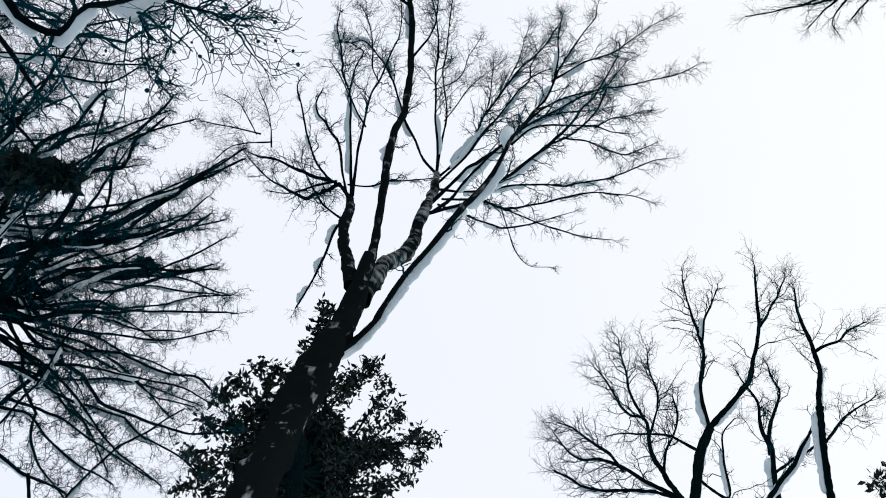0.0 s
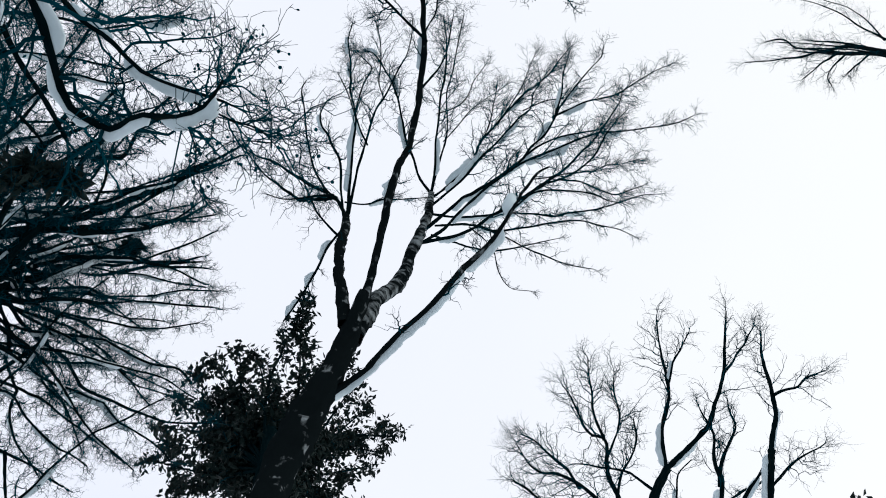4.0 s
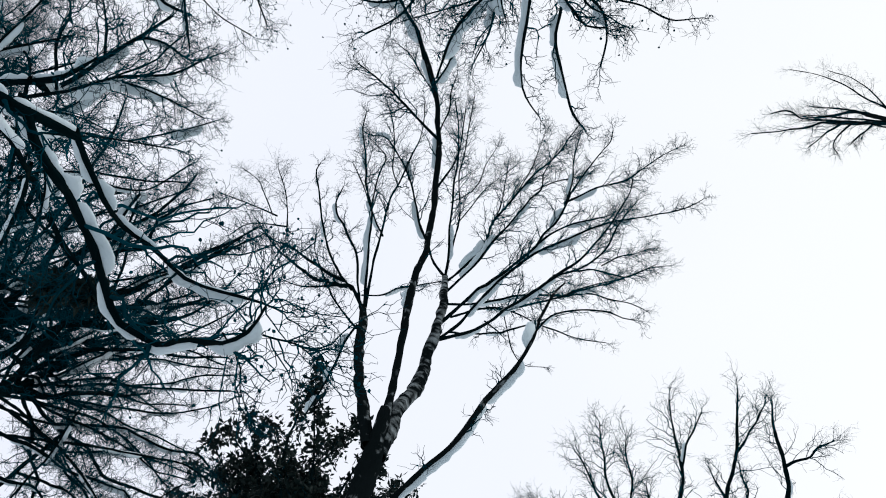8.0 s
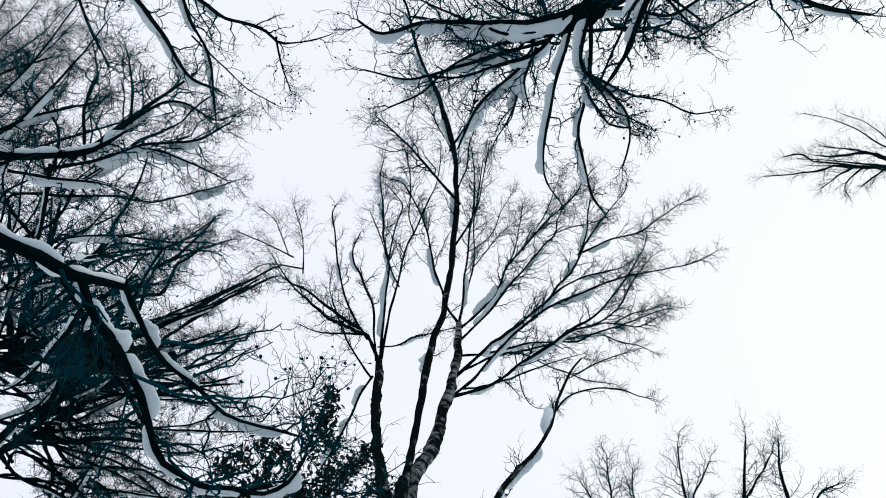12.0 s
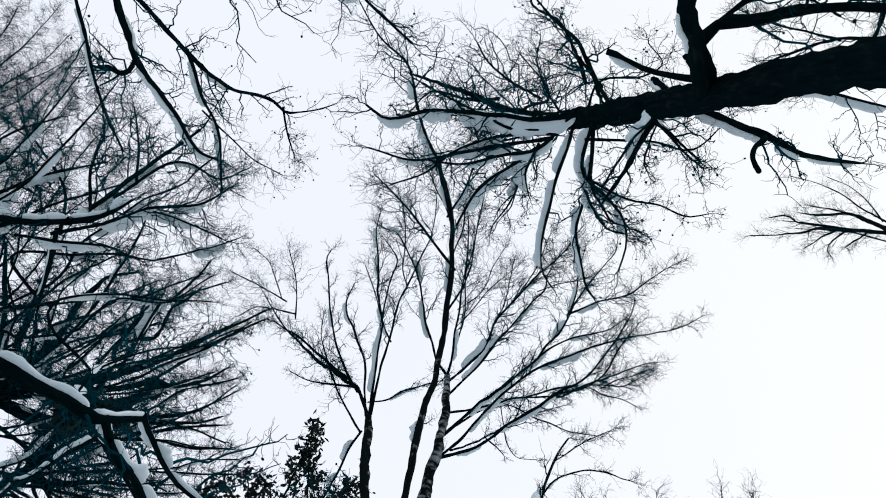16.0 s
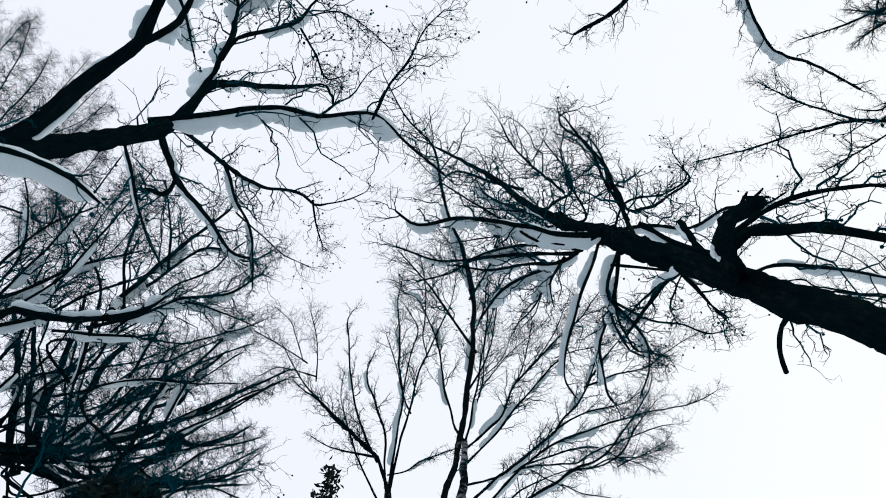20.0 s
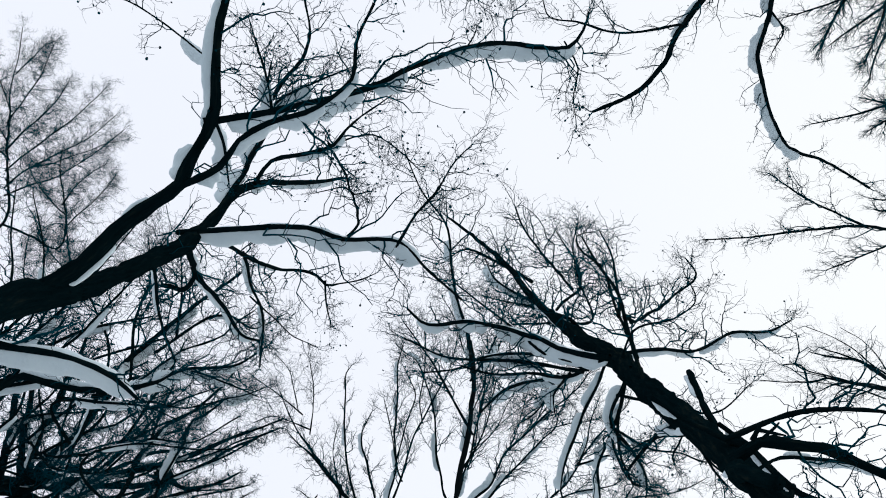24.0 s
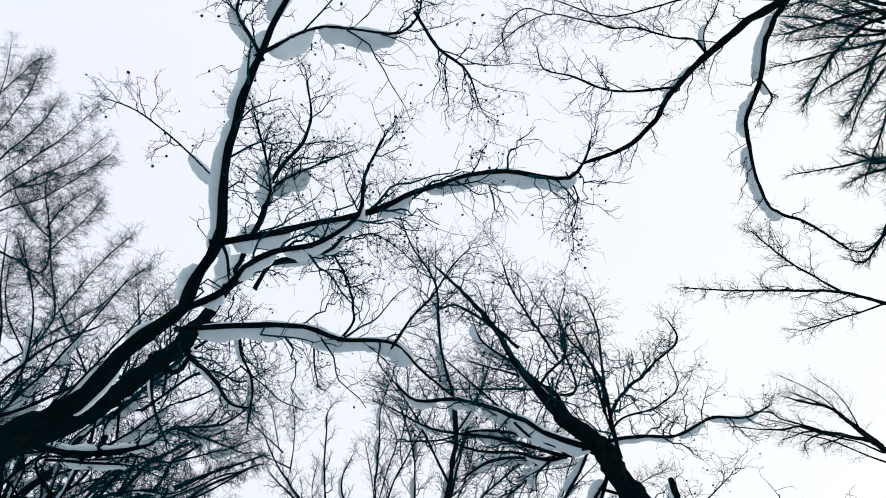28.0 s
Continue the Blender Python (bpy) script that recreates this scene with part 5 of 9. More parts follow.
limb(base, "limb", [(2.20, -1.27, 16.78, 0.015), (2.32, -1.58, 16.90, 0.015), (2.39, -1.90, 17.10, 0.011), (2.49, -2.22, 17.30, 0.011), (2.61, -2.50, 17.50, 0.008)], snow=[(0.08, 0.4, 0.062, (-1, 0))], twigs=(16, 0.72), seed=633, fork=0.62, kink=0.8, crook=0.03, dense=(6, 3), fine=0.85)
limb(base, "limb", [(-0.25, 0.41, 15.60, 0.024), (0.34, 0.56, 16.30, 0.021), (0.86, 0.60, 16.80, 0.022), (1.28, 0.58, 17.10, 0.019), (1.70, 0.64, 17.30, 0.019), (2.14, 0.72, 17.60, 0.019), (2.76, 0.78, 18.40, 0.020), (3.37, 0.79, 19.00, 0.017), (4.04, 0.69, 19.40, 0.017), (4.54, 0.57, 19.60, 0.013), (5.00, 0.56, 19.80, 0.009)], snow=[(0.12, 0.35, 0.053, (0, 1)), (0.58, 0.7, 0.058, (0, 1))], twigs=(34, 0.77), seed=634, fork=0.62, kink=0.8, crook=0.03, dense=(6, 3), fine=0.85)
limb(base, "limb", [(-0.39, 0.74, 14.30, 0.034), (-0.13, 0.71, 14.40, 0.031), (0.25, 0.68, 14.60, 0.028), (0.51, 0.59, 14.80, 0.026), (0.77, 0.43, 15.00, 0.026), (1.13, 0.30, 15.20, 0.026), (1.43, 0.12, 15.20, 0.026), (1.76, -0.07, 15.40, 0.027), (2.08, -0.30, 15.20, 0.023), (2.31, -0.55, 15.10, 0.020), (2.64, -0.77, 15.50, 0.020), (2.82, -0.97, 15.60, 0.017), (3.02, -1.20, 15.80, 0.014), (3.22, -1.43, 16.00, 0.010), (3.32, -1.65, 16.20, 0.011)], snow=[(0.05, 0.16, 0.061, (0, 1)), (0.24, 0.5, 0.072, (1, 0))], twigs=(34, 0.72), seed=635, fork=0.62, kink=0.8, crook=0.03, dense=(6, 3), fine=0.85)
limb(base, "limb", [(1.76, -0.07, 15.40, 0.020), (2.04, -0.14, 15.30, 0.020), (2.27, -0.26, 15.20, 0.016), (2.57, -0.51, 15.20, 0.016), (2.82, -0.87, 15.40, 0.013), (3.07, -1.11, 15.60, 0.010), (3.32, -1.31, 15.80, 0.007)], twigs=(26, 0.72), seed=636, fork=0.62, kink=0.8, crook=0.03, dense=(6, 3), fine=0.85)
limb(base, "limb", [(2.04, -0.14, 15.30, 0.017), (2.53, -0.03, 16.00, 0.014), (2.97, 0.16, 16.60, 0.015), (3.39, 0.30, 17.00, 0.015), (3.75, 0.24, 17.30, 0.011), (4.12, 0.17, 17.60, 0.008)], twigs=(26, 0.72), seed=637, fork=0.62, kink=0.8, crook=0.03, dense=(6, 3), fine=0.85)
limb(base, "limb", [(2.57, -0.26, 15.20, 0.013), (2.84, -0.36, 15.30, 0.010), (3.14, -0.37, 15.50, 0.010), (3.49, -0.43, 15.70, 0.007)], twigs=(21, 0.72), seed=638, fork=0.62, kink=0.8, crook=0.03, dense=(6, 3), fine=0.85)
limb(base, "limb", [(-0.10, 0.60, 15.40, 0.023), (0.59, 0.80, 17.00, 0.022), (1.22, 1.08, 18.30, 0.024), (1.76, 1.13, 18.80, 0.021), (2.26, 1.10, 19.20, 0.021), (2.68, 1.08, 19.40, 0.022), (3.13, 1.07, 19.40, 0.017), (3.49, 1.14, 19.00, 0.017), (3.87, 1.22, 19.00, 0.013), (4.25, 1.40, 19.00, 0.008)], snow=[(0.3, 0.45, 0.054, (0, 1))], twigs=(29, 0.72), seed=639, fork=0.62, kink=0.8, crook=0.03, dense=(6, 3), fine=0.85)
limb(base, "limb", [(-0.17, 0.64, 14.40, 0.019), (0.23, 0.92, 15.40, 0.017), (0.67, 1.20, 16.60, 0.018), (1.16, 1.45, 17.80, 0.020), (1.64, 1.48, 18.40, 0.016), (2.13, 1.45, 18.80, 0.012), (2.60, 1.40, 19.00, 0.008)], snow=[(0.4, 0.6, 0.05, (0, 1))], twigs=(12, 0.62), seed=640, fork=0.62, kink=0.8, crook=0.03, dense=(6, 3), fine=0.85)
limb(base, "limb", [(0.94, 1.00, 17.90, 0.016), (1.47, 1.33, 18.50, 0.016), (1.78, 1.50, 18.50, 0.016), (2.17, 1.70, 18.70, 0.017), (2.54, 1.89, 18.70, 0.012), (3.02, 2.04, 18.90, 0.013), (3.38, 2.12, 19.00, 0.008)], twigs=(13, 0.62), seed=641, fork=0.62, kink=0.8, crook=0.03, dense=(6, 3), fine=0.85)
limb(base, "limb", [(0.48, 0.61, 14.80, 0.010), (0.64, 0.74, 14.80, 0.010), (0.77, 0.89, 14.80, 0.006)], twigs=(2, 0.3), seed=642, fork=0.62, kink=0.8, crook=0.03, dense=(6, 3), fine=0.85)
limb(base, "limb", [(1.01, 1.08, 18.00, 0.012), (1.08, 1.51, 18.00, 0.012), (1.16, 1.94, 18.00, 0.012), (1.40, 2.29, 18.10, 0.008), (1.91, 2.43, 18.30, 0.008)], twigs=(5, 0.41), seed=643, fork=0.62, kink=0.8, crook=0.03, dense=(6, 3), fine=0.85)
limb(base, "limb", [(0.80, -0.13, 10.90, 0.011), (1.05, -0.25, 11.20, 0.012), (1.33, -0.26, 11.40, 0.012), (1.61, -0.25, 11.60, 0.010), (1.87, -0.20, 11.60, 0.010), (2.04, -0.10, 11.64, 0.007), (2.18, -0.07, 11.64, 0.007)], snow=[(0.15, 0.3, 0.031, (0, 1))], twigs=(5, 0.52), seed=644, fork=0.62, kink=0.8, crook=0.03, dense=(6, 3), fine=0.85)
limb(base, "limb", [(1.10, -0.41, 11.50, 0.010), (1.42, -0.40, 11.90, 0.010), (1.79, -0.42, 12.30, 0.008), (2.19, -0.42, 12.70, 0.005)], twigs=(9, 0.62), seed=645, fork=0.62, kink=0.8, crook=0.03, dense=(6, 3), fine=0.85)
limb(base, "limb", [(-2.14, 0.02, 16.40, 0.037), (-2.52, -0.11, 16.80, 0.033), (-2.92, -0.31, 17.20, 0.028), (-3.27, -0.52, 17.50, 0.023), (-3.61, -0.61, 17.80, 0.018), (-3.89, -0.75, 18.00, 0.012)], twigs=(16, 0.8), seed=961, dense=(5, 3), fork=0.8, kink=1.0, fine=0.65, crook=0.02)
limb(base, "limb", [(-3.70, -1.11, 18.30, 0.018), (-4.13, -1.27, 18.60, 0.012), (-4.64, -1.44, 18.90, 0.012), (-5.00, -1.57, 19.10, 0.009)], twigs=(18, 0.9), seed=962, dense=(5, 3), fork=0.8, kink=1.0, fine=0.65, crook=0.02)
limb(base, "limb", [(-3.47, -0.89, 18.00, 0.018), (-3.93, -0.94, 18.20, 0.012), (-4.34, -0.93, 18.40, 0.012), (-4.74, -0.70, 18.50, 0.009)], twigs=(16, 0.8), seed=963, dense=(5, 3), fork=0.8, kink=1.0, fine=0.65, crook=0.02)
limb(base, "limb", [(-2.00, 0.06, 16.00, 0.026), (-2.34, 0.08, 16.20, 0.021), (-2.71, 0.14, 16.50, 0.016), (-3.09, 0.15, 16.80, 0.011), (-3.35, 0.08, 17.00, 0.011)], twigs=(10, 0.5), seed=964, dense=(5, 3), fork=0.8, kink=1.0, fine=0.65, crook=0.02)
limb(base, "limb", [(-3.41, -0.83, 18.00, 0.018), (-3.45, -1.22, 18.40, 0.012), (-3.55, -1.65, 18.70, 0.012), (-3.71, -2.10, 19.00, 0.009)], twigs=(18, 0.9), seed=965, dense=(5, 3), fork=0.8, kink=1.0, fine=0.65, crook=0.02)
limb(base, "limb", [(-3.78, -1.15, 18.40, 0.012), (-3.96, -1.51, 18.70, 0.012), (-4.15, -1.82, 19.00, 0.009), (-4.51, -2.09, 19.20, 0.010)], twigs=(16, 0.8), seed=966, dense=(5, 3), fork=0.8, kink=1.0, fine=0.65, crook=0.02)

base = tree("ash_tree", "bare tree with forked stem and snow in its crotch", BARK)
limb(base, "trunk", [(-0.17, 8.98, 0.00, 0.100), (0.18, 8.61, 4.49, 0.091), (1.25, 7.50, 8.98, 0.082), (3.10, 5.58, 13.60, 0.073), (3.49, 5.17, 14.40, 0.073), (3.79, 4.95, 14.80, 0.071)], snow=[(0.9, 0.995, -0.082)], twigs=(0, 0), seed=126)
limb(base, "limb", [(3.79, 4.95, 14.80, 0.052), (4.56, 4.62, 15.40, 0.046), (5.07, 4.28, 16.00, 0.040), (5.47, 3.78, 16.60, 0.033), (5.53, 3.35, 16.90, 0.025), (5.71, 2.77, 17.30, 0.017)], snow=[(0.03, 0.25, 0.074)], twigs=(13, 1.13), seed=127, dense=(5, 2), crook=0.08, fork=0.75, kink=0.9, fine=0.8)
limb(base, "limb", [(3.79, 4.95, 14.80, 0.047), (3.86, 4.44, 15.30, 0.040), (4.12, 3.90, 15.80, 0.033), (4.12, 3.40, 16.40, 0.025), (4.21, 2.81, 17.00, 0.016)], snow=[(0.02, 0.3, 0.071)], twigs=(15, 1.23), seed=128, dense=(5, 2), crook=0.08, fork=0.75, kink=0.9, fine=0.8)
limb(base, "limb", [(3.49, 5.17, 14.40, 0.028), (3.25, 5.09, 14.80, 0.022), (2.69, 5.01, 15.20, 0.016), (2.27, 5.15, 15.60, 0.010)], twigs=(12, 1.02), seed=132, dense=(5, 2), crook=0.08, fork=0.75, kink=0.9, fine=0.8)
limb(base, "limb", [(3.27, 5.41, 13.94, 0.027), (3.81, 5.90, 14.20, 0.023), (4.01, 5.49, 14.80, 0.019), (4.10, 5.22, 15.10, 0.014), (4.42, 5.06, 15.40, 0.010)], snow=[(0.3, 0.7, 0.049)], twigs=(9, 1.02), seed=133, dense=(5, 2), crook=0.08, fork=0.75, kink=0.9, fine=0.8)
limb(base, "limb", [(4.12, 3.82, 15.89, 0.025), (4.33, 3.39, 16.20, 0.018), (4.73, 2.98, 16.60, 0.011)], snow=[(0.1, 0.4, 0.040)], twigs=(9, 0.92), seed=134, dense=(5, 2), crook=0.08, fork=0.75, kink=0.9, fine=0.8)
limb(base, "limb", [(5.47, 3.78, 16.60, 0.026), (5.97, 3.43, 17.00, 0.019), (6.29, 3.08, 17.30, 0.011)], twigs=(12, 1.02), seed=135, dense=(5, 2), crook=0.08, fork=0.75, kink=0.9, fine=0.8)

base = tree("ash_tree", "slender bare tree with a low fan of crooked fine branches", BARK)
limb(base, "trunk", [(3.35, 8.88, 0.00, 0.170), (3.55, 8.48, 6.00, 0.150), (3.80, 7.98, 13.00, 0.130), (3.95, 7.68, 17.50, 0.100), (4.06, 7.77, 18.30, 0.082)], seed=590)
limb(base, "limb", [(4.06, 7.77, 18.30, 0.064), (3.95, 7.54, 19.00, 0.055), (3.84, 7.17, 19.70, 0.051), (3.88, 6.63, 20.40, 0.039), (3.63, 6.52, 20.30, 0.033), (3.42, 6.28, 20.20, 0.033), (3.32, 6.05, 20.50, 0.026), (3.17, 5.72, 20.90, 0.020), (2.99, 5.49, 21.30, 0.014)], twigs=(25, 1.45), seed=646, dense=(5, 3), crook=0.07, fork=0.7, kink=0.9, fine=1.0)
limb(base, "limb", [(3.88, 6.63, 20.40, 0.039), (3.74, 6.17, 20.70, 0.033), (3.75, 5.64, 21.10, 0.027), (3.74, 5.35, 21.40, 0.021), (3.78, 4.99, 21.80, 0.014)], twigs=(18, 1.31), seed=647, dense=(5, 3), crook=0.07, fork=0.7, kink=0.9, fine=1.0)
limb(base, "limb", [(3.88, 7.01, 20.00, 0.032), (4.23, 6.53, 20.50, 0.026), (4.37, 6.17, 20.90, 0.027), (4.35, 5.82, 21.20, 0.021), (4.43, 5.32, 21.60, 0.014)], twigs=(18, 1.31), seed=648, dense=(5, 3), crook=0.07, fork=0.7, kink=0.9, fine=1.0)
limb(base, "limb", [(4.06, 7.77, 18.30, 0.052), (3.53, 7.71, 19.30, 0.049), (3.13, 7.59, 19.80, 0.045), (2.68, 7.44, 20.10, 0.039), (2.31, 7.43, 20.30, 0.033), (2.08, 7.30, 20.50, 0.020), (1.76, 6.87, 20.80, 0.013)], snow=[(0.2, 0.35, 0.068, (0, 1))], twigs=(25, 1.45), seed=649, dense=(5, 3), crook=0.07, fork=0.7, kink=0.9, fine=1.0)
limb(base, "limb", [(3.13, 7.59, 19.80, 0.038), (2.89, 7.22, 20.00, 0.032), (2.61, 7.05, 20.20, 0.033), (2.39, 6.88, 20.40, 0.026), (2.17, 6.71, 20.60, 0.020), (1.86, 6.63, 20.80, 0.013)], twigs=(21, 1.31), seed=650, dense=(5, 3), crook=0.07, fork=0.7, kink=0.9, fine=1.0)
limb(base, "limb", [(3.97, 7.78, 18.40, 0.047), (3.57, 7.83, 19.00, 0.043), (3.14, 7.93, 19.40, 0.037), (2.56, 8.00, 19.80, 0.032), (2.20, 7.97, 20.00, 0.026), (1.95, 7.83, 20.20, 0.026), (1.59, 7.65, 20.40, 0.013)], snow=[(0.2, 0.4, 0.071, (0, 1)), (0.6, 0.8, 0.067, (0, 1))], twigs=(20, 1.31), seed=651, dense=(5, 3), crook=0.07, fork=0.7, kink=0.9, fine=1.0)
limb(base, "limb", [(3.92, 7.48, 19.00, 0.036), (4.19, 7.11, 19.60, 0.031), (4.52, 6.89, 20.00, 0.026), (4.73, 6.63, 20.40, 0.026), (4.74, 6.33, 20.80, 0.013)], twigs=(15, 1.18), seed=652, dense=(5, 3), crook=0.07, fork=0.7, kink=0.9, fine=1.0)

base = tree("ash_tree", "bare tree of several upright stems lightly capped with snow", BARK)
limb(base, "trunk", [(3.41, 11.07, 0.00, 0.096), (3.71, 10.63, 5.28, 0.088), (4.64, 9.33, 10.56, 0.079), (6.24, 7.07, 16.00, 0.071), (6.52, 6.49, 16.80, 0.070), (6.82, 5.84, 17.50, 0.068)], snow=[(0.9, 0.995, 0.098)], twigs=(0, 0), seed=136)
limb(base, "limb", [(5.78, 7.72, 14.45, 0.059), (4.53, 7.26, 15.20, 0.052), (5.08, 6.92, 16.00, 0.048), (5.72, 6.76, 16.60, 0.042), (6.26, 6.35, 17.00, 0.035), (6.76, 5.98, 17.40, 0.028)], snow=[(0.4, 0.9, 0.086)], twigs=(7, 1.02), seed=137, dense=(5, 2), crook=0.08, fork=0.75, kink=0.9, fine=0.8)
limb(base, "limb", [(6.10, 8.03, 18.20, 0.075), (6.19, 7.78, 18.60, 0.071), (6.37, 7.38, 19.20, 0.061), (6.37, 7.09, 19.50, 0.050), (6.45, 6.80, 19.80, 0.038), (6.50, 6.40, 20.10, 0.032), (6.39, 6.20, 20.30, 0.026), (6.31, 5.92, 20.70, 0.013)], snow=[(0.05, 0.3, 0.099, (-1, 0))], twigs=(15, 1.02), seed=653, dense=(5, 3), crook=0.07, fork=0.7, kink=0.9, fine=1.0)
limb(base, "limb", [(6.37, 7.38, 19.20, 0.043), (6.52, 7.11, 19.50, 0.044), (6.74, 6.84, 19.80, 0.038), (6.94, 6.66, 20.00, 0.032), (7.13, 6.36, 20.30, 0.026), (7.07, 6.13, 20.50, 0.020), (7.11, 5.87, 20.80, 0.013)], twigs=(15, 1.02), seed=654, dense=(5, 3), crook=0.07, fork=0.7, kink=0.9, fine=1.0)
limb(base, "limb", [(6.25, 7.74, 18.80, 0.030), (6.83, 7.71, 19.20, 0.031), (7.54, 7.56, 19.60, 0.025), (7.93, 7.48, 20.00, 0.013)], twigs=(8, 0.92), seed=655, dense=(5, 3), crook=0.07, fork=0.7, kink=0.9, fine=1.0)
limb(base, "stem", [(6.82, 5.84, 17.50, 0.063), (7.36, 5.01, 18.60, 0.050), (7.22, 4.33, 19.00, 0.035), (7.32, 3.78, 19.40, 0.019)], snow=[(0.02, 0.4, 0.073)], twigs=(15, 1.33), seed=138, dense=(5, 2), crook=0.08, fork=0.75, kink=0.9, fine=0.8)
limb(base, "limb", [(7.36, 5.01, 18.60, 0.036), (8.18, 4.81, 18.90, 0.025), (8.66, 4.67, 19.10, 0.012)], twigs=(12, 1.13), seed=140, dense=(5, 2), crook=0.08, fork=0.75, kink=0.9, fine=0.8)
limb(base, "limb", [(6.57, 6.40, 16.90, 0.033), (7.36, 6.15, 17.50, 0.023), (8.22, 5.95, 18.00, 0.012)], twigs=(13, 1.23), seed=142, dense=(5, 2), crook=0.08, fork=0.75, kink=0.9, fine=0.8)

base = tree("oak_tree", "slender oak with sparse dark leaves in its crown", BARK)
limb(base, "trunk", [(5.19, 8.02, 0.00, 0.067), (5.48, 7.97, 4.79, 0.061), (6.34, 7.80, 9.57, 0.055), (7.84, 7.50, 14.50, 0.049), (8.21, 7.43, 15.50, 0.050), (8.35, 7.30, 16.00, 0.048)], seed=143)
limb(base, "limb", [(8.35, 7.30, 16.00, 0.032), (8.38, 7.33, 16.80, 0.026), (8.14, 7.36, 17.30, 0.019), (8.00, 7.58, 17.60, 0.012)], twigs=(16, .6), seed=144, leaves=(94, .4))
limb(base, "limb", [(8.35, 7.30, 16.00, 0.032), (8.55, 7.17, 16.80, 0.022), (8.61, 7.05, 17.20, 0.012)], twigs=(14, .6), seed=145, leaves=(81, .4))
limb(base, "limb", [(8.31, 7.34, 15.86, 0.026), (8.21, 7.46, 16.60, 0.019), (7.80, 7.49, 17.00, 0.011)], twigs=(14, .6), seed=146, leaves=(81, .4))

base = tree("apple_tree", "bare spreading tree with thickly snow-lined branches", BARK)
limb(base, "trunk", [(-9.90, -2.40, 0.00, 0.063), (-9.60, -2.50, 6.00, 0.058), (-8.90, -2.80, 10.30, 0.053), (-8.00, -2.90, 11.40, 0.048)], seed=147)
limb(base, "limb", [(-8.45, -2.89, 12.00, 0.078), (-7.38, -3.13, 11.70, 0.055), (-6.98, -3.29, 11.80, 0.052), (-6.58, -3.52, 11.90, 0.052), (-6.32, -3.45, 12.00, 0.053), (-5.93, -3.43, 12.00, 0.049), (-5.42, -3.44, 12.10, 0.042), (-5.06, -3.49, 12.20, 0.034), (-4.77, -3.62, 12.20, 0.023), (-4.66, -3.71, 12.30, 0.015)], snow=[(0.5, 0.62, 0.075, (0, -1)), (0.62, 0.78, 0.07, (0, -1)), (0.78, 0.9, 0.05, (0, -1)), (0.9, 0.995, 0.085, (0, -1))], twigs=(8, 0.98), seed=148, dense=(6, 3), kink=1.2, crook=0.03)
limb(base, "limb", [(-5.42, -3.44, 12.10, 0.042), (-5.71, -3.45, 13.40, 0.044), (-5.29, -3.96, 14.20, 0.032), (-4.51, -4.69, 15.10, 0.019)], snow=[(0.14, 0.32, -0.074), (0.34, 0.52, 0.115), (0.55, 0.75, 0.098)], twigs=(17, 1.4), seed=981, dense=(6, 3), kink=1.2, crook=0.03)
limb(base, "limb", [(-8.00, -2.90, 11.40, 0.039), (-7.36, -3.49, 12.20, 0.033), (-6.79, -3.69, 12.60, 0.027), (-6.25, -3.95, 13.00, 0.020), (-5.40, -4.18, 13.40, 0.013)], snow=[(0.3, 0.6, 0.083), (0.65, 0.85, 0.066)], twigs=(12, 1.2), seed=149, dense=(6, 3), kink=1.2, crook=0.03)
limb(base, "limb", [(-8.00, -2.90, 11.40, 0.036), (-7.35, -3.16, 12.20, 0.030), (-6.52, -3.30, 12.60, 0.025), (-5.89, -3.61, 13.00, 0.019), (-5.20, -3.85, 13.40, 0.013)], snow=[(0.3, 0.55, 0.083)], twigs=(12, 1.2), seed=150, dense=(6, 3), kink=1.2, crook=0.03)
limb(base, "limb", [(-5.71, -3.24, 12.30, 0.031), (-5.22, -3.33, 12.60, 0.027), (-4.71, -3.52, 13.00, 0.022), (-4.01, -3.59, 13.40, 0.018), (-3.67, -3.82, 13.80, 0.013)], snow=[(0.2, 0.5, 0.106), (0.6, 0.8, 0.082)], twigs=(16, 1.3), seed=151, dense=(6, 3), kink=1.2, crook=0.03)
limb(base, "limb", [(-5.71, -3.24, 12.30, 0.031), (-6.00, -2.60, 12.60, 0.025), (-6.35, -1.81, 12.90, 0.019), (-6.62, -1.06, 13.20, 0.013)], snow=[(0.1, 0.5, 0.032)], twigs=(11, 1.2), seed=152, dense=(6, 3), kink=1.2, crook=0.03)
limb(base, "limb", [(-8.00, -2.90, 11.40, 0.031), (-7.29, -3.74, 12.20, 0.027), (-6.97, -4.17, 12.60, 0.022), (-6.62, -4.56, 13.00, 0.018), (-6.13, -4.80, 13.40, 0.013)], snow=[(0.3, 0.5, 0.066)], twigs=(12, 1.2), seed=153, dense=(6, 3), kink=1.2, crook=0.03)
limb(base, "limb", [(-8.00, -2.90, 11.40, 0.031), (-7.28, -3.34, 12.00, 0.025), (-6.68, -4.03, 12.60, 0.020), (-6.32, -4.67, 13.20, 0.015), (-5.84, -5.59, 13.80, 0.009)], snow=[(0.4, 0.55, 0.075), (0.6, 0.75, 0.067)], twigs=(12, 1.2), seed=154, dense=(6, 3), kink=1.2, crook=0.03)
limb(base, "limb", [(-8.00, -2.90, 11.40, 0.031), (-7.12, -3.27, 12.00, 0.025), (-6.34, -3.81, 12.60, 0.020), (-5.80, -4.56, 13.20, 0.015), (-5.38, -5.37, 13.80, 0.009)], snow=[(0.35, 0.5, 0.075), (0.55, 0.7, 0.059)], twigs=(12, 1.2), seed=155, dense=(6, 3), kink=1.2, crook=0.03)
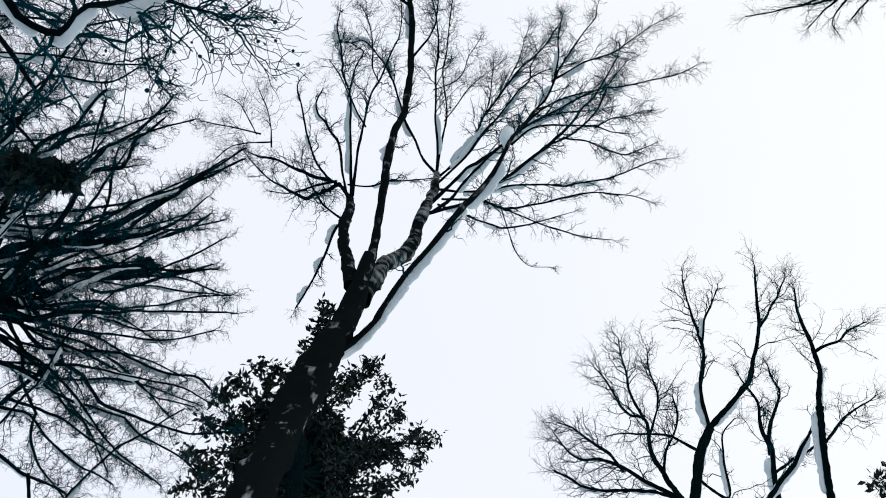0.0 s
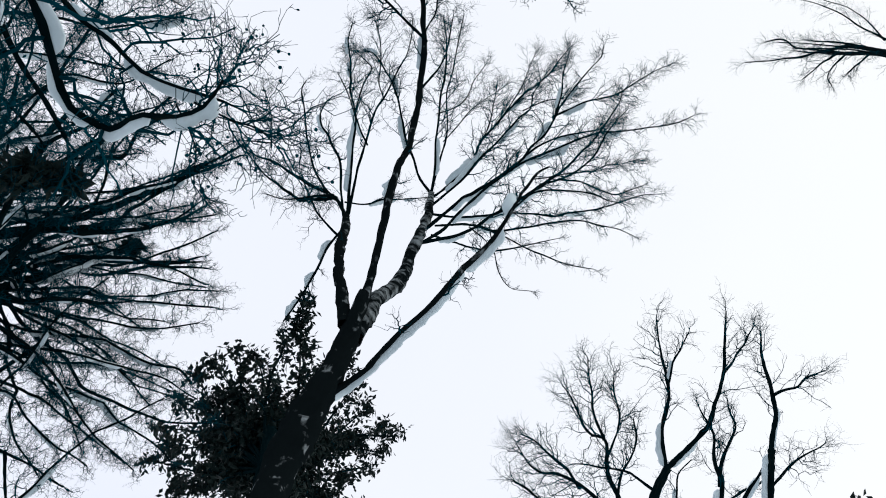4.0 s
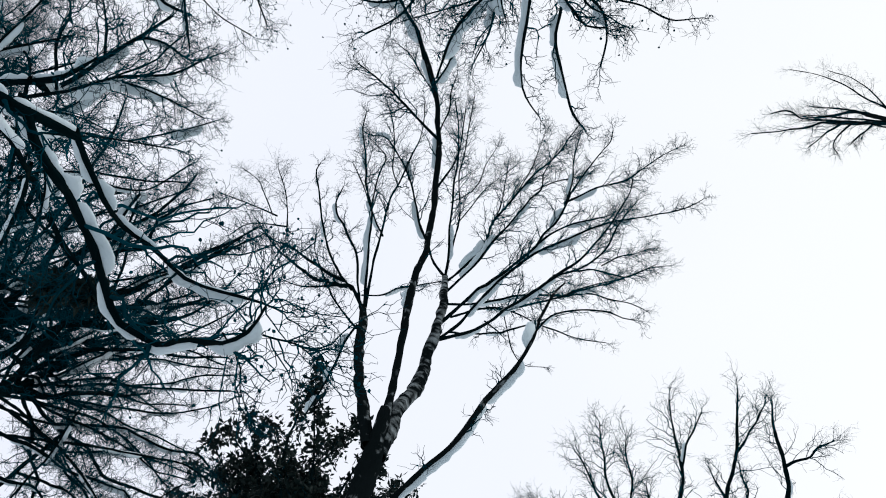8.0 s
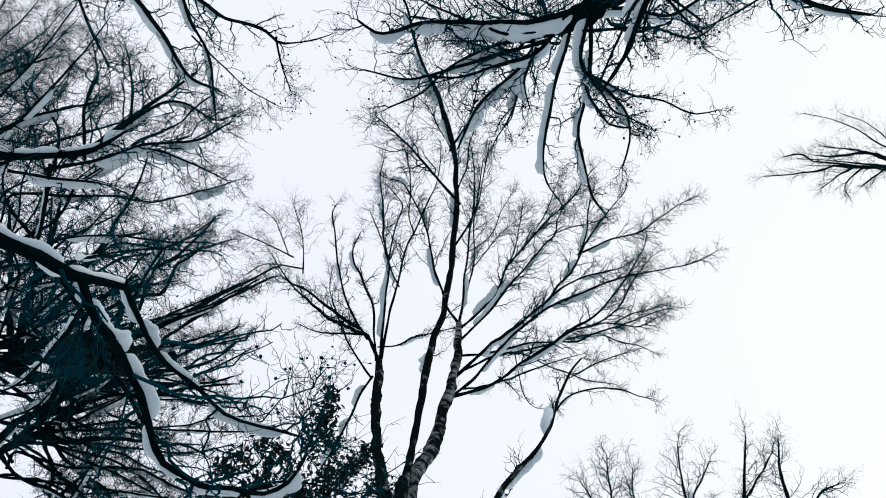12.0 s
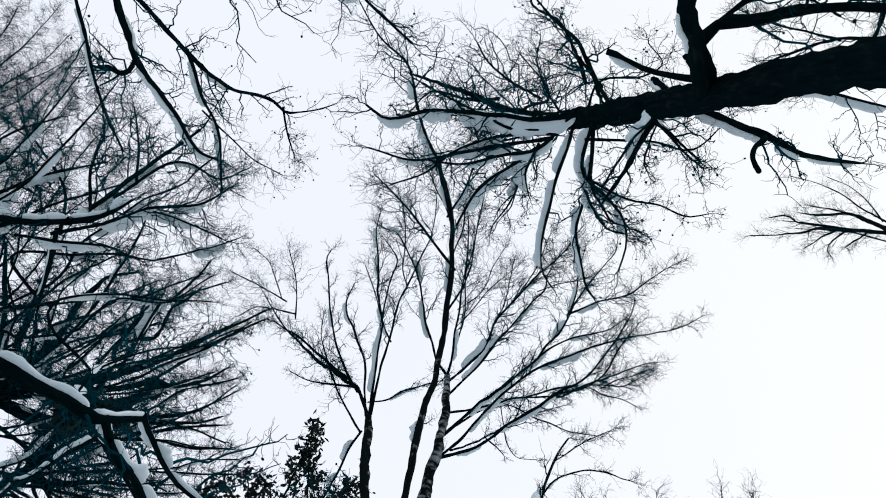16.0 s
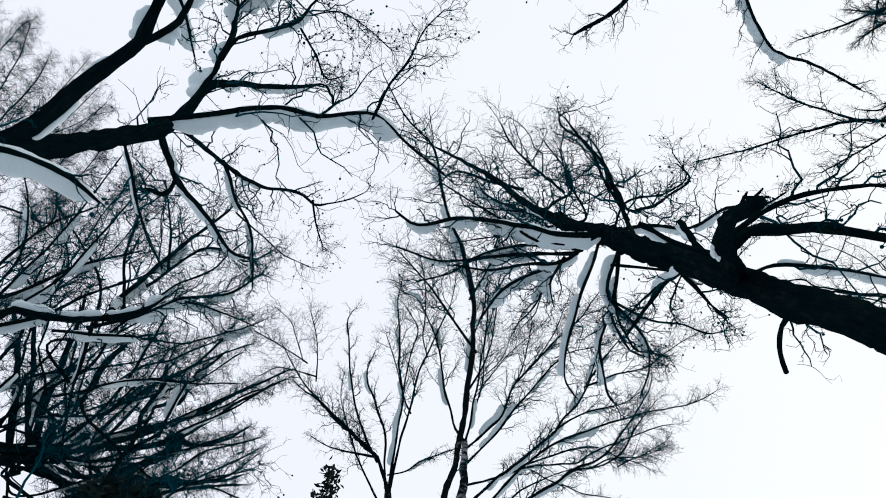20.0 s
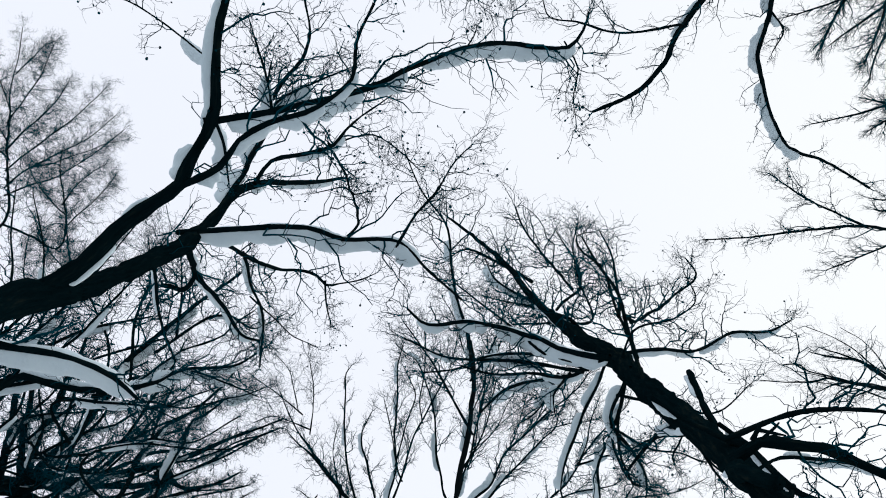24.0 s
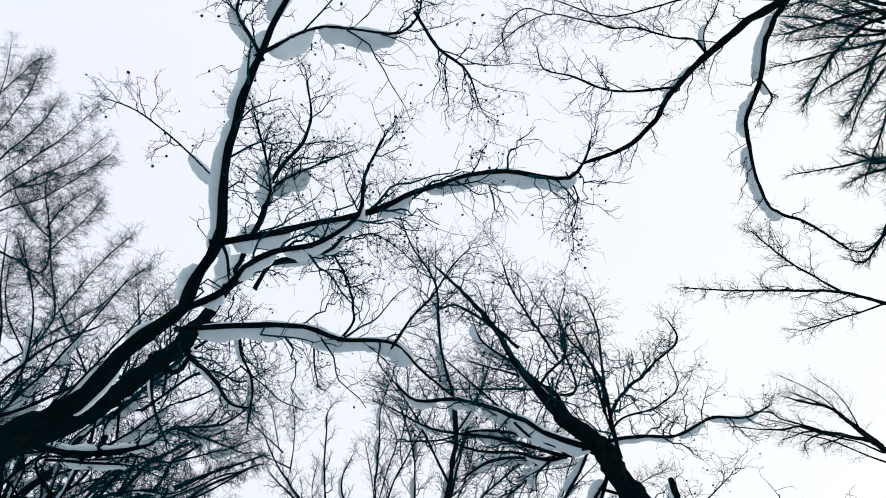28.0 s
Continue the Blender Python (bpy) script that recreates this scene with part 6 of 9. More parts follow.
limb(base, "limb", [(-6.09, -3.22, 12.09, 0.026), (-5.70, -3.11, 12.40, 0.021), (-5.21, -3.02, 12.70, 0.015), (-4.78, -2.74, 13.00, 0.008)], snow=[(0.1, 0.7, 0.071)], twigs=(12, 1.2), seed=156, dense=(6, 3), kink=1.2, crook=0.03)
limb(base, "limb", [(-5.68, -3.27, 12.37, 0.027), (-5.78, -3.69, 12.80, 0.021), (-6.47, -4.31, 13.60, 0.016), (-6.97, -4.81, 14.00, 0.009)], twigs=(17, 1.3), seed=157, dense=(6, 3), kink=1.2, crook=0.03)
limb(base, "limb", [(-5.45, -3.42, 12.80, 0.028), (-5.65, -4.08, 13.40, 0.022), (-5.68, -4.59, 14.00, 0.016), (-5.97, -5.15, 14.60, 0.009)], twigs=(17, 1.3), seed=158, dense=(6, 3), kink=1.2, crook=0.03)
limb(base, "limb", [(-8.00, -2.90, 11.40, 0.027), (-7.29, -3.50, 12.00, 0.022), (-6.92, -4.00, 12.60, 0.018), (-7.01, -4.86, 13.20, 0.014), (-7.53, -5.84, 13.80, 0.009)], snow=[(0.5, 0.7, 0.058)], twigs=(12, 1.2), seed=159, dense=(6, 3), kink=1.2, crook=0.03)
limb(base, "limb", [(-5.07, -3.90, 13.60, 0.026), (-5.17, -4.48, 14.00, 0.018), (-5.36, -5.03, 14.40, 0.009)], twigs=(14, 1.2), seed=160, dense=(6, 3), kink=1.2, crook=0.03)
limb(base, "limb", [(-5.15, -3.36, 12.66, 0.024), (-4.88, -3.49, 13.00, 0.019), (-4.21, -3.26, 13.40, 0.014), (-3.74, -2.95, 13.80, 0.009)], snow=[(0.2, 0.7, 0.083)], twigs=(14, 1.2), seed=161, dense=(6, 3), kink=1.2, crook=0.03)
limb(base, "limb", [(-5.23, -3.69, 13.26, 0.025), (-4.49, -4.20, 14.00, 0.021), (-4.03, -3.90, 14.50, 0.015), (-3.68, -4.06, 15.00, 0.010)], snow=[(0.4, 0.6, 0.054)], twigs=(14, 1.2), seed=162, dense=(6, 3), kink=1.2, crook=0.03)
limb(base, "limb", [(-8.00, -2.90, 11.40, 0.023), (-7.21, -3.59, 12.00, 0.019), (-7.18, -4.39, 12.60, 0.016), (-7.53, -5.23, 13.20, 0.013), (-7.79, -5.90, 13.80, 0.009)], twigs=(11, 1.2), seed=163, dense=(6, 3), kink=1.2, crook=0.03)

base = tree("poplar_tree", "bare tree with long bending limbs lined with snow", BARK)
limb(base, "trunk", [(8.60, -14.80, 0.00, 0.162), (8.30, -14.40, 8.00, 0.147), (7.40, -13.40, 13.00, 0.133), (4.62, -12.56, 15.80, 0.119)], seed=164)
limb(base, "limb", [(4.62, -12.56, 15.80, 0.079), (4.47, -11.96, 16.40, 0.075), (3.99, -11.51, 16.70, 0.069), (3.48, -10.85, 17.00, 0.063), (3.16, -10.21, 17.50, 0.056), (3.08, -9.41, 18.50, 0.051), (2.76, -8.93, 18.80, 0.043), (2.12, -8.53, 19.00, 0.034), (1.91, -8.41, 19.10, 0.025)], snow=[(0.45, 0.6, 0.068)], twigs=(20, 1.2), seed=165, dense=(5, 2), cones=0.06, fork=0.85, kink=1.0, reach=1.1, crook=0.02)
limb(base, "limb", [(4.62, -12.56, 15.80, 0.059), (4.58, -11.99, 16.50, 0.058), (4.54, -11.42, 16.90, 0.054), (4.69, -10.61, 17.20, 0.050), (4.77, -9.79, 17.60, 0.046), (5.14, -9.09, 17.90, 0.041), (5.84, -8.20, 18.20, 0.036), (7.08, -7.92, 18.80, 0.031), (8.37, -7.48, 19.30, 0.026)], snow=[(0.15, 0.3, 0.115), (0.32, 0.45, 0.103), (0.47, 0.72, 0.126)], twigs=(14, 1.2), seed=166, dense=(5, 2), cones=0.06, fork=0.85, kink=1.0, reach=1.1, crook=0.02)
limb(base, "limb", [(3.16, -10.21, 17.50, 0.028), (2.03, -10.00, 18.20, 0.025), (1.26, -10.21, 18.80, 0.021), (0.68, -10.33, 19.20, 0.017), (0.51, -10.75, 19.40, 0.013)], twigs=(14, 1.1), seed=167, dense=(5, 2), cones=0.06, fork=0.85, kink=1.0, reach=1.1, crook=0.02)
limb(base, "limb", [(3.48, -10.85, 17.00, 0.022), (3.37, -11.25, 17.10, 0.018), (3.57, -11.74, 17.30, 0.015), (3.64, -12.09, 17.40, 0.011)], snow=[(0.1, 0.5, 0.066)], twigs=(8, .8), seed=168, dense=(5, 2), cones=0.06, fork=0.85, kink=1.0, reach=1.1, crook=0.02)
limb(base, "limb", [(4.69, -10.61, 17.20, 0.022), (5.08, -10.29, 17.40, 0.017), (5.02, -9.89, 17.60, 0.011)], snow=[(0.1, 0.4, 0.079)], twigs=(6, .6), seed=169, dense=(5, 2), cones=0.06, fork=0.85, kink=1.0, reach=1.1, crook=0.02)
limb(base, "limb", [(4.47, -11.96, 16.40, 0.021), (2.84, -11.85, 17.40, 0.018), (1.71, -11.43, 18.00, 0.015), (0.59, -11.68, 18.60, 0.012)], twigs=(16, 1.2), seed=170, dense=(5, 2), cones=0.06, fork=0.85, kink=1.0, reach=1.1, crook=0.02)
limb(base, "limb", [(3.47, -10.88, 17.00, 0.028), (3.14, -11.11, 17.00, 0.028), (2.90, -11.08, 17.10, 0.022), (2.48, -11.13, 17.20, 0.022), (2.04, -11.18, 17.30, 0.017), (1.62, -11.13, 17.40, 0.017), (1.15, -11.37, 17.50, 0.011), (0.88, -11.67, 17.60, 0.012)], twigs=(18, 0.9), seed=970, dense=(5, 3), fork=0.9, kink=1.0, fine=0.9, crook=0.02)
limb(base, "limb", [(1.62, -11.13, 17.40, 0.017), (1.07, -11.19, 17.50, 0.011), (0.41, -11.22, 17.70, 0.012), (-0.19, -10.80, 17.80, 0.012), (-0.61, -10.26, 17.90, 0.009)], twigs=(18, 0.9), seed=971, dense=(5, 3), fork=0.9, kink=1.0, fine=0.9, crook=0.02)
limb(base, "limb", [(0.41, -11.22, 17.70, 0.012), (-0.04, -11.27, 17.80, 0.012), (-0.40, -10.72, 17.90, 0.012), (-0.27, -10.36, 18.00, 0.009)], twigs=(14, 0.8), seed=972, dense=(5, 3), fork=0.9, kink=1.0, fine=0.9, crook=0.02)

base = tree("poplar_tree", "bare tree with thin outstretched branches and fine twigs", BARK)
limb(base, "trunk", [(13.60, -6.20, 0.00, 0.044), (13.20, -6.20, 8.00, 0.041), (11.00, -6.40, 14.60, 0.037), (9.20, -6.60, 16.20, 0.034)], seed=171)
limb(base, "limb", [(9.20, -6.60, 16.20, 0.039), (7.93, -6.67, 16.70, 0.034), (7.26, -6.70, 17.15, 0.029), (6.64, -6.46, 18.00, 0.024), (6.07, -6.07, 19.50, 0.020), (5.42, -5.74, 21.00, 0.014)], twigs=(22, 1.3), seed=172, fork=0.6, kink=1.0, fine=0.9)
limb(base, "limb", [(7.26, -6.70, 17.15, 0.029), (6.50, -7.06, 18.00, 0.021), (5.95, -7.53, 19.00, 0.013)], twigs=(18, 1.2), seed=173, fork=0.6, kink=1.0, fine=0.9)
limb(base, "limb", [(7.93, -6.67, 16.70, 0.022), (7.64, -6.19, 17.40, 0.018), (7.08, -5.65, 18.00, 0.012)], twigs=(14, 1.0), seed=174, fork=0.6, kink=1.0, fine=0.9)

base = tree("birch_tree", "tall slender birch with a narrow bare crown", BIRCH)
limb(base, "trunk", [(12.04, -2.30, 0.00, 0.160), (11.84, -2.30, 10.00, 0.120), (11.54, -2.32, 18.00, 0.085), (11.14, -2.52, 21.00, 0.060)], seed=175)
limb(base, "limb", [(11.14, -2.52, 21.00, 0.062), (10.42, -2.54, 21.00, 0.048), (9.89, -2.54, 21.00, 0.041), (9.48, -2.57, 21.00, 0.034), (9.20, -2.60, 21.00, 0.028), (8.75, -2.52, 20.90, 0.027), (8.29, -2.48, 20.80, 0.020), (7.89, -2.43, 20.80, 0.014), (7.34, -2.41, 20.80, 0.014)], twigs=(18, 0.91), seed=721, dense=(5, 3), crook=0.05, reach=0.9, fork=0.6, kink=0.8, fine=0.5)
limb(base, "limb", [(9.89, -2.56, 21.00, 0.028), (9.40, -2.63, 21.00, 0.028), (8.99, -2.68, 21.00, 0.021), (8.64, -2.73, 21.00, 0.021), (8.38, -2.87, 20.90, 0.021), (8.06, -2.91, 20.80, 0.020), (7.79, -2.86, 20.80, 0.014)], twigs=(12, 0.78), seed=722, dense=(5, 3), crook=0.05, reach=0.9, fork=0.6, kink=0.8, fine=0.5)
limb(base, "limb", [(11.14, -2.52, 21.00, 0.055), (10.84, -2.77, 22.00, 0.051), (10.62, -2.85, 22.40, 0.037), (10.23, -2.78, 22.80, 0.030), (9.88, -2.78, 23.00, 0.023), (9.57, -2.82, 23.00, 0.015)], twigs=(14, 0.91), seed=723, dense=(5, 3), crook=0.05, reach=0.9, fork=0.6, kink=0.8, fine=0.5)
limb(base, "limb", [(10.84, -2.77, 22.00, 0.029), (10.43, -2.91, 22.20, 0.022), (10.17, -2.95, 22.40, 0.022), (9.67, -3.04, 22.60, 0.015)], twigs=(12, 0.91), seed=724, dense=(5, 3), crook=0.05, reach=0.9, fork=0.6, kink=0.8, fine=0.5)
limb(base, "limb", [(9.62, -2.57, 21.00, 0.028), (9.46, -2.40, 21.20, 0.021), (9.24, -2.21, 21.30, 0.014), (9.07, -2.03, 21.50, 0.014)], twigs=(9, 0.78), seed=725, dense=(5, 3), crook=0.05, reach=0.9, fork=0.6, kink=0.8, fine=0.5)
limb(base, "limb", [(9.83, -2.54, 21.00, 0.028), (9.67, -2.30, 21.20, 0.021), (9.60, -2.04, 21.30, 0.014), (9.79, -1.82, 21.50, 0.014)], twigs=(9, 0.78), seed=726, dense=(5, 3), crook=0.05, reach=0.9, fork=0.6, kink=0.8, fine=0.5)
limb(base, "limb", [(10.42, -2.54, 21.00, 0.028), (10.16, -2.26, 21.20, 0.021), (10.07, -2.07, 21.40, 0.014)], twigs=(8, 0.78), seed=727, dense=(5, 3), crook=0.05, reach=0.9, fork=0.6, kink=0.8, fine=0.5)
limb(base, "limb", [(11.36, -2.50, 20.90, 0.025), (10.60, -2.87, 20.80, 0.024), (9.98, -3.22, 20.80, 0.020), (9.38, -3.56, 20.80, 0.015), (8.81, -3.77, 20.80, 0.010), (8.30, -3.89, 20.90, 0.010)], twigs=(26, 0.68), seed=862, dense=(4, 3), low=0.2, fork=0.8, kink=0.7, fine=0.4, crook=0.05)
limb(base, "limb", [(11.41, -2.29, 20.90, 0.025), (10.25, -2.61, 20.60, 0.019), (9.43, -2.69, 20.50, 0.019), (8.67, -2.77, 20.50, 0.014), (7.99, -2.82, 20.50, 0.010)], twigs=(24, 0.60), seed=863, dense=(4, 3), low=0.2, fork=0.8, kink=0.7, fine=0.4, crook=0.05)
limb(base, "limb", [(11.51, -2.13, 20.50, 0.024), (10.43, -2.39, 20.30, 0.019), (9.65, -2.58, 20.30, 0.019), (8.90, -2.64, 20.30, 0.014), (8.23, -2.66, 20.30, 0.009)], twigs=(22, 0.60), seed=864, dense=(4, 3), low=0.2, fork=0.8, kink=0.7, fine=0.4, crook=0.05)
limb(base, "limb", [(10.60, -2.87, 20.80, 0.020), (10.30, -3.32, 21.00, 0.015), (9.94, -3.66, 21.20, 0.010), (9.46, -3.87, 21.40, 0.010)], twigs=(22, 0.60), seed=866, dense=(4, 3), low=0.2, fork=0.8, kink=0.7, fine=0.4, crook=0.05)

base = tree("birch_tree", "distant birch with a dense crown of fine drooping twigs", BIRCH)
limb(base, "trunk", [(-16.50, -2.60, 0.00, 0.120), (-15.60, -3.20, 10.00, 0.105), (-14.40, -4.20, 17.00, 0.085), (-13.10, -4.60, 20.50, 0.062), (-12.60, -5.00, 21.60, 0.050)], seed=182)
limb(base, "limb", [(-12.33, -3.68, 21.20, 0.035), (-12.04, -4.13, 21.40, 0.036), (-12.24, -5.09, 21.80, 0.032), (-12.53, -5.93, 22.20, 0.027), (-12.76, -6.79, 22.60, 0.022), (-12.89, -7.54, 23.00, 0.017), (-12.91, -8.31, 23.30, 0.012), (-12.96, -9.08, 23.50, 0.012)], twigs=(67, 0.80), seed=842, dense=(6, 5), low=0.12, fork=1.15, kink=1.0, fine=0.7, crook=0.05, lift=0.16)
limb(base, "limb", [(-12.27, -4.95, 21.80, 0.026), (-11.93, -5.34, 21.90, 0.021), (-11.42, -5.69, 22.00, 0.021), (-10.95, -6.08, 22.20, 0.016), (-10.36, -6.51, 22.30, 0.011), (-9.85, -7.05, 22.40, 0.011)], twigs=(62, 0.85), seed=843, dense=(6, 5), low=0.12, fork=1.15, kink=1.0, fine=0.7, crook=0.05, lift=0.16)
limb(base, "limb", [(-12.38, -5.36, 22.00, 0.027), (-11.99, -5.82, 22.10, 0.021), (-11.53, -6.27, 22.30, 0.022), (-11.06, -6.77, 22.50, 0.017), (-10.61, -7.27, 22.60, 0.011), (-10.31, -7.76, 22.80, 0.011)], twigs=(62, 0.85), seed=844, dense=(6, 5), low=0.12, fork=1.15, kink=1.0, fine=0.7, crook=0.05, lift=0.16)
limb(base, "limb", [(-12.53, -5.85, 22.20, 0.022), (-12.24, -6.33, 22.40, 0.022), (-11.87, -6.74, 22.50, 0.017), (-11.50, -7.26, 22.60, 0.017), (-11.30, -7.79, 22.80, 0.011)], twigs=(62, 0.85), seed=845, dense=(6, 5), low=0.12, fork=1.15, kink=1.0, fine=0.7, crook=0.05, lift=0.16)
limb(base, "limb", [(-12.69, -6.57, 22.50, 0.022), (-12.47, -7.05, 22.70, 0.017), (-12.24, -7.61, 22.90, 0.017), (-12.07, -8.21, 23.10, 0.011), (-11.94, -8.72, 23.20, 0.012)], twigs=(62, 0.85), seed=846, dense=(6, 5), low=0.12, fork=1.15, kink=1.0, fine=0.7, crook=0.05, lift=0.16)
limb(base, "limb", [(-12.79, -6.94, 22.70, 0.017), (-13.13, -7.50, 22.90, 0.017), (-13.46, -8.07, 23.00, 0.011), (-13.69, -8.66, 23.20, 0.012)], twigs=(48, 0.80), seed=847, dense=(6, 5), low=0.12, fork=1.15, kink=1.0, fine=0.7, crook=0.05, lift=0.16)
limb(base, "limb", [(-12.79, -7.85, 23.00, 0.017), (-12.53, -8.27, 23.20, 0.012), (-12.28, -8.70, 23.40, 0.012), (-12.03, -8.86, 23.50, 0.009)], twigs=(45, 0.70), seed=848, dense=(6, 5), low=0.12, fork=1.15, kink=1.0, fine=0.7, crook=0.05, lift=0.16)
limb(base, "limb", [(-12.20, -4.74, 21.70, 0.021), (-11.72, -5.01, 21.80, 0.021), (-11.13, -5.29, 21.90, 0.016), (-10.55, -5.72, 22.00, 0.016), (-10.08, -6.19, 22.20, 0.011), (-9.59, -6.69, 22.30, 0.011)], twigs=(62, 0.80), seed=849, dense=(6, 5), low=0.12, fork=1.15, kink=1.0, fine=0.7, crook=0.05, lift=0.16)
limb(base, "limb", [(-11.70, -5.50, 22.00, 0.016), (-11.12, -5.66, 22.00, 0.016), (-10.56, -5.99, 22.00, 0.011), (-9.97, -6.30, 22.10, 0.011), (-9.54, -6.43, 22.10, 0.008)], twigs=(48, 0.70), seed=850, dense=(6, 5), low=0.12, fork=1.15, kink=1.0, fine=0.7, crook=0.05, lift=0.16)
limb(base, "limb", [(-12.59, -6.07, 22.30, 0.022), (-12.99, -6.54, 22.40, 0.016), (-13.42, -7.01, 22.60, 0.011)], twigs=(48, 0.80), seed=851, dense=(6, 5), low=0.12, fork=1.15, kink=1.0, fine=0.7, crook=0.05, lift=0.16)
limb(base, "limb", [(-12.43, -5.64, 22.10, 0.021), (-12.93, -5.95, 22.20, 0.016), (-13.43, -6.34, 22.40, 0.011)], twigs=(48, 0.80), seed=852, dense=(6, 5), low=0.12, fork=1.15, kink=1.0, fine=0.7, crook=0.05, lift=0.16)
limb(base, "limb", [(-11.92, -4.02, 21.20, 0.030), (-11.10, -3.85, 21.00, 0.025), (-10.37, -3.68, 20.80, 0.025), (-10.31, -4.23, 21.00, 0.025), (-10.56, -4.89, 21.30, 0.020), (-10.85, -5.55, 21.60, 0.016), (-10.95, -6.04, 21.90, 0.011)], twigs=(70, 0.80), seed=853, dense=(6, 5), low=0.12, fork=1.15, kink=1.0, fine=0.7, crook=0.05, lift=0.16)
limb(base, "limb", [(-10.31, -4.23, 21.00, 0.020), (-9.98, -4.68, 21.20, 0.015), (-9.66, -5.06, 21.40, 0.015), (-9.42, -5.58, 21.60, 0.010)], twigs=(54, 0.80), seed=854, dense=(6, 5), low=0.12, fork=1.15, kink=1.0, fine=0.7, crook=0.05, lift=0.16)
limb(base, "limb", [(-10.51, -4.76, 21.20, 0.020), (-10.31, -5.20, 21.40, 0.015), (-10.02, -5.58, 21.50, 0.010), (-9.70, -5.83, 21.70, 0.010)], twigs=(54, 0.75), seed=855, dense=(6, 5), low=0.12, fork=1.15, kink=1.0, fine=0.7, crook=0.05, lift=0.16)
limb(base, "limb", [(-10.46, -4.48, 21.20, 0.020), (-11.00, -4.83, 21.40, 0.015), (-11.45, -5.20, 21.60, 0.010), (-11.70, -5.60, 21.70, 0.010)], twigs=(54, 0.80), seed=856, dense=(6, 5), low=0.12, fork=1.15, kink=1.0, fine=0.7, crook=0.05, lift=0.16)
limb(base, "limb", [(-10.96, -1.36, 20.60, 0.030), (-10.32, -1.90, 20.60, 0.024), (-9.94, -2.65, 20.70, 0.024), (-10.20, -3.41, 21.00, 0.020), (-10.46, -4.11, 21.30, 0.015), (-10.57, -4.58, 21.50, 0.010)], twigs=(67, 0.80), seed=857, dense=(6, 5), low=0.12, fork=1.15, kink=1.0, fine=0.7, crook=0.05, lift=0.16)
limb(base, "limb", [(-9.94, -2.65, 20.70, 0.019), (-9.61, -3.23, 20.90, 0.020), (-9.23, -3.85, 21.00, 0.015), (-8.87, -4.38, 21.20, 0.015), (-8.50, -4.85, 21.40, 0.010)], twigs=(59, 0.80), seed=858, dense=(6, 5), low=0.12, fork=1.15, kink=1.0, fine=0.7, crook=0.05, lift=0.16)
limb(base, "limb", [(-10.20, -2.06, 20.60, 0.019), (-9.57, -2.54, 20.80, 0.020), (-8.94, -3.03, 21.00, 0.015), (-8.45, -3.65, 21.20, 0.015), (-7.97, -4.15, 21.30, 0.010)], twigs=(59, 0.80), seed=859, dense=(6, 5), low=0.12, fork=1.15, kink=1.0, fine=0.7, crook=0.05, lift=0.16)
limb(base, "limb", [(-10.09, -3.02, 20.90, 0.020), (-10.70, -3.46, 21.10, 0.015), (-11.12, -3.94, 21.30, 0.015), (-11.39, -4.30, 21.50, 0.010)], twigs=(54, 0.80), seed=860, dense=(6, 5), low=0.12, fork=1.15, kink=1.0, fine=0.7, crook=0.05, lift=0.16)
limb(base, "limb", [(-10.58, -1.71, 20.60, 0.019), (-11.01, -2.32, 20.80, 0.020), (-11.30, -2.95, 21.00, 0.015), (-11.38, -3.62, 21.20, 0.010)], twigs=(54, 0.80), seed=861, dense=(6, 5), low=0.12, fork=1.15, kink=1.0, fine=0.7, crook=0.05, lift=0.16)

base = tree("birch_tree", "distant bare tree with a dense fan of thin twigs", BIRCH)
limb(base, "trunk", [(14.50, -16.00, 0.00, 0.163), (13.50, -15.40, 12.00, 0.148), (12.50, -14.60, 18.00, 0.133), (9.03, -13.05, 20.00, 0.118)], seed=193)
limb(base, "limb", [(9.03, -13.05, 20.00, 0.054), (8.58, -12.86, 21.00, 0.044), (8.40, -12.26, 22.00, 0.033), (8.41, -11.15, 23.00, 0.020)], twigs=(38, 1.4), seed=194, crook=0.03, dense=(6, 3), reach=0.9, fork=0.55, kink=0.7, fine=1.2)
limb(base, "limb", [(9.03, -13.05, 20.00, 0.054), (8.51, -13.12, 21.00, 0.044), (7.95, -12.89, 22.00, 0.033), (7.43, -12.65, 23.00, 0.020)], twigs=(38, 1.4), seed=195, crook=0.03, dense=(6, 3), reach=0.9, fork=0.55, kink=0.7, fine=1.2)
limb(base, "limb", [(9.03, -13.05, 20.00, 0.054), (8.98, -12.39, 21.00, 0.044), (9.32, -11.55, 22.00, 0.033), (9.61, -10.74, 23.00, 0.020)], twigs=(35, 1.4), seed=196, crook=0.03, dense=(6, 3), reach=0.9, fork=0.55, kink=0.7, fine=1.2)
limb(base, "limb", [(9.03, -13.05, 20.00, 0.054), (8.32, -13.35, 21.00, 0.044), (7.65, -13.55, 22.00, 0.032), (7.25, -13.29, 22.60, 0.019)], twigs=(32, 1.3), seed=197, crook=0.03, dense=(6, 3), reach=0.9, fork=0.55, kink=0.7, fine=1.2)
limb(base, "limb", [(9.53, -13.27, 19.71, 0.045), (9.35, -12.85, 20.00, 0.038), (9.59, -11.67, 21.00, 0.033), (10.04, -10.50, 22.00, 0.027), (10.36, -9.17, 22.80, 0.020)], twigs=(32, 1.3), seed=198, crook=0.03, dense=(6, 3), reach=0.9, fork=0.55, kink=0.7, fine=1.2)
